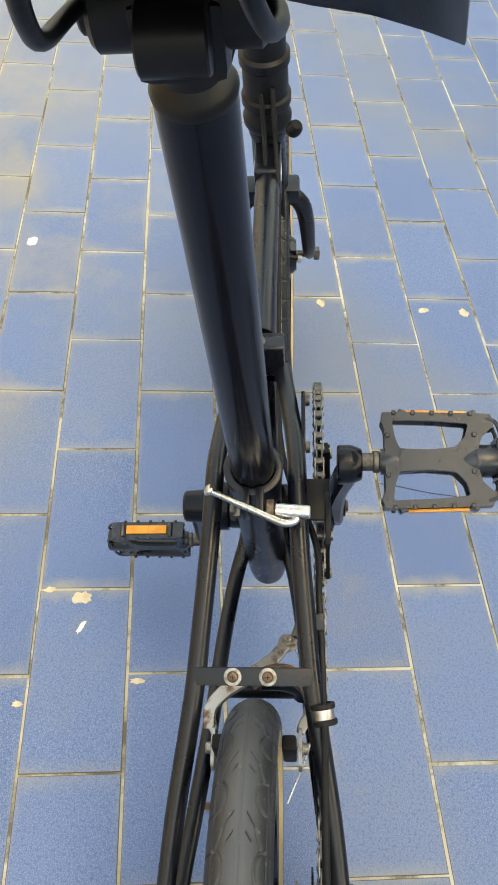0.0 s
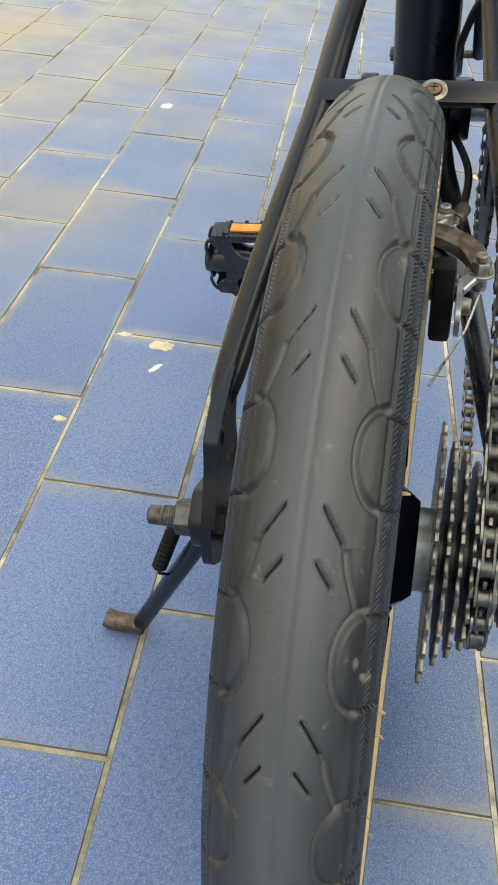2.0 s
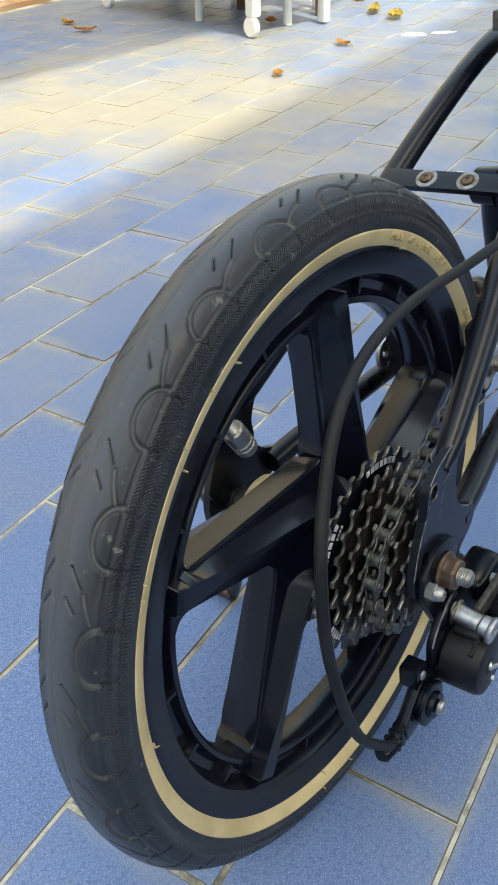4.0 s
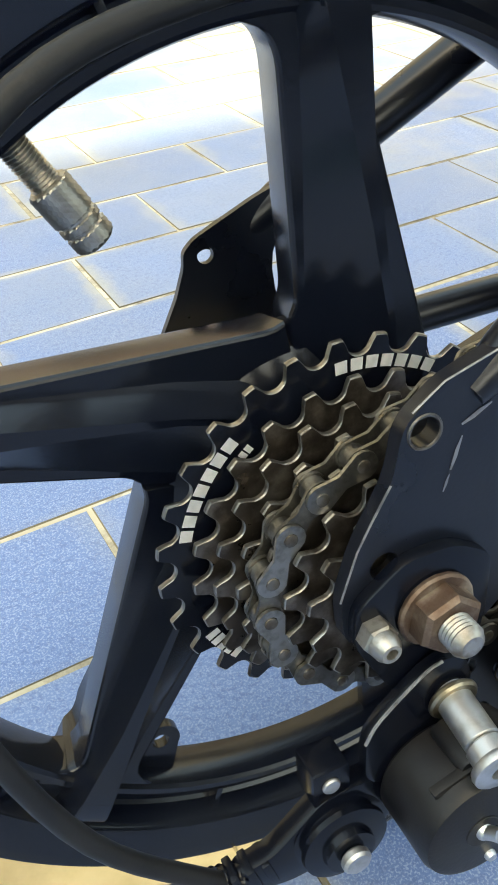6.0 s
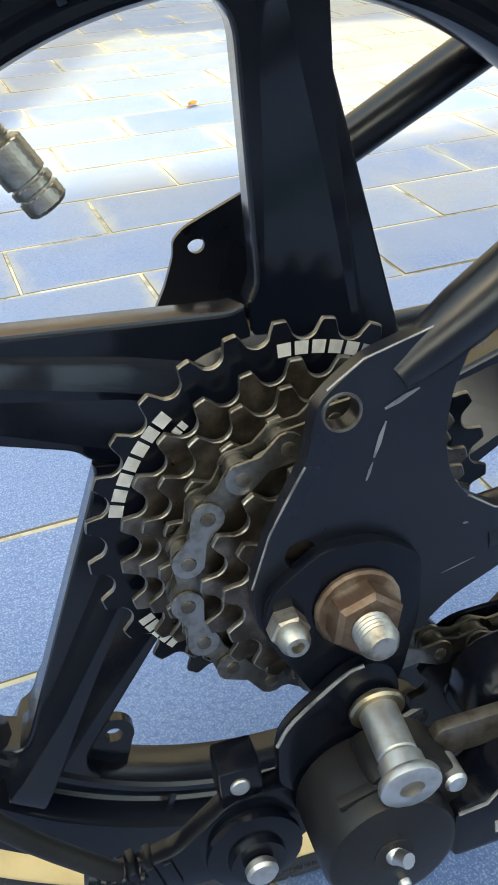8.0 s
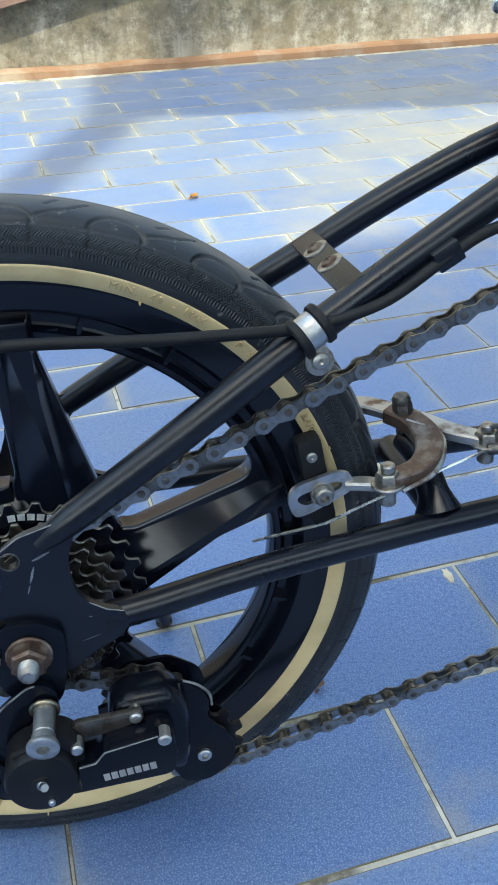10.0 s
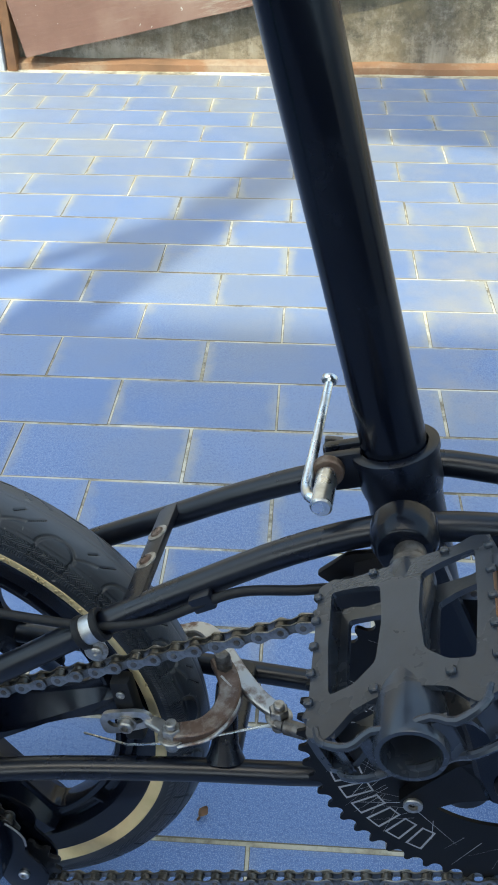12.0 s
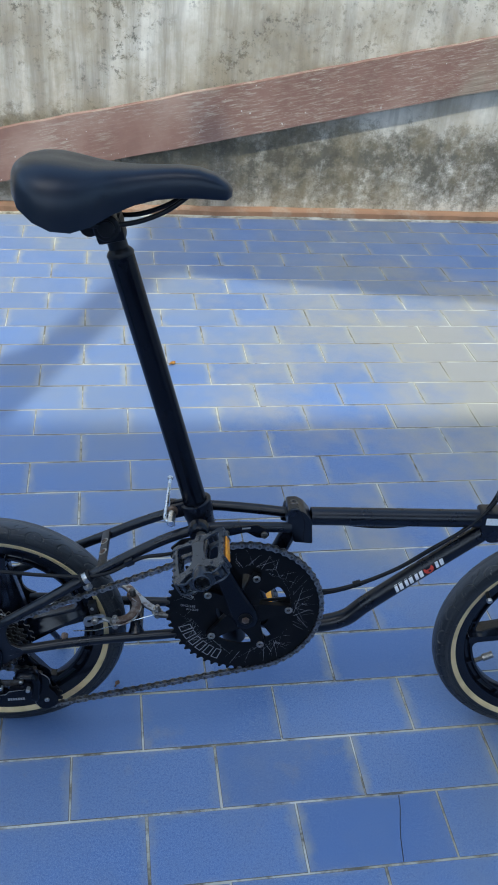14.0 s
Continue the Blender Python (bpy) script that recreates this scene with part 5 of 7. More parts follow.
lathe(bm, [(0, 0), (0, 0.007), (0.004, 0.0085), (0.010, 0.0085), (0.014, 0.006), (0.014, 0)], (0.735, -0.028, 0.462), (-0.3, -0.4, 0.85), 18)
part("latch_knob", bm, PLASTIC, bike)
bm = B()
plate(bm, rounded([(0.716, 0.428), (0.780, 0.430), (0.795, 0.400), (0.772, 0.380), (0.735, 0.376), (0.722, 0.388)], 0.006, 3), -0.0148, 0.0148, 0.003)
part("head_lug", bm, PAINT, bike)
# fork and front brake
for y in (1, -1):
    bm = tube(B(), [(0.806, 0.018 * y, 0.345), (0.810, 0.036 * y, 0.325), (0.822, 0.043 * y, 0.290), (0.848, 0.046 * y, 0.228), (0.880, 0.047 * y, 0.195)], [0.011, 0.011, 0.0105, 0.009, 0.008], 16, smooth=4)
    part("fork_leg", bm, PAINT, bike)
bm = B()
block(bm, (0.030, 0.070, 0.022), pose(0.807, 0, 0.347, 0, -12, 0), 0.005)
part("fork_crown", bm, PAINT, bike)
bm = B()
rod(bm, (0.880, -0.062, 0.195), (0.880, 0.062, 0.195), 0.0047, 14)
hexnut(bm, (0.880, -0.053, 0.195), (0.880, -0.061, 0.195), 0.0095, 0.1)
hexnut(bm, (0.880, 0.053, 0.195), (0.880, 0.061, 0.195), 0.0095, 0.1)
part("front_axle", bm, STEELDARK, bike)
bm = tube(B(), [(0.790, -0.012, 0.430), (0.780, -0.0135, 0.415), (0.772, -0.0140, 0.374), (0.762, -0.0150, 0.330), (0.750, -0.0165, 0.292)], 0.0029, 12, smooth=4)
rod(bm, (0.750, -0.018, 0.288), (0.750, -0.036, 0.283), 0.0032, 12)
part("front_brake_arm", bm, PLASTIC, bike)
bm = B()
hexnut(bm, (0.750, -0.0315, 0.2840), (0.750, -0.0365, 0.2825), 0.0045, 0.2)
part("front_brake_nut", bm, ALLOY, bike)


# ---- crankset, chain and pedals ----
def chainring_mesh(teeth, pr, thick):
    """A broad flat disc with openings round the crank's spider."""
    bm = B()
    n = teeth * 14
    out = []
    for k in range(n):
        x = 0.0127 * (0.5 - abs((k % 14) / 14 - 0.5))          # from the middle of a roller's seat
        a = 2 * math.pi * k / n
        d = -math.sqrt(0.0041 ** 2 - x * x) if x < 0.0041 else min(0.0019, 1.35 * (x - 0.0041))
        out.append((a, pr + d))
    def window(a):
        """Inner radius of the disc: a few openings between the bolts, and plate between them."""
        w = 0.0
        for lo, hi in ((18, 44), (80, 97), (230, 283), (303, 313)):
            d = abs((math.degrees(a) - 2 - (lo + hi) / 2 + 180) % 360 - 180)
            w = max(w, min(1.0, max(0.0, ((hi - lo) / 2 - d) / 3.0 + 0.5)))
        return 0.042 + 0.023 * w
    rows = []
    for y in (-thick / 2, thick / 2):
        rows.append(([bm.verts.new((r * math.cos(a), y, r * math.sin(a))) for a, r in out],
                     [bm.verts.new(((pr - 0.008) * math.cos(a), y, (pr - 0.008) * math.sin(a))) for a, r in out],
                     [bm.verts.new((window(a) * math.cos(a), y, window(a) * math.sin(a))) for a, r in out]))
    for k in range(n):
        q = (k + 1) % n
        for o, m, i in rows:
            bm.faces.new((o[k], o[q], m[q], m[k]))
            bm.faces.new((m[k], m[q], i[q], i[k]))
        bm.faces.new((rows[0][0][k], rows[1][0][k], rows[1][0][q], rows[0][0][q]))
        bm.faces.new((rows[0][2][k], rows[0][2][q], rows[1][2][q], rows[1][2][k]))
    return finish(bm, "chainring", 35)


ARM = radians(115.9)
PEDAL_R = 0.168
# right arm with five-armed spider
bm = B()
cx, cz = CRANK
ca, sa = math.cos(ARM), math.sin(ARM)
def along(s, t, y):
    """A point s out along the right arm and t across it."""
    return Vector((cx + s * ca - t * sa, y, cz + s * sa + t * ca))
rows = []
for s, w, y0, y1 in ((-0.020, 0.010, -0.057, -0.073), (-0.010, 0.0175, -0.055, -0.0755), (0.010, 0.0180, -0.055, -0.0755), (0.040, 0.0140, -0.058, -0.0745), (0.085, 0.0118, -0.062, -0.0750), (0.118, 0.0118, -0.0645, -0.0775), (0.142, 0.0120, -0.067, -0.080), (0.158, 0.0122, -0.067, -0.081), (0.170, 0.0100, -0.067, -0.081), (0.176, 0.0070, -0.068, -0.080)):
    e = 0.003
    rows.append([bm.verts.new(along(s, t, y)) for t, y in ((-w, y0 - e), (-w + e, y0), (w - e, y0), (w, y0 - e), (w, y1 + e), (w - e, y1), (-w + e, y1), (-w, y1 + e))])
for a, b in zip(rows, rows[1:]):
    for k in range(8):
        bm.faces.new((a[k], a[(k + 1) % 8], b[(k + 1) % 8], b[k]))
bm.faces.new(rows[0]), bm.faces.new(rows[-1])
crank = part("crank_arm", bm, GLOSS, bike, "black crank arm with a five-armed spider")
SPIDER = radians(78.4)
for k in range(5):
    a = SPIDER + k * 2 * math.pi / 5
    c, s = math.cos(a), math.sin(a)
    vs = []
    bm = B()
    for r, w in ((0.006, 0.017), (0.025, 0.0155), (0.042, 0.0110), (0.060, 0.0085), (0.070, 0.0060)):
        vs.append([bm.verts.new((cx + r * c - t * s, y, cz + r * s + t * c)) for t, y in ((-w, -0.0545), (w, -0.0545), (w, -0.0625 + 0.02 * max(0, 0.035 - r) * -10), (-w, -0.0625 + 0.02 * max(0, 0.035 - r) * -10))])
    for p, q in zip(vs, vs[1:]):
        for z in range(4):
            bm.faces.new((p[z], p[(z + 1) % 4], q[(z + 1) % 4], q[z]))
    bm.faces.new(vs[0]), bm.faces.new(vs[-1])
    part("spider_arm", bm, RING, crank)
ring = part("chainring", chainring_mesh(57, RING_R, 0.0024), RING, crank, "large solid black chainring with scratches and grey print")
ring.matrix_local = pose(cx, CHAIN_Y, cz, 0, 2, 0)
for k in range(5):
    a = SPIDER + k * 2 * math.pi / 5
    x, z = cx + 0.0645 * math.cos(a), cz + 0.0645 * math.sin(a)
    bm = B()
    lathe(bm, [(0, 0), (0, 0.0056), (0.0024, 0.0056), (0.0030, 0.0050), (0.0030, 0.0030), (0.0010, 0.0028), (0.0010, 0)], (x, -0.0615, z), (0, -1, 0), 20)
    part("chainring_bolt", bm, NUT, crank, "dull socket bolt")
bm = B()
lathe(bm, [(0, 0), (0, 0.0105), (0.002, 0.0105), (0.003, 0.009), (0.003, 0)], (cx, -0.0752, cz), (0, -1, 0), 24)
part("crank_cap", bm, RING, crank)
bm = B()
hexnut(bm, (cx, -0.0778, cz), (cx, -0.0806, cz), 0.0058, 0.4)
part("crank_bolt", bm, RUST, crank, "rusty crank bolt")
bm = B()
lathe(bm, [(0, 0), (0, 0.0142), (0.0012, 0.0154), (0.010, 0.0154), (0.0125, 0.0146), (0.0180, 0.0125), (0.0190, 0.0112), (0.0190, 0.0)], along(PEDAL_R, 0.0, -0.0650), (0, -1, 0), 40)
part("arm_end", bm, GLOSS, crank, "polished black end of the crank")
# scratches radiating over the ring, and plain bars for its print
rng = random.Random(11)
for k in range(150):
    a = SPIDER + rng.randrange(5) * 2 * math.pi / 5 + rng.gauss(0, 0.30)
    p = Vector((cx + 0.074 * math.cos(a), CHAIN_Y - 0.00125, cz + 0.074 * math.sin(a)))
    d = a + rng.gauss(0, 0.75)
    u = Vector((math.cos(d), 0, math.sin(d)))
    p += u * rng.uniform(0.0, 0.012)
    w = Vector((-u.z, 0, u.x)) * rng.choice((0.00006, 0.00008, 0.00010, 0.00020))
    ends = [p, p + u * rng.uniform(0.008, 0.048)]
    if any(not 0.066 < math.hypot(q.x - cx, q.z - cz) < 0.109 for q in ends + [(ends[0] + ends[1]) / 2]):
        continue
    bm = B()
    bm.faces.new([bm.verts.new(q) for q in (ends[0] - w, ends[0] + w, ends[1] + w * 0.3, ends[1] - w * 0.3)])
    part("scratch", bm, SCORE, crank)
def ring_quad(bm, r0, r1, b0, b1):
    bm.faces.new([bm.verts.new((cx + r * math.cos(b), CHAIN_Y - 0.0013, cz + r * math.sin(b))) for r, b in ((r0, b0), (r1, b0), (r1, b1), (r0, b1))])


for k in range(6):
    a0 = radians(200) + k * radians(8.6)
    a1 = a0 + radians(6.2)
    t = radians(0.8)
    bm = B()
    for q in range(4):
        b0, b1 = a0 + (a1 - a0) * q / 4, a0 + (a1 - a0) * (q + 1) / 4
        ring_quad(bm, 0.0845, 0.0856, b0, b1)
        ring_quad(bm, 0.1020, 0.1031, b0, b1)
    ring_quad(bm, 0.0856, 0.1020, a0, a0 + t)
    ring_quad(bm, 0.0856, 0.1020, a1 - t, a1)
    part("print_bar", bm, GREYPRINT, crank)

# the maker's small print on the ring, which stands upside down with the crank back
def ring_words(text, first, last):
    """A word lying flat on the ring, from the middle of its first letter to that of its last."""
    u = Vector((last[0] - first[0], 0, last[1] - first[1]))
    cu = bpy.data.curves.new("lettering", "FONT")
    cu.body, cu.align_x, cu.align_y, cu.extrude = text, "CENTER", "CENTER", 0.02
    tmp = bpy.data.objects.new("lettering", cu)
    scene.collection.objects.link(tmp)
    me = bpy.data.meshes.new_from_object(tmp.evaluated_get(bpy.context.evaluated_depsgraph_get()))
    scene.collection.objects.unlink(tmp)
    bpy.data.objects.remove(tmp)
    wide = max(v.co.x for v in me.vertices) - min(v.co.x for v in me.vertices)
    k = u.length * len(text) / (len(text) - 1) / wide
    u.normalize()
    n = Vector((0, -1, 0))
    up = n.cross(u)
    mid = Vector(((first[0] + last[0]) / 2, CHAIN_Y - 0.0013, (first[1] + last[1]) / 2))
    me.transform(Matrix.Translation(mid) @ Matrix((u, up, n)).transposed().to_4x4() @ Matrix.Diagonal((k, k, k, 1)))
    me.materials.clear()
    part("lettering", me, GREYPRINT, crank, "grey printed lettering")


ring_words("BCD130", (0.2936, 0.2965), (0.2800, 0.3050))
ring_words("58T/CNC", (0.2967, 0.2795), (0.2779, 0.2815))
ring_words("BCD110", (0.3013, 0.2728), (0.2870, 0.2743))

# left arm
bm = B()
tube(bm, [(cx, 0.058, cz), (cx - ca * 0.03, 0.064, cz - sa * 0.03), (cx - ca * 0.10, 0.072, cz - sa * 0.10), (cx - ca * 0.180, 0.077, cz - sa * 0.180)], [0.0135, 0.0125, 0.0105, 0.0120], 16, smooth=3)
lathe(bm, [(0, 0), (0, 0.0165), (0.020, 0.0150), (0.022, 0.0130), (0.022, 0)], (cx, 0.056, cz), (0, 1, 0), 28)
part("crank_arm", bm, GLOSS, bike)
bm = B()
rod(bm, (cx, 0.062, cz), (cx, -0.066, cz), 0.0082, 16)
part("spindle", bm, ALLOY, bike)


def pedal(side, place, tilt):
    """A nylon platform pedal: barrel, two windowed face plates, side walls with amber reflectors and a bowed outer end.
    y runs outwards along the spindle."""
    top = 0.0092

    def half(y):
        return 0.0376 - 0.045 * y * (0.5 + y)

    bm = B()
    lathe(bm, [(0.0, 0), (0.0, 0.0100), (0.006, 0.0108), (0.014, 0.0098), (0.030, 0.0076), (0.050, 0.0076), (0.064, 0.0104), (0.070, 0.0122), (0.0745, 0.0122), (0.0745, 0)], (0, 0, 0), (0, 1, 0), 28)
    body = part("pedal", bm, PEDAL, bike, "worn grey-black nylon platform pedal")
    body.matrix_local = pose(*place) @ pose(0, 0, 0, 0, tilt, 0) @ (Matrix.Diagonal((1, side, 1, 1)) if side > 0 else pose(0, 0, 0, 0, 0, 180))
    edge = [(-0.0376, 0.0030), (-0.0310, 0.0000), (-0.0240, 0.0030), (0.0240, 0.0030), (0.0310, 0.0000), (0.0376, 0.0030),
            (half(0.045), 0.045), (half(0.086), 0.0830), (0.0275, 0.0865), (0.0235, 0.0830), (0.0180, 0.0765), (0.0090, 0.0735), (-0.0090, 0.0735), (-0.0180, 0.0765), (-0.0235, 0.0830), (-0.0275, 0.0865), (-half(0.086), 0.0830), (-half(0.045), 0.045)]
    pane = [(0.0088, 0.0140), (0.0180, 0.0105), (0.0312, 0.0085), (0.0302, 0.0400), (0.0278, 0.0665), (0.0180, 0.0640), (0.0095, 0.0560), (0.0076, 0.0350)]
    for sz in (1, -1):
        bm = B()
        pierced(bm, rounded(edge, 0.0020, 3), [rounded(pane, 0.0025, 3), rounded([(-x, y) for x, y in pane][::-1], 0.0025, 3)], -0.0014, 0.0014)
        for v in bm.verts:
            x, d, y = v.co
            # the plate swells up over the barrel and dips between the teeth
            v.co = (x, y, sz * (top - 0.0010 + 0.0008 * math.exp(-(x / 0.010) ** 2)) + d)
        bmesh.ops.recalc_face_normals(bm, faces=bm.faces[:])
        part("face_plate", bm, PEDAL, body)
        for x, y in [(s * (half(q) - 0.0004), q) for s in (1, -1) for q in (0.010, 0.0245, 0.039, 0.0535, 0.068)] + [(0.0120, 0.0050), (-0.0190, 0.0050), (0.0095, 0.0695), (-0.0190, 0.0705)]:
            bm = B()
            block(bm, (0.0036, 0.0034, 0.0026), pose(x, y, sz * (top + 0.0010)), 0.0006, 1)
            part("tooth", bm, PEDAL, body)
    for sx in (1, -1):
        bm = B()
        n = 10
        rows = []
        for k in range(n + 1):
            y = 0.0015 + 0.082 * k / n
            x = half(y)
            rows.append([bm.verts.new((sx * (x + e), y, z)) for e, z in ((-0.0026, -top), (0.0, -top + 0.0008), (0.0004, 0.0), (0.0, top - 0.0008), (-0.0026, top))])
        for a, b in zip(rows, rows[1:]):
            for q in range(5):
                bm.faces.new((a[q], a[(q + 1) % 5], b[(q + 1) % 5], b[q]))
        bm.faces.new(rows[0]), bm.faces.new(rows[-1])
        bmesh.ops.recalc_face_normals(bm, faces=bm.faces[:])
        wall = part("side_wall", bm, PEDAL, body)
        turn = math.degrees(math.atan2(half(0.066) - half(0.020), 0.046))
        m = pose(sx * (half(0.043) + 0.0016), 0.043, 0, 0, 0, -sx * turn)
        bm = B()
        block(bm, (0.0024, 0.046, 0.0098), m, 0.0005)
        part("reflector", bm, AMBER, body, "amber reflector")
        for y in (0.0165, 0.0700):
            bm = B()
            block(bm, (0.0046, 0.0065, 0.0160), pose(sx * (half(y) + 0.0004), y, 0, 0, 0, sx * (22 if y < 0.04 else -22)), 0.0012)
            part("reflector_holder", bm, PEDAL, wall)
    # outer end: a bowed wall with a round mouth and oval corner holes, between waved lips
    bm = B()
    for sz in (1, -1):
        pts = [(-0.0318, 0.0800, sz * 0.0088), (-0.0290, 0.0868, sz * 0.0090), (-0.0190, 0.0905, sz * 0.0080), (-0.0110, 0.0880, sz * 0.0098), (0.0, 0.0895, sz * 0.0100), (0.0100, 0.0880, sz * 0.0098), (0.0190, 0.0905, sz * 0.0080), (0.0290, 0.0868, sz * 0.0090), (0.0318, 0.0800, sz * 0.0088)]
        tube(bm, pts, 0.0016, 8, smooth=3)
    n = 24
    rim = [[], [], [], []]
    for k in range(n + 1):
        x = -0.0322 + 0.0644 * k / n
        y = 0.0800 + 0.0110 * math.cos(x / 0.0322 * math.pi / 2) ** 0.6
        for q, (dy, z) in enumerate(((0, -0.0088), (0.0, 0.0088), (-0.0026, 0.0088), (-0.0026, -0.0088))):
            rim[q].append(bm.verts.new((x, y + dy, z)))
    for k in range(n):
        if 8 <= k < 16 or 3 <= k < 6 or 18 <= k < 21:
            continue
        for q in range(4):
            bm.faces.new((rim[q][k], rim[q][k + 1], rim[(q + 1) % 4][k + 1], rim[(q + 1) % 4][k]))
    lathe(bm, [(0.072, 0.0100), (0.072, 0.0128), (0.0915, 0.0128), (0.0930, 0.0120), (0.0930, 0.0104), (0.084, 0.0098)], (0, 0, 0), (0, 1, 0), 28, closed=True)
    part("end_plate", bm, PEDAL, body)
    bm = B()
    rod(bm, (0, -0.022, 0), (0, 0.006, 0), 0.0072, 18)
    rod(bm, (0, -0.006, 0), (0, -0.001, 0), 0.0088, 18)
    part("pedal_spindle", bm, STEELDARK, body)
    # dark disc that blackens the hollow outer end of the barrel
    bm = B()
    rod(bm, (0, 0.0740, 0), (0, 0.0752, 0), 0.0092, 22)
    part("dark_end_disc", bm, RUBBER, body)
    bm = B()
    hexnut(bm, (0, 0.0750, 0), (0, 0.0785, 0), 0.0048, 0.2)
    rod(bm, (0, 0.0780, 0), (0, 0.0815, 0), 0.0024, 12)
    part("spindle_nut", bm, STEELDARK, body, "dull nut at the end of the pedal spindle")
    return body


pedal(-1, (cx + PEDAL_R * ca + 0.0025, -0.0985, cz + PEDAL_R * sa), -30)
pedal(1, (0.4437, 0.0985, 0.1134), -107)


# ---- chain ----
TENSION, GUIDE = (0.0765, 0.1010), (0.0480, 0.1340)      # the two jockey wheels


def chain_path():
    pts = []
    def arc(x, z, r, a0, a1, n):
        for k in range(n + 1):
            a = radians(a0 + (a1 - a0) * k / n)
            pts.append((x + r * math.cos(a), z + r * math.sin(a)))
    cog_r = 0.0369
    arc(cx, cz, RING_R, 116, -72, 60)
    arc(*TENSION, 0.0215, -74, -205, 16)
    arc(*GUIDE, 0.0200, -20, 112, 12)
    arc(0, WHEEL_Z, cog_r, -76, -242, 22)
    return pts


def chain_stations(first):
    """Where the pins sit round the closed path, one pitch apart, with one of them at the point first."""
    p = [Vector((x, z)) for x, z in chain_path()]
    p.append(p[0])
    seg = [(b - a).length for a, b in zip(p, p[1:])]
    total = sum(seg)
    count = 2 * round(total / 0.0127 / 2)
    step = total / count
    cum = [0.0]
    for s in seg:
        cum.append(cum[-1] + s)
    def at(d):
        d %= total
        k = max(i for i in range(len(cum) - 1) if cum[i] <= d + 1e-9)
        return p[k].lerp(p[k + 1], (d - cum[k]) / max(seg[k], 1e-9))
    best = min((k * 0.0005 for k in range(int(total / 0.0005))), key=lambda d: (at(d) - Vector(first)).length)
    return [at(best + k * step) for k in range(count)], step


def figure_eight(l, r, waist, n=10):
    out = []
    for k in range(n + 1):
        a = -math.pi / 2 + math.pi * k / n
        out.append((l / 2 + r * math.cos(a), r * math.sin(a)))
    out.append((0, waist))
    for k in range(n + 1):
        a = math.pi / 2 + math.pi * k / n
        out.append((-l / 2 + r * math.cos(a), r * math.sin(a)))
    out.append((0, -waist))
    return out


def link_meshes():
    P = 0.0127
    outer, inner = B(), B()
    for s in (1, -1):
        plate(outer, figure_eight(P, 0.0041, 0.0022, 7), 0.00300 * s, 0.00400 * s, 0)
        plate(inner, figure_eight(P, 0.0042, 0.0025, 7), 0.00175 * s, 0.00275 * s, 0)
        done = len(outer.faces)
        for x in (-P / 2, P / 2):
            lathe(outer, [(0, 0.0019), (0.0004, 0.0018), (0.0006, 0.0012), (0.0006, 0)], (x, 0.0040 * s, 0), (0, s, 0), 10)
        outer.faces.ensure_lookup_table()
        for f in outer.faces[done:]:
            f.material_index = 1
    for x in (-P / 2, P / 2):
        lathe(inner, [(-0.0018, 0.0036), (0.0018, 0.0036)], (x, 0, 0), (0, 1, 0), 12)
    a, b = finish(outer, "outer_link", 40), finish(inner, "inner_link", 40)
    return a, b


OUTER, INNER = link_meshes()
OUTER.materials.append(CHAIN)
OUTER.materials.append(STEELDARK)
INNER.materials.append(OILED)
bm = B()
rod(bm, (0.0, -0.0012, 0), (0.0, 0.0012, 0), 0.0015, 8)
pins, step = chain_stations((0.1403, 0.2958))
chain = part("chain", bm, CHAIN, bike, "oily grey roller chain")
at_pin = pose(pins[0].x, CHAIN_Y, pins[0].y)
chain.matrix_local = at_pin
inv = at_pin.inverted()
for k in range(len(pins)):
    a, b = pins[k], pins[(k + 1) % len(pins)]
    ob = new("chain_link", OUTER if k % 2 == 0 else INNER)
    ob.parent = chain
    mid = (a + b) / 2
    ob.matrix_local = inv @ pose(mid.x, CHAIN_Y, mid.y, 0, -math.degrees(math.atan2(b.y - a.y, b.x - a.x)), 0)

# chain guide over the ring and its bracket
bm = B()
g = pose(0.2870, -0.0478, 0.3735, 0, -24, 0)
for y in (0.0082, -0.0122):
    plate(bm, rounded([(0.2590, 0.3720), (0.2660, 0.3675), (0.2790, 0.3700), (0.3060, 0.3790), (0.3110, 0.3900), (0.2960, 0.3920), (0.2740, 0.3870)], 0.002, 3), -0.0478 + y, -0.0478 + y + 0.0040, 0.0006)
block(bm, (0.034, 0.0240, 0.0050), g @ pose(0.012, 0, 0.0095), 0.001)
block(bm, (0.002, 0.0003, 0.0064), g @ pose(0.012, 0, 0.0102), 0)
block(bm, (0.012, 0.014, 0.014), g @ pose(0.010, 0.018, 0.002), 0.001)
part("chain_guide", bm, PLASTIC, bike, "black plastic guide straddling the chain")
bm = B()
plate(bm, rounded([(0.332, 0.4020), (0.3460, 0.4105), (0.3820, 0.4165), (0.3980, 0.4075), (0.4000, 0.3990), (0.3940, 0.3945), (0.3817, 0.3952), (0.3670, 0.4040), (0.3417, 0.3965)], 0.003, 3), -0.0370, -0.0405, 0.0007)
arm = part("guide_bracket", bm, GLOSS, bike, "small black bracket bolted to the frame")
for x, z in ((0.3375, 0.4020), (0.3925, 0.4010)):
    bm = B()
    lathe(bm, [(0, 0), (0, 0.0052), (0.003, 0.0052), (0.0038, 0.0045), (0.0038, 0.0026), (0.0015, 0.0024), (0.0015, 0)], (x, -0.0405, z), (0, -1, 0), 18)
    part("bracket_bolt", bm, STEELDARK, arm)
bm = B()
block(bm, (0.012, 0.0004, 0.0028), pose(0.366, -0.0407, 0.4110, 0, -6, 0), 0)
part("print_bar", bm, GREYPRINT, arm)

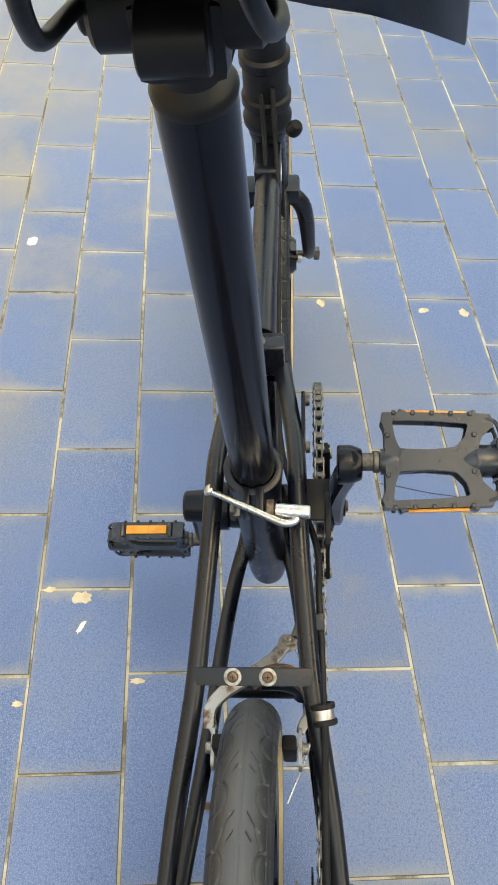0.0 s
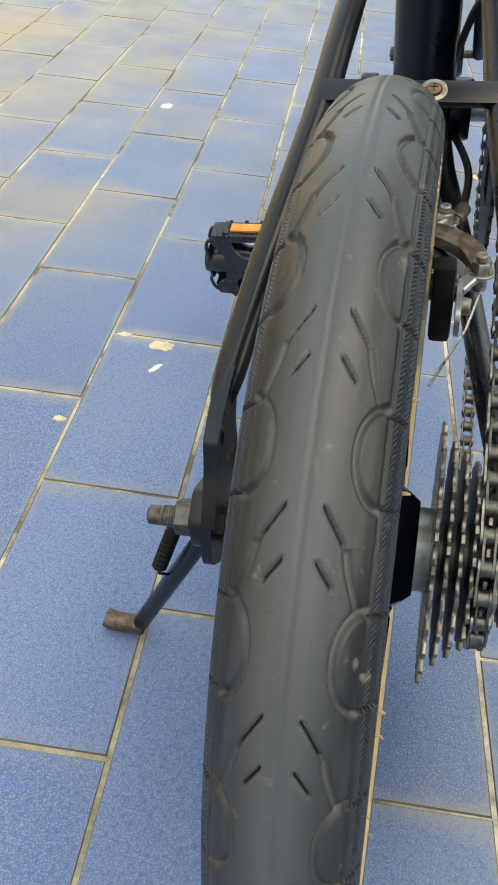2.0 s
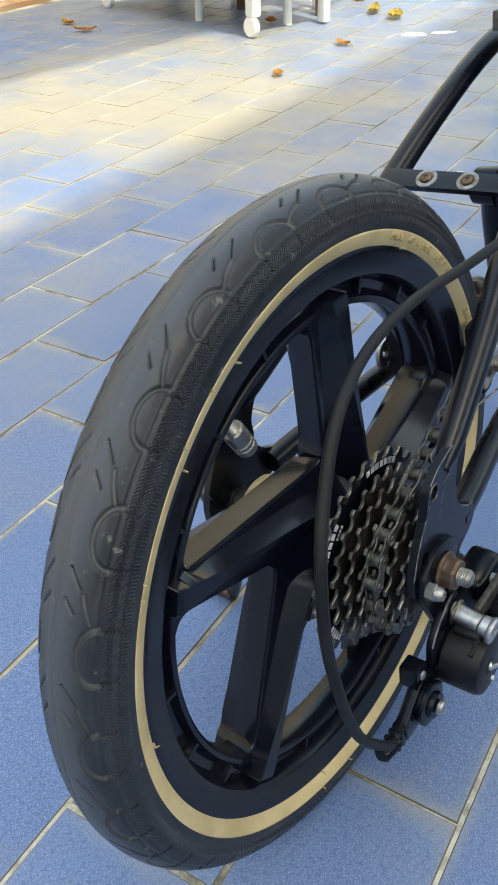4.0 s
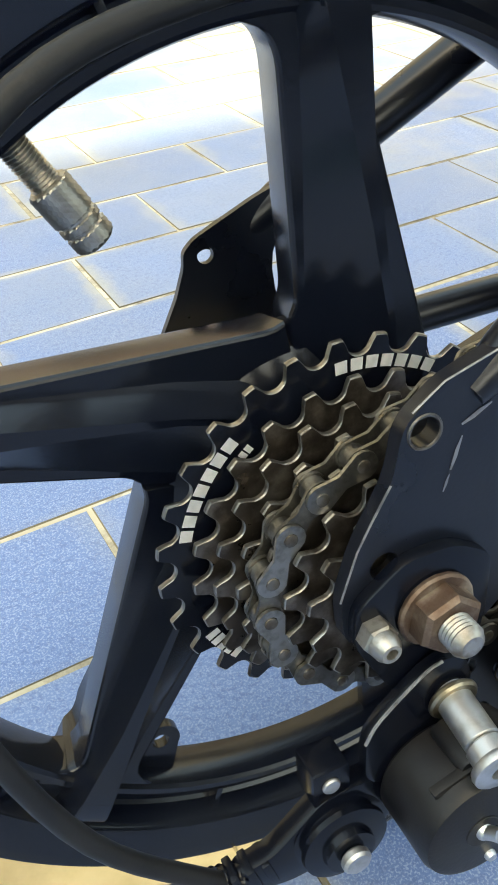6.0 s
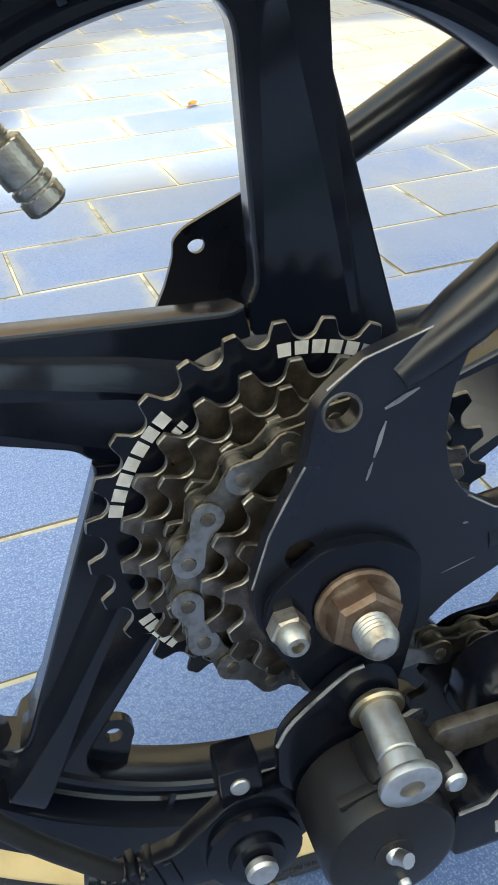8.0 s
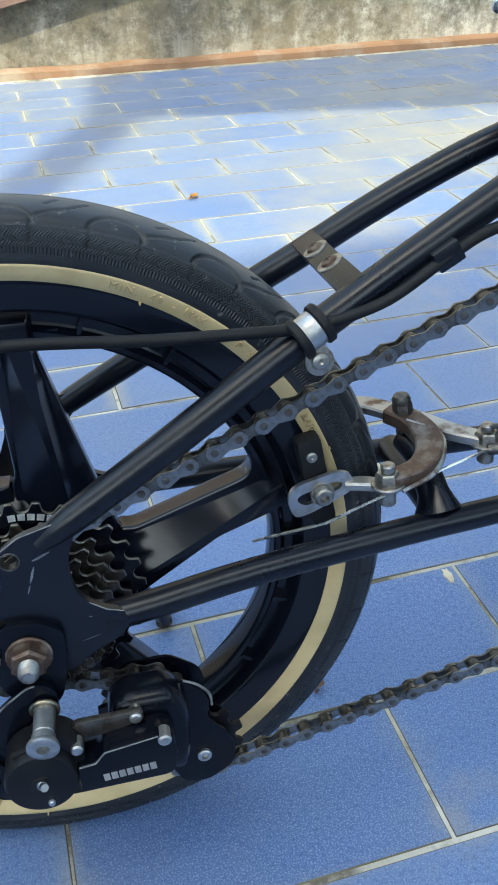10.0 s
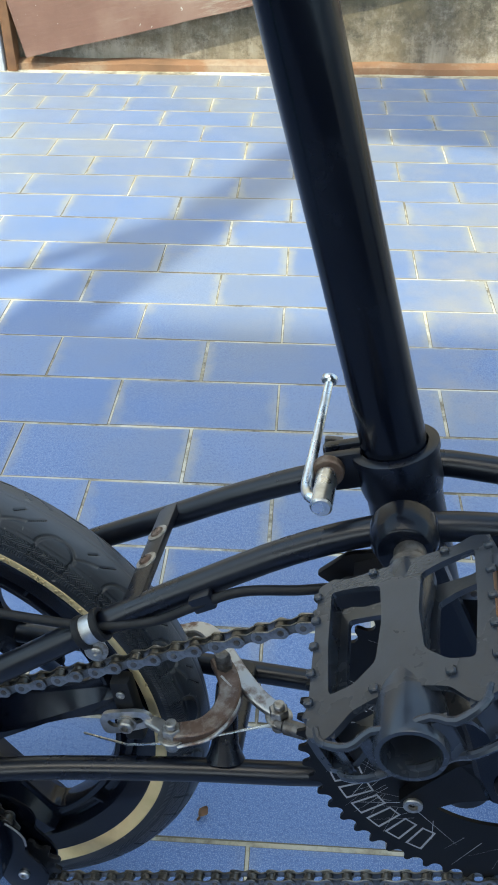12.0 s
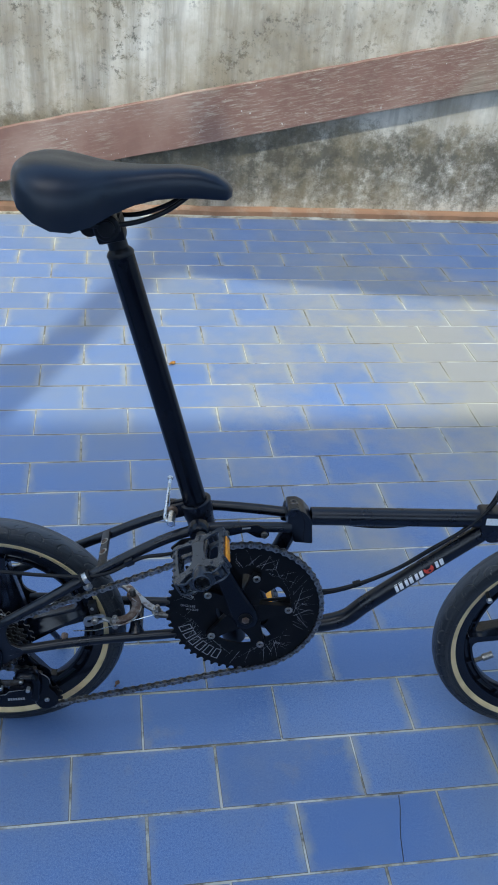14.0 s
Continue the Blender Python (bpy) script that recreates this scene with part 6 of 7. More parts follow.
# ---- rear axle fittings and derailleur ----
bm = plate(B(), rounded([(-0.0225, 0.1900), (-0.0215, 0.2010), (-0.0080, 0.2110), (0.0060, 0.2110), (0.0170, 0.2040), (0.0165, 0.1860), (0.0120, 0.1660), (0.0040, 0.1580), (-0.0060, 0.1600), (-0.0130, 0.1720)], 0.004, 3), -0.0686, -0.0728, 0.0008)
hanger = part("hanger", bm, GLOSS, bike, "black derailleur hanger plate with rubbed edges")
bm = B()
hexnut(bm, (0, -0.0728, AXLE - 0.0012), (0, -0.0815, AXLE - 0.0012), 0.0090, 0.35, flange=0.0108)
part("axle_nut", bm, RUST, hanger, "rusty flanged axle nut")
bm = B()
lathe(bm, [(0, 0)] + [(0.0006 * k, 0.0048 if k % 2 else 0.0044) for k in range(1, 13)] + [(0.0080, 0.0040), (0.0088, 0.0030), (0.0088, 0)], (0, -0.0800, AXLE - 0.0012), (0, -1, 0), 20)
part("axle_end", bm, NUT, hanger)
bm = B()
hexnut(bm, (-0.0174, -0.0728, 0.1935), (-0.0174, -0.0775, 0.1935), 0.0048, 0.1)
lathe(bm, [(0, 0.0040), (0.0025, 0.0037), (0.0042, 0.0026), (0.0042, 0.0016), (0.002, 0.0014), (0.002, 0)], (-0.0174, -0.0775, 0.1935), (0, -1, 0), 18)
part("cap_nut", bm, NUT, hanger, "dull cap nut")

# the barrel that turns on the mounting bolt, with its slot, and the bracket that carries the links
bm = B()
lathe(bm, [(0, 0.0), (0, 0.0160), (0.0012, 0.0172), (0.0200, 0.0172), (0.0222, 0.0162), (0.0228, 0.0145), (0.0228, 0.0)], (-0.0018, -0.0775, 0.1402), (0, -1, 0.0), 44)
plate(bm, rounded([(-0.0060, 0.1600), (0.0055, 0.1630), (0.0120, 0.1610), (0.0190, 0.1530), (0.0185, 0.1440), (0.0140, 0.1300), (0.0000, 0.1400)], 0.004, 4), -0.0800, -0.0945, 0.0014)
mech = part("rear_derailleur", bm, PLASTIC, bike, "black rear derailleur with a bright mounting bolt")
bm = B()
block(bm, (0.0135, 0.0028, 0.0020), pose(-0.0070, -0.0940, 0.1565, 0, -17, 0), 0.0004)
rod(bm, (-0.0018, -0.1000, 0.1402), (-0.0018, -0.1006, 0.1402), 0.0052, 24)
part("slot", bm, RUBBER, mech)
bm = B()
plate(bm, rounded([(-0.0053, 0.1773), (0.0015, 0.1795), (0.0075, 0.1765), (0.0100, 0.1690), (0.0078, 0.1580), (0.0019, 0.1540), (-0.0120, 0.1440), (-0.0180, 0.1414), (-0.0228, 0.1460), (-0.0223, 0.1612), (-0.0180, 0.1669)], 0.004, 4), -0.0735, -0.0775, 0.0008)
part("mount_plate", bm, GLOSS, mech)
bm = tube(B(), [(-0.0226, -0.0776, 0.1600), (-0.0182, -0.0776, 0.1668), (-0.0055, -0.0776, 0.1770), (0.0000, -0.0776, 0.1790)], 0.0005, 6, smooth=4)
part("rubbed_edge", bm, SCRATCH, mech, "bare rubbed edge of the plate")
bm = B()
p, q = Vector((0.0030, -0.0740, 0.1660)), Vector((0.0022, -0.0930, 0.1632))
rod(bm, p, q, 0.0050, 28)
d = (q - p).normalized()
lathe(bm, [(0, 0.0050), (0.0006, 0.0055), (0.0045, 0.0056), (0.0052, 0.0072), (0.0062, 0.0076), (0.0076, 0.0074), (0.0080, 0.0068), (0.0080, 0.0030), (0.0040, 0.0028), (0.0040, 0)], q, d, 36)
part("mount_bolt", bm, ALLOY, mech, "bright socket-head mounting bolt")
bm = B()
rod(bm, p + d * 0.0040, p + d * 0.0062, 0.0072, 28)
part("brass_washer", bm, BRASS, mech)
# outer link: a faceted cover with a bright stepped line along its upper edge
bm = B()
plate(bm, rounded([(0.0148, 0.1285), (0.0148, 0.1452), (0.0240, 0.1462), (0.0285, 0.1518), (0.0540, 0.1562), (0.0605, 0.1535), (0.0618, 0.1450), (0.0598, 0.1322), (0.0560, 0.1302)], 0.0025, 3), -0.0830, -0.0985, 0.0016)
part("outer_arm", bm, GLOSS, mech)
bm = B()
for k in range(7):
    t = k / 7
    block(bm, (0.0029, 0.0004, 0.0040), pose(0.0275 + 0.0255 * t, -0.0987, 0.1362 + 0.0024 * t, 0, -6, 0), 0)
part("print_bar", bm, GREYPRINT, mech)
bm = B()
tube(bm, [(0.0158, -0.0984, 0.1446), (0.0232, -0.0984, 0.1455), (0.0280, -0.0984, 0.1512), (0.0530, -0.0984, 0.1556)], [0.0005, 0.0005, 0.0004, 0.0003], 6)
part("edge_line", bm, SCRATCH, mech, "bright bevelled edge of the link")
bm = B()
plate(bm, rounded([(0.0130, 0.1555), (0.0160, 0.1605), (0.0360, 0.1612), (0.0470, 0.1618), (0.0480, 0.1565), (0.0370, 0.1530), (0.0270, 0.1512), (0.0172, 0.1515)], 0.0014, 3), -0.0830, -0.0868, 0.0006)
part("inner_arm", bm, STEELDARK, mech, "dark steel link arm")
# the knuckle over the cage, rounded like a shell
bm = B()
rows = []
shape = rounded([(0.0304, 0.1480), (0.0322, 0.1590), (0.0408, 0.1645), (0.0603, 0.1650), (0.0665, 0.1575), (0.0702, 0.1467), (0.0700, 0.1251), (0.0664, 0.1080), (0.0560, 0.1120), (0.0400, 0.1300)], 0.006, 5)
mx, mz = sum(x for x, _ in shape) / len(shape), sum(z for _, z in shape) / len(shape)
for y, f in ((-0.0625, 0.96), (-0.0640, 1.0), (-0.0720, 1.0), (-0.0775, 0.95), (-0.0805, 0.84), (-0.0818, 0.60), (-0.0822, 0.0)):
    rows.append([bm.verts.new((mx + (x - mx) * max(f, 0.01), y, mz + (z - mz) * max(f, 0.01))) for x, z in shape])
for r0, r1 in zip(rows, rows[1:]):
    for k in range(len(shape)):
        bm.faces.new((r0[k], r0[(k + 1) % len(shape)], r1[(k + 1) % len(shape)], r1[k]))
bm.faces.new(rows[0])
part("knuckle", bm, GLOSS, mech, "rounded black knuckle above the cage")
bm = B()
CAGE = rounded([(0.0300, 0.1440), (0.0405, 0.1545), (0.0636, 0.1560), (0.0720, 0.1500), (0.0790, 0.1447), (0.0820, 0.1348), (0.0790, 0.1264), (0.0890, 0.1144), (0.0938, 0.1036), (0.0922, 0.0905), (0.0776, 0.0810), (0.0650, 0.0826), (0.0590, 0.0950), (0.0460, 0.1150)], 0.005, 3)
plate(bm, CAGE, -0.0600, -0.0622, 0.0004)
plate(bm, CAGE, -0.0425, -0.0445, 0.0004)
part("cage", bm, GLOSS, mech, "black cage round the jockey wheels")
bm = tube(B(), [(0.0690, -0.0618, 0.1530), (0.0760, -0.0630, 0.1500), (0.0815, -0.0640, 0.1440), (0.0825, -0.0640, 0.1360)], 0.0007, 6, smooth=4)
part("cage_spring", bm, SCRATCH, mech)
for (x, z), r in ((TENSION, 11), (GUIDE, 11)):
    me = sprocket_mesh(r, 0.0030, 0.0030, tip=0.0016)
    me.materials.append(PLASTIC)
    me.materials.append(PLASTIC)
    ob = part("jockey_wheel", me, PLASTIC, mech)
    ob.matrix_local = pose(x, CHAIN_Y, z)
    bm = B()
    rod(bm, (x, -0.0415, z), (x, -0.0620, z), 0.0030, 16)
    lathe(bm, [(0, 0.0038), (0.0020, 0.0038), (0.0026, 0.0032), (0.0026, 0.0018), (0.0008, 0.0016), (0.0008, 0)], (x, -0.0620, z), (0, -1, 0), 18)
    part("jockey_bolt", bm, ALLOY, mech)
for x, y, z, r in ((0.0158, -0.0950, 0.1532, 0.0030), (0.0440, -0.0868, 0.1585, 0.0030), (0.0560, -0.0985, 0.1535, 0.0032), (-0.0018, -0.1003, 0.1405, 0.0024), (0.0010, -0.1000, 0.1285, 0.0017)):
    bm = B()
    lathe(bm, [(-0.006, r), (0.0010, r), (0.0018, r * 0.75), (0.0020, 0)], (x, y, z), (0, -1, 0), 16)
    part("pivot_pin", bm, ALLOY, mech)
bm = B()
tube(bm, [(-0.0018, -0.1010, 0.1405), (-0.0008, -0.1030, 0.1420), (-0.0002, -0.1046, 0.1428)], 0.0019, 10)
part("limit_screw", bm, ALLOY, mech)
# rearward cable arm with its anchor wheel and barrel
bm = B()
plate(bm, rounded([(-0.0180, 0.1450), (-0.0120, 0.1280), (-0.0240, 0.1180), (-0.0460, 0.1165), (-0.0600, 0.1200), (-0.0610, 0.1290), (-0.0500, 0.1310), (-0.0350, 0.1440)], 0.003, 3), -0.0705, -0.0770, 0.0010)
for k in range(3):
    rib = B()
    block(rib, (0.0024, 0.0080, 0.0100), pose(-0.0520 - 0.0045 * k, -0.0740, 0.1250, 0, -14, 0), 0.0006)
    part("rib", rib, GLOSS, mech)
part("cable_arm", bm, GLOSS, mech)
bm = B()
block(bm, (0.0110, 0.0110, 0.0130), pose(-0.0320, -0.0710, 0.1475), 0.0012)
part("cable_stop", bm, GLOSS, mech)
bm = B()
lathe(bm, [(0, 0), (0, 0.0122), (0.0014, 0.0136), (0.0030, 0.0136), (0.0036, 0.0118), (0.0048, 0.0118), (0.0056, 0.0128), (0.0072, 0.0126), (0.0078, 0.0100), (0.0080, 0.0076), (0.0102, 0.0072), (0.0106, 0)], (-0.0310, -0.0740, 0.1290), (0, -1, 0), 32)
part("anchor_wheel", bm, GLOSS, mech)
bm = B()
lathe(bm, [(0, 0), (0, 0.0040)] + [(0.0012 * k, 0.0046 if k % 2 else 0.0040) for k in range(1, 12)] + [(0.0150, 0.0032), (0.0150, 0)], (-0.0590, -0.0742, 0.1245), (-0.96, 0, 0.28), 16)
part("adjusting_barrel", bm, GLOSS, mech)
bm = B()
rod(bm, (-0.0310, -0.0848, 0.1290), (-0.0310, -0.0880, 0.1290), 0.0042, 18)
rod(bm, (-0.0325, -0.0762, 0.1490), (-0.0325, -0.0775, 0.1490), 0.0026, 14)
part("anchor_bolt", bm, ALLOY, mech)

# left axle end, lock plate and kickstand
bm = B()
hexnut(bm, (0, 0.0790, AXLE), (0, 0.0868, AXLE), 0.0088, 0.3, flange=0.0)
hexnut(bm, (0, 0.0600, AXLE), (0, 0.0640, AXLE), 0.0095, 0.1)
axle_nut = part("axle_nut", bm, STEELDARK, bike, "dark steel axle nut")
bm = B()
lathe(bm, [(0, 0)] + [(0.00055 * k, 0.0048 if k % 2 else 0.0043) for k in range(1, 15)] + [(0.0082, 0.0040), (0.0082, 0)], (0, 0.0855, AXLE), (0, 1, 0), 20)
part("axle_end", bm, NUT, axle_nut, "threaded end of the axle")
bm = plate(B(), rounded([(-0.012, 0.200), (0.000, 0.212), (0.018, 0.206), (0.036, 0.186), (0.040, 0.160), (0.030, 0.152), (0.010, 0.172), (-0.008, 0.184)], 0.004, 3), 0.0690, 0.0780, 0.001)
stand = part("kickstand", bm, PAINT, bike, "black kickstand with a brown rubber foot")
bm = tube(B(), [(0.0310, 0.0760, 0.1680), (0.0400, 0.0920, 0.1370), (0.0508, 0.1115, 0.0990), (0.0630, 0.1335, 0.0560), (0.0690, 0.1440, 0.0350), (0.0705, 0.1490, 0.0258)], 0.0054, 14, smooth=3)
part("leg", bm, PAINT, stand)
bm = tube(B(), [(0.0705, 0.1460, 0.0260), (0.0705, 0.1640, 0.0262), (0.0710, 0.1720, 0.0285)], 0.0064, 14)
part("foot", bm, RUST, stand, "brown foot of the kickstand")
top_of, foot_of = Vector((0.0440, 0.1060, 0.1430)), Vector((0.0400, 0.1160, 0.1165))
bm = tube(B(), [top_of, foot_of], 0.0038, 14)
u, w = frame_of((foot_of - top_of).normalized())
tube(bm, [top_of.lerp(foot_of, k / 128) + (u * math.cos(k * math.pi / 4) + w * math.sin(k * math.pi / 4)) * 0.0040 for k in range(129)], 0.0008, 6)
tube(bm, [foot_of, (0.0430, 0.1180, 0.1080), (0.0500, 0.1130, 0.1000)], 0.0010, 6)
tube(bm, [top_of, (0.0420, 0.1000, 0.1500), (0.0380, 0.0880, 0.1560), (0.0340, 0.0775, 0.1600)], 0.0010, 6)
part("spring", bm, PLASTIC, stand)

# ---- rear brake ----
piv = Vector((0.2060, 0.0, 0.2480))
bm = B()
tube(bm, [(0.2120, -0.0400, 0.2140), (0.2120, 0.0400, 0.2140)], 0.0085, 16)
tube(bm, [(0.2110, -0.0370, 0.2160), (0.2100, -0.0320, 0.2240), (0.2080, -0.0180, 0.2360), (0.2060, 0.0, 0.2400)], [0.0125, 0.0085, 0.0075, 0.0075], 16, smooth=3)
part("brake_bridge", bm, PAINT, bike)
bm = B()
tube(bm, [(0.2060, 0.0, 0.2420), (0.2035, 0.0, 0.2600)], 0.0050, 14)
hexnut(bm, (0.2040, 0.0, 0.2560), (0.2028, 0.0, 0.2630), 0.0054, 0.2)
lathe(bm, [(0, 0.0048), (0.0025, 0.0052), (0.005, 0.0040), (0.006, 0)], (0.2028, 0, 0.2620), (-0.15, 0, 1), 16)
brake = part("rear_brake", bm, STEELDARK, bike, "chipped old caliper brake round the rear tyre")


def strap(pts, w, h, seg=5):
    """A flat curved arm along pts."""
    bm = B()
    ps = spline(pts, seg)
    rows = []
    for i, p in enumerate(ps):
        d = (ps[min(i + 1, len(ps) - 1)] - ps[max(i - 1, 0)]).normalized()
        up = Vector((-0.15, 0, 1))
        a = d.cross(up).normalized()
        b = a.cross(d)
        ww = w * (0.78 + 0.22 * math.sin(math.pi * i / (len(ps) - 1)))
        rows.append([bm.verts.new(p + a * x + b * y) for x, y in ((-ww, -h + 0.001), (-ww + 0.001, -h), (ww - 0.001, -h), (ww, -h + 0.001), (ww, h - 0.001), (ww - 0.001, h), (-ww + 0.001, h), (-ww, h - 0.001))])
    for a, b in zip(rows, rows[1:]):
        for k in range(8):
            bm.faces.new((a[k], a[(k + 1) % 8], b[(k + 1) % 8], b[k]))
    bm.faces.new(rows[0]), bm.faces.new(rows[-1])
    return bm


bm = strap([(0.1985, 0.0075, 0.2535), (0.2065, -0.0040, 0.2525), (0.2105, -0.0170, 0.2495), (0.2075, -0.0305, 0.2465), (0.1975, -0.0410, 0.2440), (0.1800, -0.0455, 0.2420)], 0.0072, 0.0042)
part("caliper_arm", bm, BRONZE, brake, "rust-brown caliper arm")
rim_pts = [(0.2030, -0.0075, 0.2555), (0.2160, -0.0195, 0.2520), (0.2135, -0.0335, 0.2485), (0.2030, -0.0465, 0.2440), (0.1850, -0.0530, 0.2405)]
bm = tube(B(), rim_pts, [0.0009, 0.0014, 0.0016, 0.0014, 0.0010], 8, smooth=5)
part("chrome_edge", bm, CHIPPED, brake, "chipped plating along the edge of the arm")
bm = strap([(0.1640, 0.0430, 0.2390), (0.1790, 0.0420, 0.2450), (0.1920, 0.0310, 0.2485), (0.2030, 0.0150, 0.2500), (0.2130, 0.0010, 0.2500), (0.2270, -0.0130, 0.2478), (0.2425, -0.0228, 0.2455)], 0.0062, 0.0028)
part("caliper_arm", bm, CHIPPED, brake, "chipped white caliper arm")
for y in (-1, 1):
    outline = rounded([(0.1312, 0.2330), (0.1342, 0.2405), (0.1560, 0.2462), (0.1640, 0.2448), (0.1662, 0.2360), (0.1600, 0.2318), (0.1420, 0.2238), (0.1345, 0.2225)], 0.006, 5)
    hole = rounded([(0.1360, 0.2320), (0.1372, 0.2352), (0.1560, 0.2412), (0.1598, 0.2400), (0.1590, 0.2368), (0.1410, 0.2288)], 0.003, 4)
    bm = pierced(B(), outline, [hole], 0.0350 * y + 0.002, 0.0378 * y + 0.002)
    part("pad_holder", bm, ALLOY, brake, "slotted dull metal brake-pad holder")
    bm = strap([(0.1620, 0.0362 * y + 0.002, 0.2375), (0.1700, 0.0395 * y + 0.002, 0.2385), (0.1800, 0.0450 * y, 0.2400)], 0.0042, 0.0024)
    part("holder_arm", bm, CHIPPED, brake, "chipped plated end of the caliper arm")
    bm = B()
    lathe(bm, [(0, 0.0), (0, 0.0062), (0.0012, 0.0062), (0.0014, 0.0050), (0.0046, 0.0048), (0.0056, 0.0038), (0.0056, 0.0022), (0.003, 0.0020), (0.003, 0)], (0.1492, 0.0376 * y + 0.002, 0.2350), (0, y, 0), 22)
    part("pad_bolt", bm, NUT, brake)
    bm = B()
    block(bm, (0.0130, 0.012, 0.050), pose(0.1480, 0.0285 * y + 0.0030, 0.2385, 0, -10, 0), 0.003)
    shoe = part("brake_pad", bm, RUBBER, brake, "black rubber brake block")
    bm = B()
    lathe(bm, [(0, 0.0), (0, 0.0028), (0.001, 0.0028), (0.0016, 0.0020), (0.0016, 0.0010), (0.0008, 0)], (0.1450, 0.0344 * y + 0.0030, 0.2540), (0, y, 0), 16)
    part("shoe_screw", bm, NUT, brake)
for p, r in (((0.1800, -0.0455, 0.2440), 0.0061), ((0.2419, -0.0230, 0.2470), 0.0064)):
    bm = B()
    hexnut(bm, Vector(p) - Vector((0, 0, 0.004)), Vector(p) + Vector((-0.0005, 0, 0.0042)), r, 0.3, flange=0.0086)
    rod(bm, Vector(p) + Vector((0, 0, 0.004)), Vector(p) + Vector((-0.0005, 0, 0.0085)), 0.0036, 14)
    rod(bm, Vector(p) - Vector((0, 0, 0.014)), Vector(p), 0.0044, 14)
    part("pinch_bolt", bm, NUT, brake, "dull pinch bolt and nut")
bm = B()
rod(bm, (0.2400, -0.0275, 0.2430), (0.2460, -0.0300, 0.2440), 0.0034, 14)
rod(bm, (0.2460, -0.0300, 0.2440), (0.2600, -0.0345, 0.2465), 0.0048, 16)
part("adjuster", bm, STEELDARK, brake)
bm = tube(B(), [(0.2400, -0.0285, 0.2430), (0.1830, -0.0500, 0.2400), (0.1500, -0.0400, 0.2200), (0.1150, -0.0230, 0.2040)], 0.0008, 6)
part("brake_cable", bm, CHROME, brake, "bare steel brake cable with a loose end")
bm = tube(B(), [(0.2590, -0.0340, 0.2465), (0.3000, -0.0360, 0.2530), (0.3300, -0.0300, 0.2600), (0.4000, -0.0150, 0.2620), (0.4600, -0.0080, 0.2650), (0.5300, -0.0060, 0.2800), (0.6000, -0.0020, 0.3120), (0.6500, 0.0, 0.3480), (0.7050, 0.002, 0.3950), (0.7350, 0.002, 0.4400), (0.7500, 0.004, 0.5000)], 0.0026, 10, smooth=5)
part("brake_housing", bm, RUBBER, bike, "black brake cable housing")

# ---- gear cable, its clip and guides ----
bm = tube(B(), [(-0.0609, -0.075, 0.1224), (-0.0939, -0.076, 0.1661), (-0.1111, -0.077, 0.2259), (-0.112, -0.0765, 0.2673), (-0.0988, -0.0715, 0.2985), (-0.0728, -0.064, 0.3234), (-0.0345, -0.056, 0.3330), (0.0132, -0.0525, 0.3353), (0.0741, -0.0525, 0.3310), (0.1350, -0.0535, 0.3295), (0.1500, -0.0525, 0.3310), (0.1750, -0.0520, 0.3380), (0.2010, -0.0510, 0.3535), (0.2220, -0.0500, 0.3640), (0.2500, -0.0500, 0.3690), (0.2800, -0.0440, 0.3690), (0.3300, -0.0300, 0.3500), (0.4200, -0.0180, 0.2950), (0.4916, -0.0120, 0.2800), (0.5443, -0.0120, 0.2940), (0.6016, -0.0120, 0.3240), (0.6480, -0.0120, 0.3610), (0.7010, -0.0120, 0.4040), (0.7350, -0.0100, 0.4500), (0.7500, -0.008, 0.5050)], 0.0027, 12, smooth=6)
part("gear_housing", bm, RUBBER, bike, "black gear cable housing looping behind the wheel")
bm = B()
block(bm, (0.013, 0.008, 0.008), pose(0.546, -0.010, 0.2935, 0, -22, 0), 0.0015)
part("housing_joiner", bm, PLASTIC, bike)
sd = Vector((0.052, 0.009, 0.031)).normalized()
cc = Vector((0.1395, -0.0500, 0.3240))
bm = B()
for s in (-0.0058, 0.0058):
    lathe(bm, [(-0.0022, 0.0070), (-0.0022, 0.0090), (-0.0014, 0.0097), (0.0014, 0.0097), (0.0022, 0.0090), (0.0022, 0.0070)], cc + sd * s + Vector((0, -0.0025, 0.0035)), sd, 24)
clip = part("cable_clip", bm, RUBBER, bike, "rubber-lined cable clip with a bright band")
bm = B()
lathe(bm, [(-0.0040, 0.0070), (-0.0040, 0.0082), (0.0040, 0.0082), (0.0040, 0.0070)], cc + Vector((0, -0.0025, 0.0035)), sd, 24)
block(bm, (0.010, 0.0030, 0.014), pose(0.1415, -0.0545, 0.3190, 0, -20, 0), 0.001)
part("clip_band", bm, ALLOY, clip)
bm = B()
lathe(bm, [(0, 0), (0, 0.0066), (0.0012, 0.0066), (0.0014, 0.0040), (0.0028, 0.0036), (0.0036, 0.0024), (0.0036, 0.0012), (0.0026, 0)], (0.1425, -0.0560, 0.3150), (0.05, -1, 0.12), 22)
part("clip_screw", bm, NUT, clip)
bm = B()
block(bm, (0.013, 0.010, 0.010), pose(0.2015, -0.0485, 0.3545, 0, -30, 0), 0.0015)
part("cable_guide", bm, PAINT, bike)
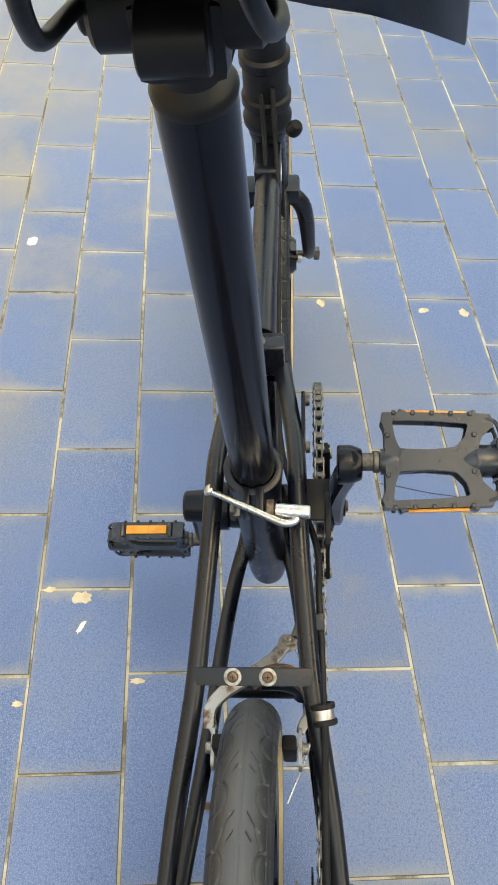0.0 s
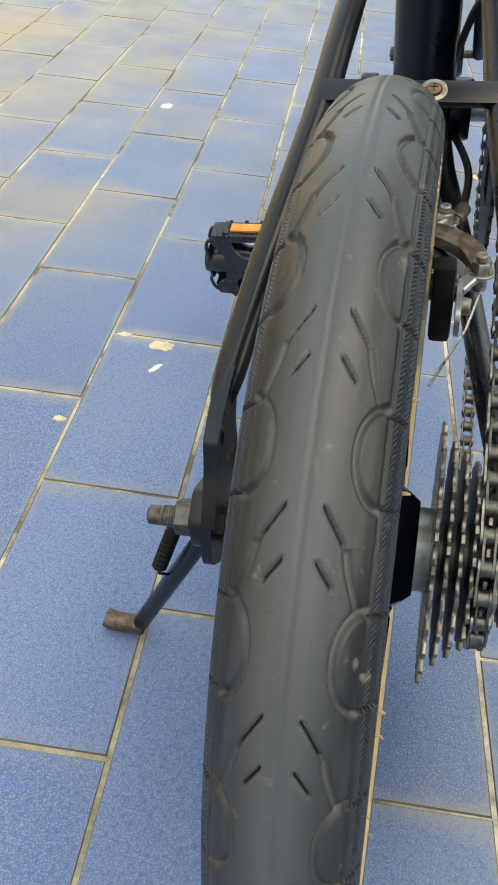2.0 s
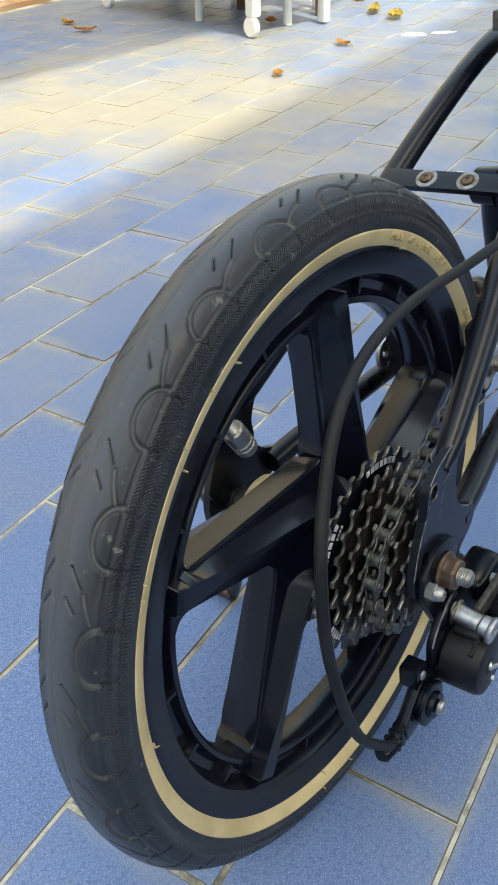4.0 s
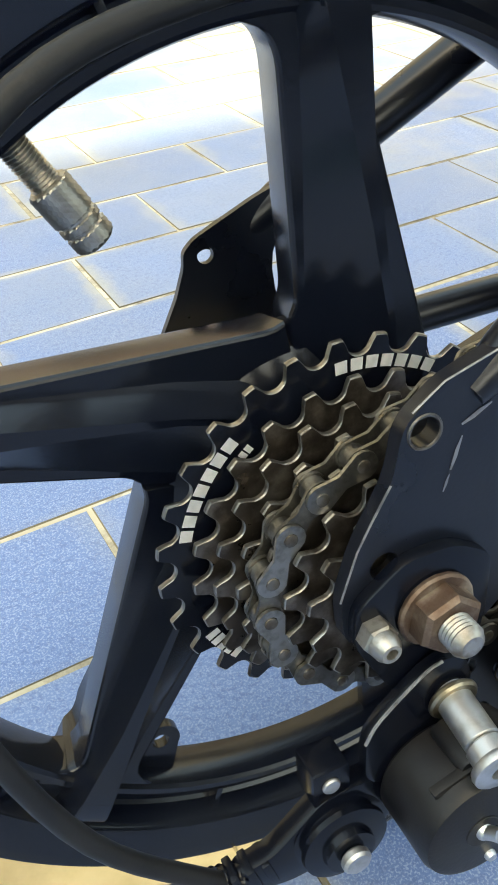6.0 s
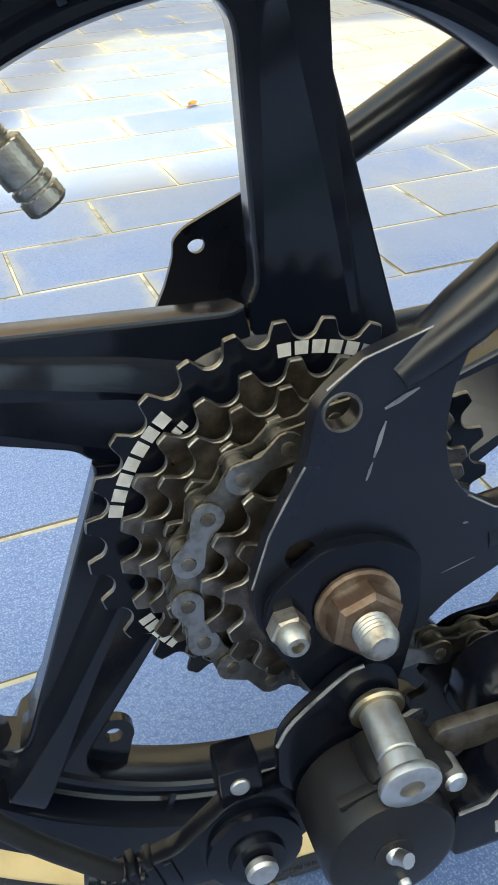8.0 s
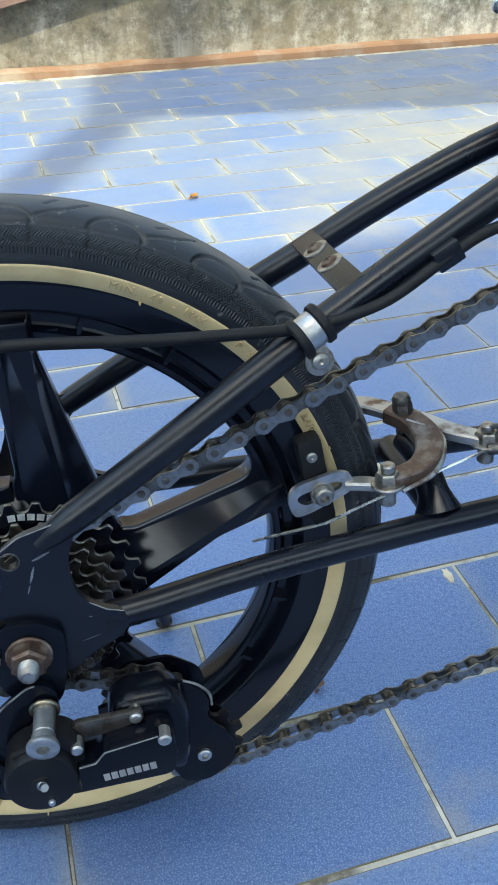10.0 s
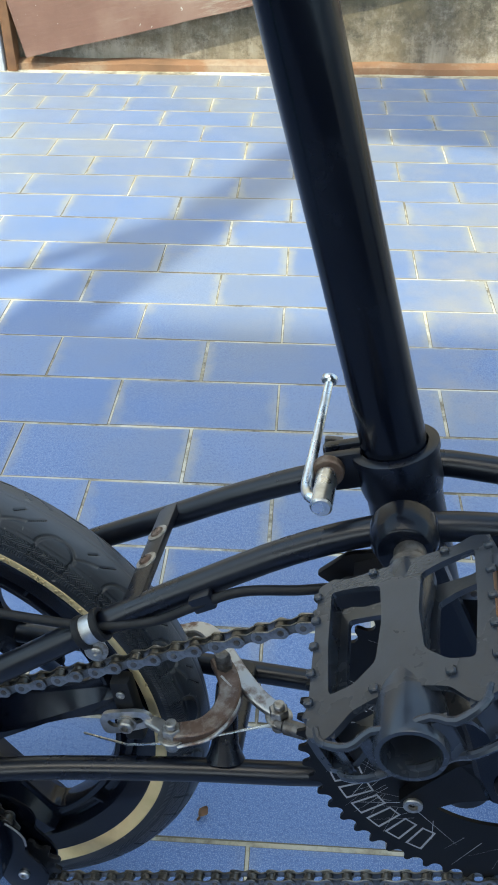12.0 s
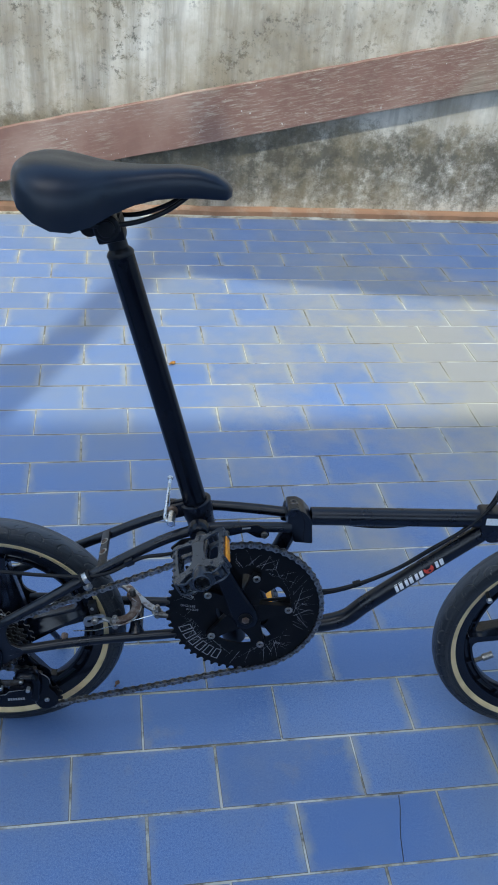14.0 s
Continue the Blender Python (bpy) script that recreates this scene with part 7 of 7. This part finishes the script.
# control cables that run beside the top tube to the folding joint
for line in ([(0.446, 0.026, 0.398), (0.476, 0.046, 0.384), (0.5956, 0.0636, 0.360), (0.683, 0.0824, 0.360), (0.810, 0.090, 0.362), (0.850, 0.080, 0.420), (0.800, 0.030, 0.560)],
             [(0.446, 0.020, 0.394), (0.482, 0.036, 0.378), (0.5854, 0.0484, 0.360), (0.683, 0.0678, 0.360), (0.800, 0.078, 0.362), (0.835, 0.066, 0.420), (0.790, 0.024, 0.560)]):
    bm = tube(B(), line, 0.0026, 10, smooth=6)
    part("control_cable", bm, RUBBER, bike)


# ---- saddle ----
def saddle_mesh():
    sec = [(0.062, 0.022, 0.889, 0.872), (0.066, 0.046, 0.8955, 0.862), (0.076, 0.070, 0.9010, 0.850), (0.094, 0.0830, 0.9045, 0.838), (0.114, 0.0870, 0.9045, 0.830), (0.136, 0.0825, 0.9010, 0.828), (0.158, 0.0690, 0.8975, 0.833),
           (0.180, 0.0485, 0.8955, 0.843), (0.205, 0.0385, 0.8955, 0.853), (0.230, 0.0315, 0.8970, 0.859), (0.255, 0.0280, 0.8985, 0.862), (0.280, 0.0258, 0.8975, 0.863), (0.300, 0.0230, 0.8920, 0.863), (0.314, 0.0185, 0.8840, 0.864), (0.321, 0.0090, 0.8760, 0.867)]
    bm = B()
    N = 36
    rows = []
    for u, hw, top, low in sec:
        row = []
        hollow = max(0.0, top - 0.020 - low)
        for k in range(N):
            a = 2 * math.pi * k / N
            c, s = math.cos(a), math.sin(a)
            y = hw * math.copysign(abs(c) ** (0.60 + 0.22 * max(0.0, min(1.0, (0.15 - u) / 0.07))), c)
            if s >= 0:
                z = low + 0.004 + (top - low - 0.004) * abs(s) ** 0.62
            else:
                z = low + hollow * abs(s) ** 0.9
                y *= 0.96
            if u < 0.17 and s > 0:
                z -= 0.002 * math.exp(-(y / 0.03) ** 2)
            row.append(bm.verts.new((u, y, z)))
        rows.append(row)
    for a, b in zip(rows, rows[1:]):
        for k in range(N):
            bm.faces.new((a[k], a[(k + 1) % N], b[(k + 1) % N], b[k]))
    bm.faces.new(rows[0]), bm.faces.new(rows[-1])
    bmesh.ops.subdivide_edges(bm, edges=bm.edges[:], cuts=1, use_grid_fill=True, smooth=0.6)
    return finish(bm, "saddle", 80)


saddle = part("saddle", saddle_mesh(), VINYL, bike, "black vinyl saddle on steel rails")
for y in (1, -1):
    bm = tube(B(), [(0.082, 0.026 * y, 0.872), (0.096, 0.030 * y, 0.852), (0.116, 0.033 * y, 0.838), (0.150, 0.034 * y, 0.830), (0.200, 0.0215 * y, 0.832), (0.240, 0.0160 * y, 0.846), (0.272, 0.0100 * y, 0.868)], 0.0031, 12, smooth=5)
    part("rail", bm, PLASTIC, saddle)
bm = B()
rod(bm, (0.172, -0.030, 0.826), (0.172, 0.030, 0.826), 0.0165, 24, 0.002)
block(bm, (0.036, 0.034, 0.032), pose(0.1740, 0, 0.8200, 0, -14, 0), 0.006)
rod(bm, (0.150, -0.012, 0.822), (0.150, 0.012, 0.822), 0.012, 18)
part("saddle_clamp", bm, PLASTIC, saddle)
for y in (1, -1):
    bm = B()
    rod(bm, (0.172, 0.030 * y, 0.826), (0.172, 0.034 * y, 0.826), 0.0105, 20, 0.001)
    part("clamp_nut", bm, PLASTIC, saddle)


# ---- small things on the paving ----
def yard_thing(name, bm, mat, m, label, category, group="", kind=""):
    ob = part(name, bm, mat, None)
    ob.matrix_world = YARD @ m
    return tagged(ob, label, category, group, kind)


def leaf_mesh(l, w, seed):
    rng = random.Random(seed)
    bm = B()
    n = 9
    rows = []
    for k in range(n + 1):
        t = k / n
        x = l * (t - 0.5)
        h = w * math.sin(math.pi * min(1, t * 0.96 + 0.02)) ** 0.7
        z = 0.004 + 0.10 * l * (2 * t - 1) ** 2 + rng.uniform(0, 0.03) * l
        rows.append([bm.verts.new((x, -h + rng.uniform(-0.1, 0.1) * w, z + 0.25 * w)), bm.verts.new((x, 0, z)), bm.verts.new((x, h + rng.uniform(-0.1, 0.1) * w, z + 0.3 * w))])
    for a, b in zip(rows, rows[1:]):
        for k in range(2):
            bm.faces.new((a[k], b[k], b[k + 1], a[k + 1]))
    tube(bm, [(-l * 0.5, 0, rows[0][1].co.z), (-l * 0.72, 0.03 * l, 0.003)], 0.0012, 5)
    bmesh.ops.solidify(bm, geom=[f for f in bm.faces], thickness=0.0006)
    return bm


for k, (x, y, l, w, turn, mat) in enumerate(((0.13, 1.01, 0.020, 0.007, 40, LEAF), (-0.04, -0.09, 0.011, 0.004, 60, TIMBER), (1.43, 0.85, 0.045, 0.014, 20, LEAF), (1.82, 0.86, 0.055, 0.018, 70, LEAF), (2.25, 0.89, 0.10, 0.026, 15, STRAW), (2.31, 0.99, 0.12, 0.02, 200, STRAW), (1.67, 1.67, 0.07, 0.018, 120, LEAF), (1.74, 1.80, 0.06, 0.018, 80, LEAF), (2.02, 1.21, 0.06, 0.02, 30, LEAF))):
    yard_thing("dry_leaf", leaf_mesh(l, w, k), mat, pose(x, y, 0.0, 0, 0, turn), "curled dry yellow-brown leaf on the paving", "leaf", "leaves on the paving")


def blotch(x, y, l, w, turn, seed, mat, label):
    rng = random.Random(seed)
    bm = B()
    n = 18
    rim = []
    for k in range(n):
        a = 2 * math.pi * k / n
        f = 1 + rng.uniform(-0.22, 0.22)
        rim.append((l * f * math.cos(a), w * f * math.sin(a)))
    lo = [bm.verts.new((p, q, -0.001)) for p, q in rim]
    hi = [bm.verts.new((p * 0.9, q * 0.9, 0.0007)) for p, q in rim]
    for k in range(n):
        bm.faces.new((lo[k], lo[(k + 1) % n], hi[(k + 1) % n], hi[k]))
    bm.faces.new(hi)
    yard_thing("chip", bm, mat, pose(x, y, 0.0, 0, 0, turn), label, "chip", "flakes on the paving")


LAB = "cream flake where the tile glaze has come away"
blotch(0.216, 0.060, 0.009, 0.0135, 5, 1, CHIP, LAB)
blotch(0.228, 0.100, 0.004, 0.0075, 0, 2, CHIP, LAB)
blotch(0.176, 0.058, 0.010, 0.0032, -30, 3, CHALK, "white scrap lying on a tile")
blotch(0.94, 0.200, 0.013, 0.011, 10, 4, CHALK, "white scrap lying on a tile")
blotch(0.785, -0.300, 0.010, 0.007, 10, 5, CHIP, LAB)
blotch(0.770, -0.475, 0.006, 0.011, 20, 6, CHIP, LAB)
blotch(0.765, -0.545, 0.012, 0.009, 20, 7, CHIP, LAB)
blotch(0.080, 0.122, 0.004, 0.0065, 0, 8, CHIP, LAB)
blotch(0.105, -0.012, 0.004, 0.009, 0, 9, CHIP, LAB)
blotch(2.04, 0.74, 0.03, 0.035, 40, 10, CHALK, "white scrap lying on a tile")
blotch(2.10, 0.67, 0.02, 0.04, 40, 11, CHALK, "white scrap lying on a tile")

# a crack across one tile
bm = B()
pts = [(0.395, -0.342), (0.391, -0.365), (0.384, -0.388), (0.378, -0.412), (0.372, -0.448)]
for (x0, y0), (x1, y1) in zip(pts, pts[1:]):
    bm.faces.new([bm.verts.new((x, y, 0.0004)) for x, y in ((x0 - 0.0007, y0), (x1 - 0.0007, y1), (x1 + 0.0007, y1), (x0 + 0.0007, y0))])
ob = part("crack", bm, EARTHDARK, bpy.data.objects["floor"], "dark crack through one tile")
ob.matrix_local = YARD

# white rack on castors and other legs beyond the wall's shade
def rack():
    root = new("storage_rack")
    root.matrix_world = YARD @ pose(1.80, 1.16, 0, 0, 0, 72)
    tagged(root, "white enamelled rack on castors, standing on the paving", "rack")
    bm = B()
    block(bm, (0.80, 0.020, 0.40), pose(0.37, 0.0, 0.30), 0.006)
    for z in (0.13, 0.20, 0.27, 0.34):
        block(bm, (0.78, 0.006, 0.006), pose(0.37, 0.012, z), 0.002)
    part("side_panel", bm, WHITE, root)
    for x in (-0.012, 0.752):
        bm = B()
        block(bm, (0.035, 0.035, 0.46), pose(x, -0.01, 0.285), 0.008)
        part("corner_post", bm, WHITE, root)
        bm = B()
        rod(bm, (x, -0.014, 0.030), (x, 0.006, 0.030), 0.029, 20, 0.004)
        part("castor", bm, WHITE, root)
    bm = B()
    block(bm, (0.78, 0.30, 0.02), pose(0.37, -0.16, 0.12), 0.004)
    part("shelf", bm, WHITE, root)
    for x in (-0.012, 0.752):
        bm = B()
        block(bm, (0.03, 0.03, 0.46), pose(x, -0.30, 0.235), 0.006)
        part("corner_post", bm, WHITE, root)


rack()


def stool(x, y, mat, leg_r, label, turn, name):
    root = new(name)
    root.matrix_world = YARD @ pose(x, y, 0, 0, 0, turn)
    tagged(root, label, "stool")
    for sx in (0, 0.3):
        for sy in (0, 0.3):
            bm = tube(B(), [(sx, sy, 0.0), (sx * 0.95 + 0.008, sy * 0.95 + 0.008, 0.42)], leg_r, 12)
            part("leg", bm, mat, root)
    bm = B()
    block(bm, (0.34, 0.34, 0.025), pose(0.15, 0.15, 0.43), 0.008)
    part("seat", bm, mat, root)
    bm = tube(B(), [(0.004, 0.004, 0.12), (0.29, 0.004, 0.12)], leg_r * 0.6, 10)
    part("stretcher", bm, mat, root)


stool(2.02, 1.15, WHITE, 0.014, "white tubular metal stool on the paving", 10, "metal_stool")
stool(2.20, 1.13, TIMBER, 0.016, "brown wooden stool on the paving", 0, "wooden_stool")
bm = B()
block(bm, (0.06, 0.06, 1.2), pose(0, 0, 0.60), 0.006)
yard_thing("green_post", bm, GREEN, pose(2.62, 0.62, 0), "green-painted post standing on the paving", "post")
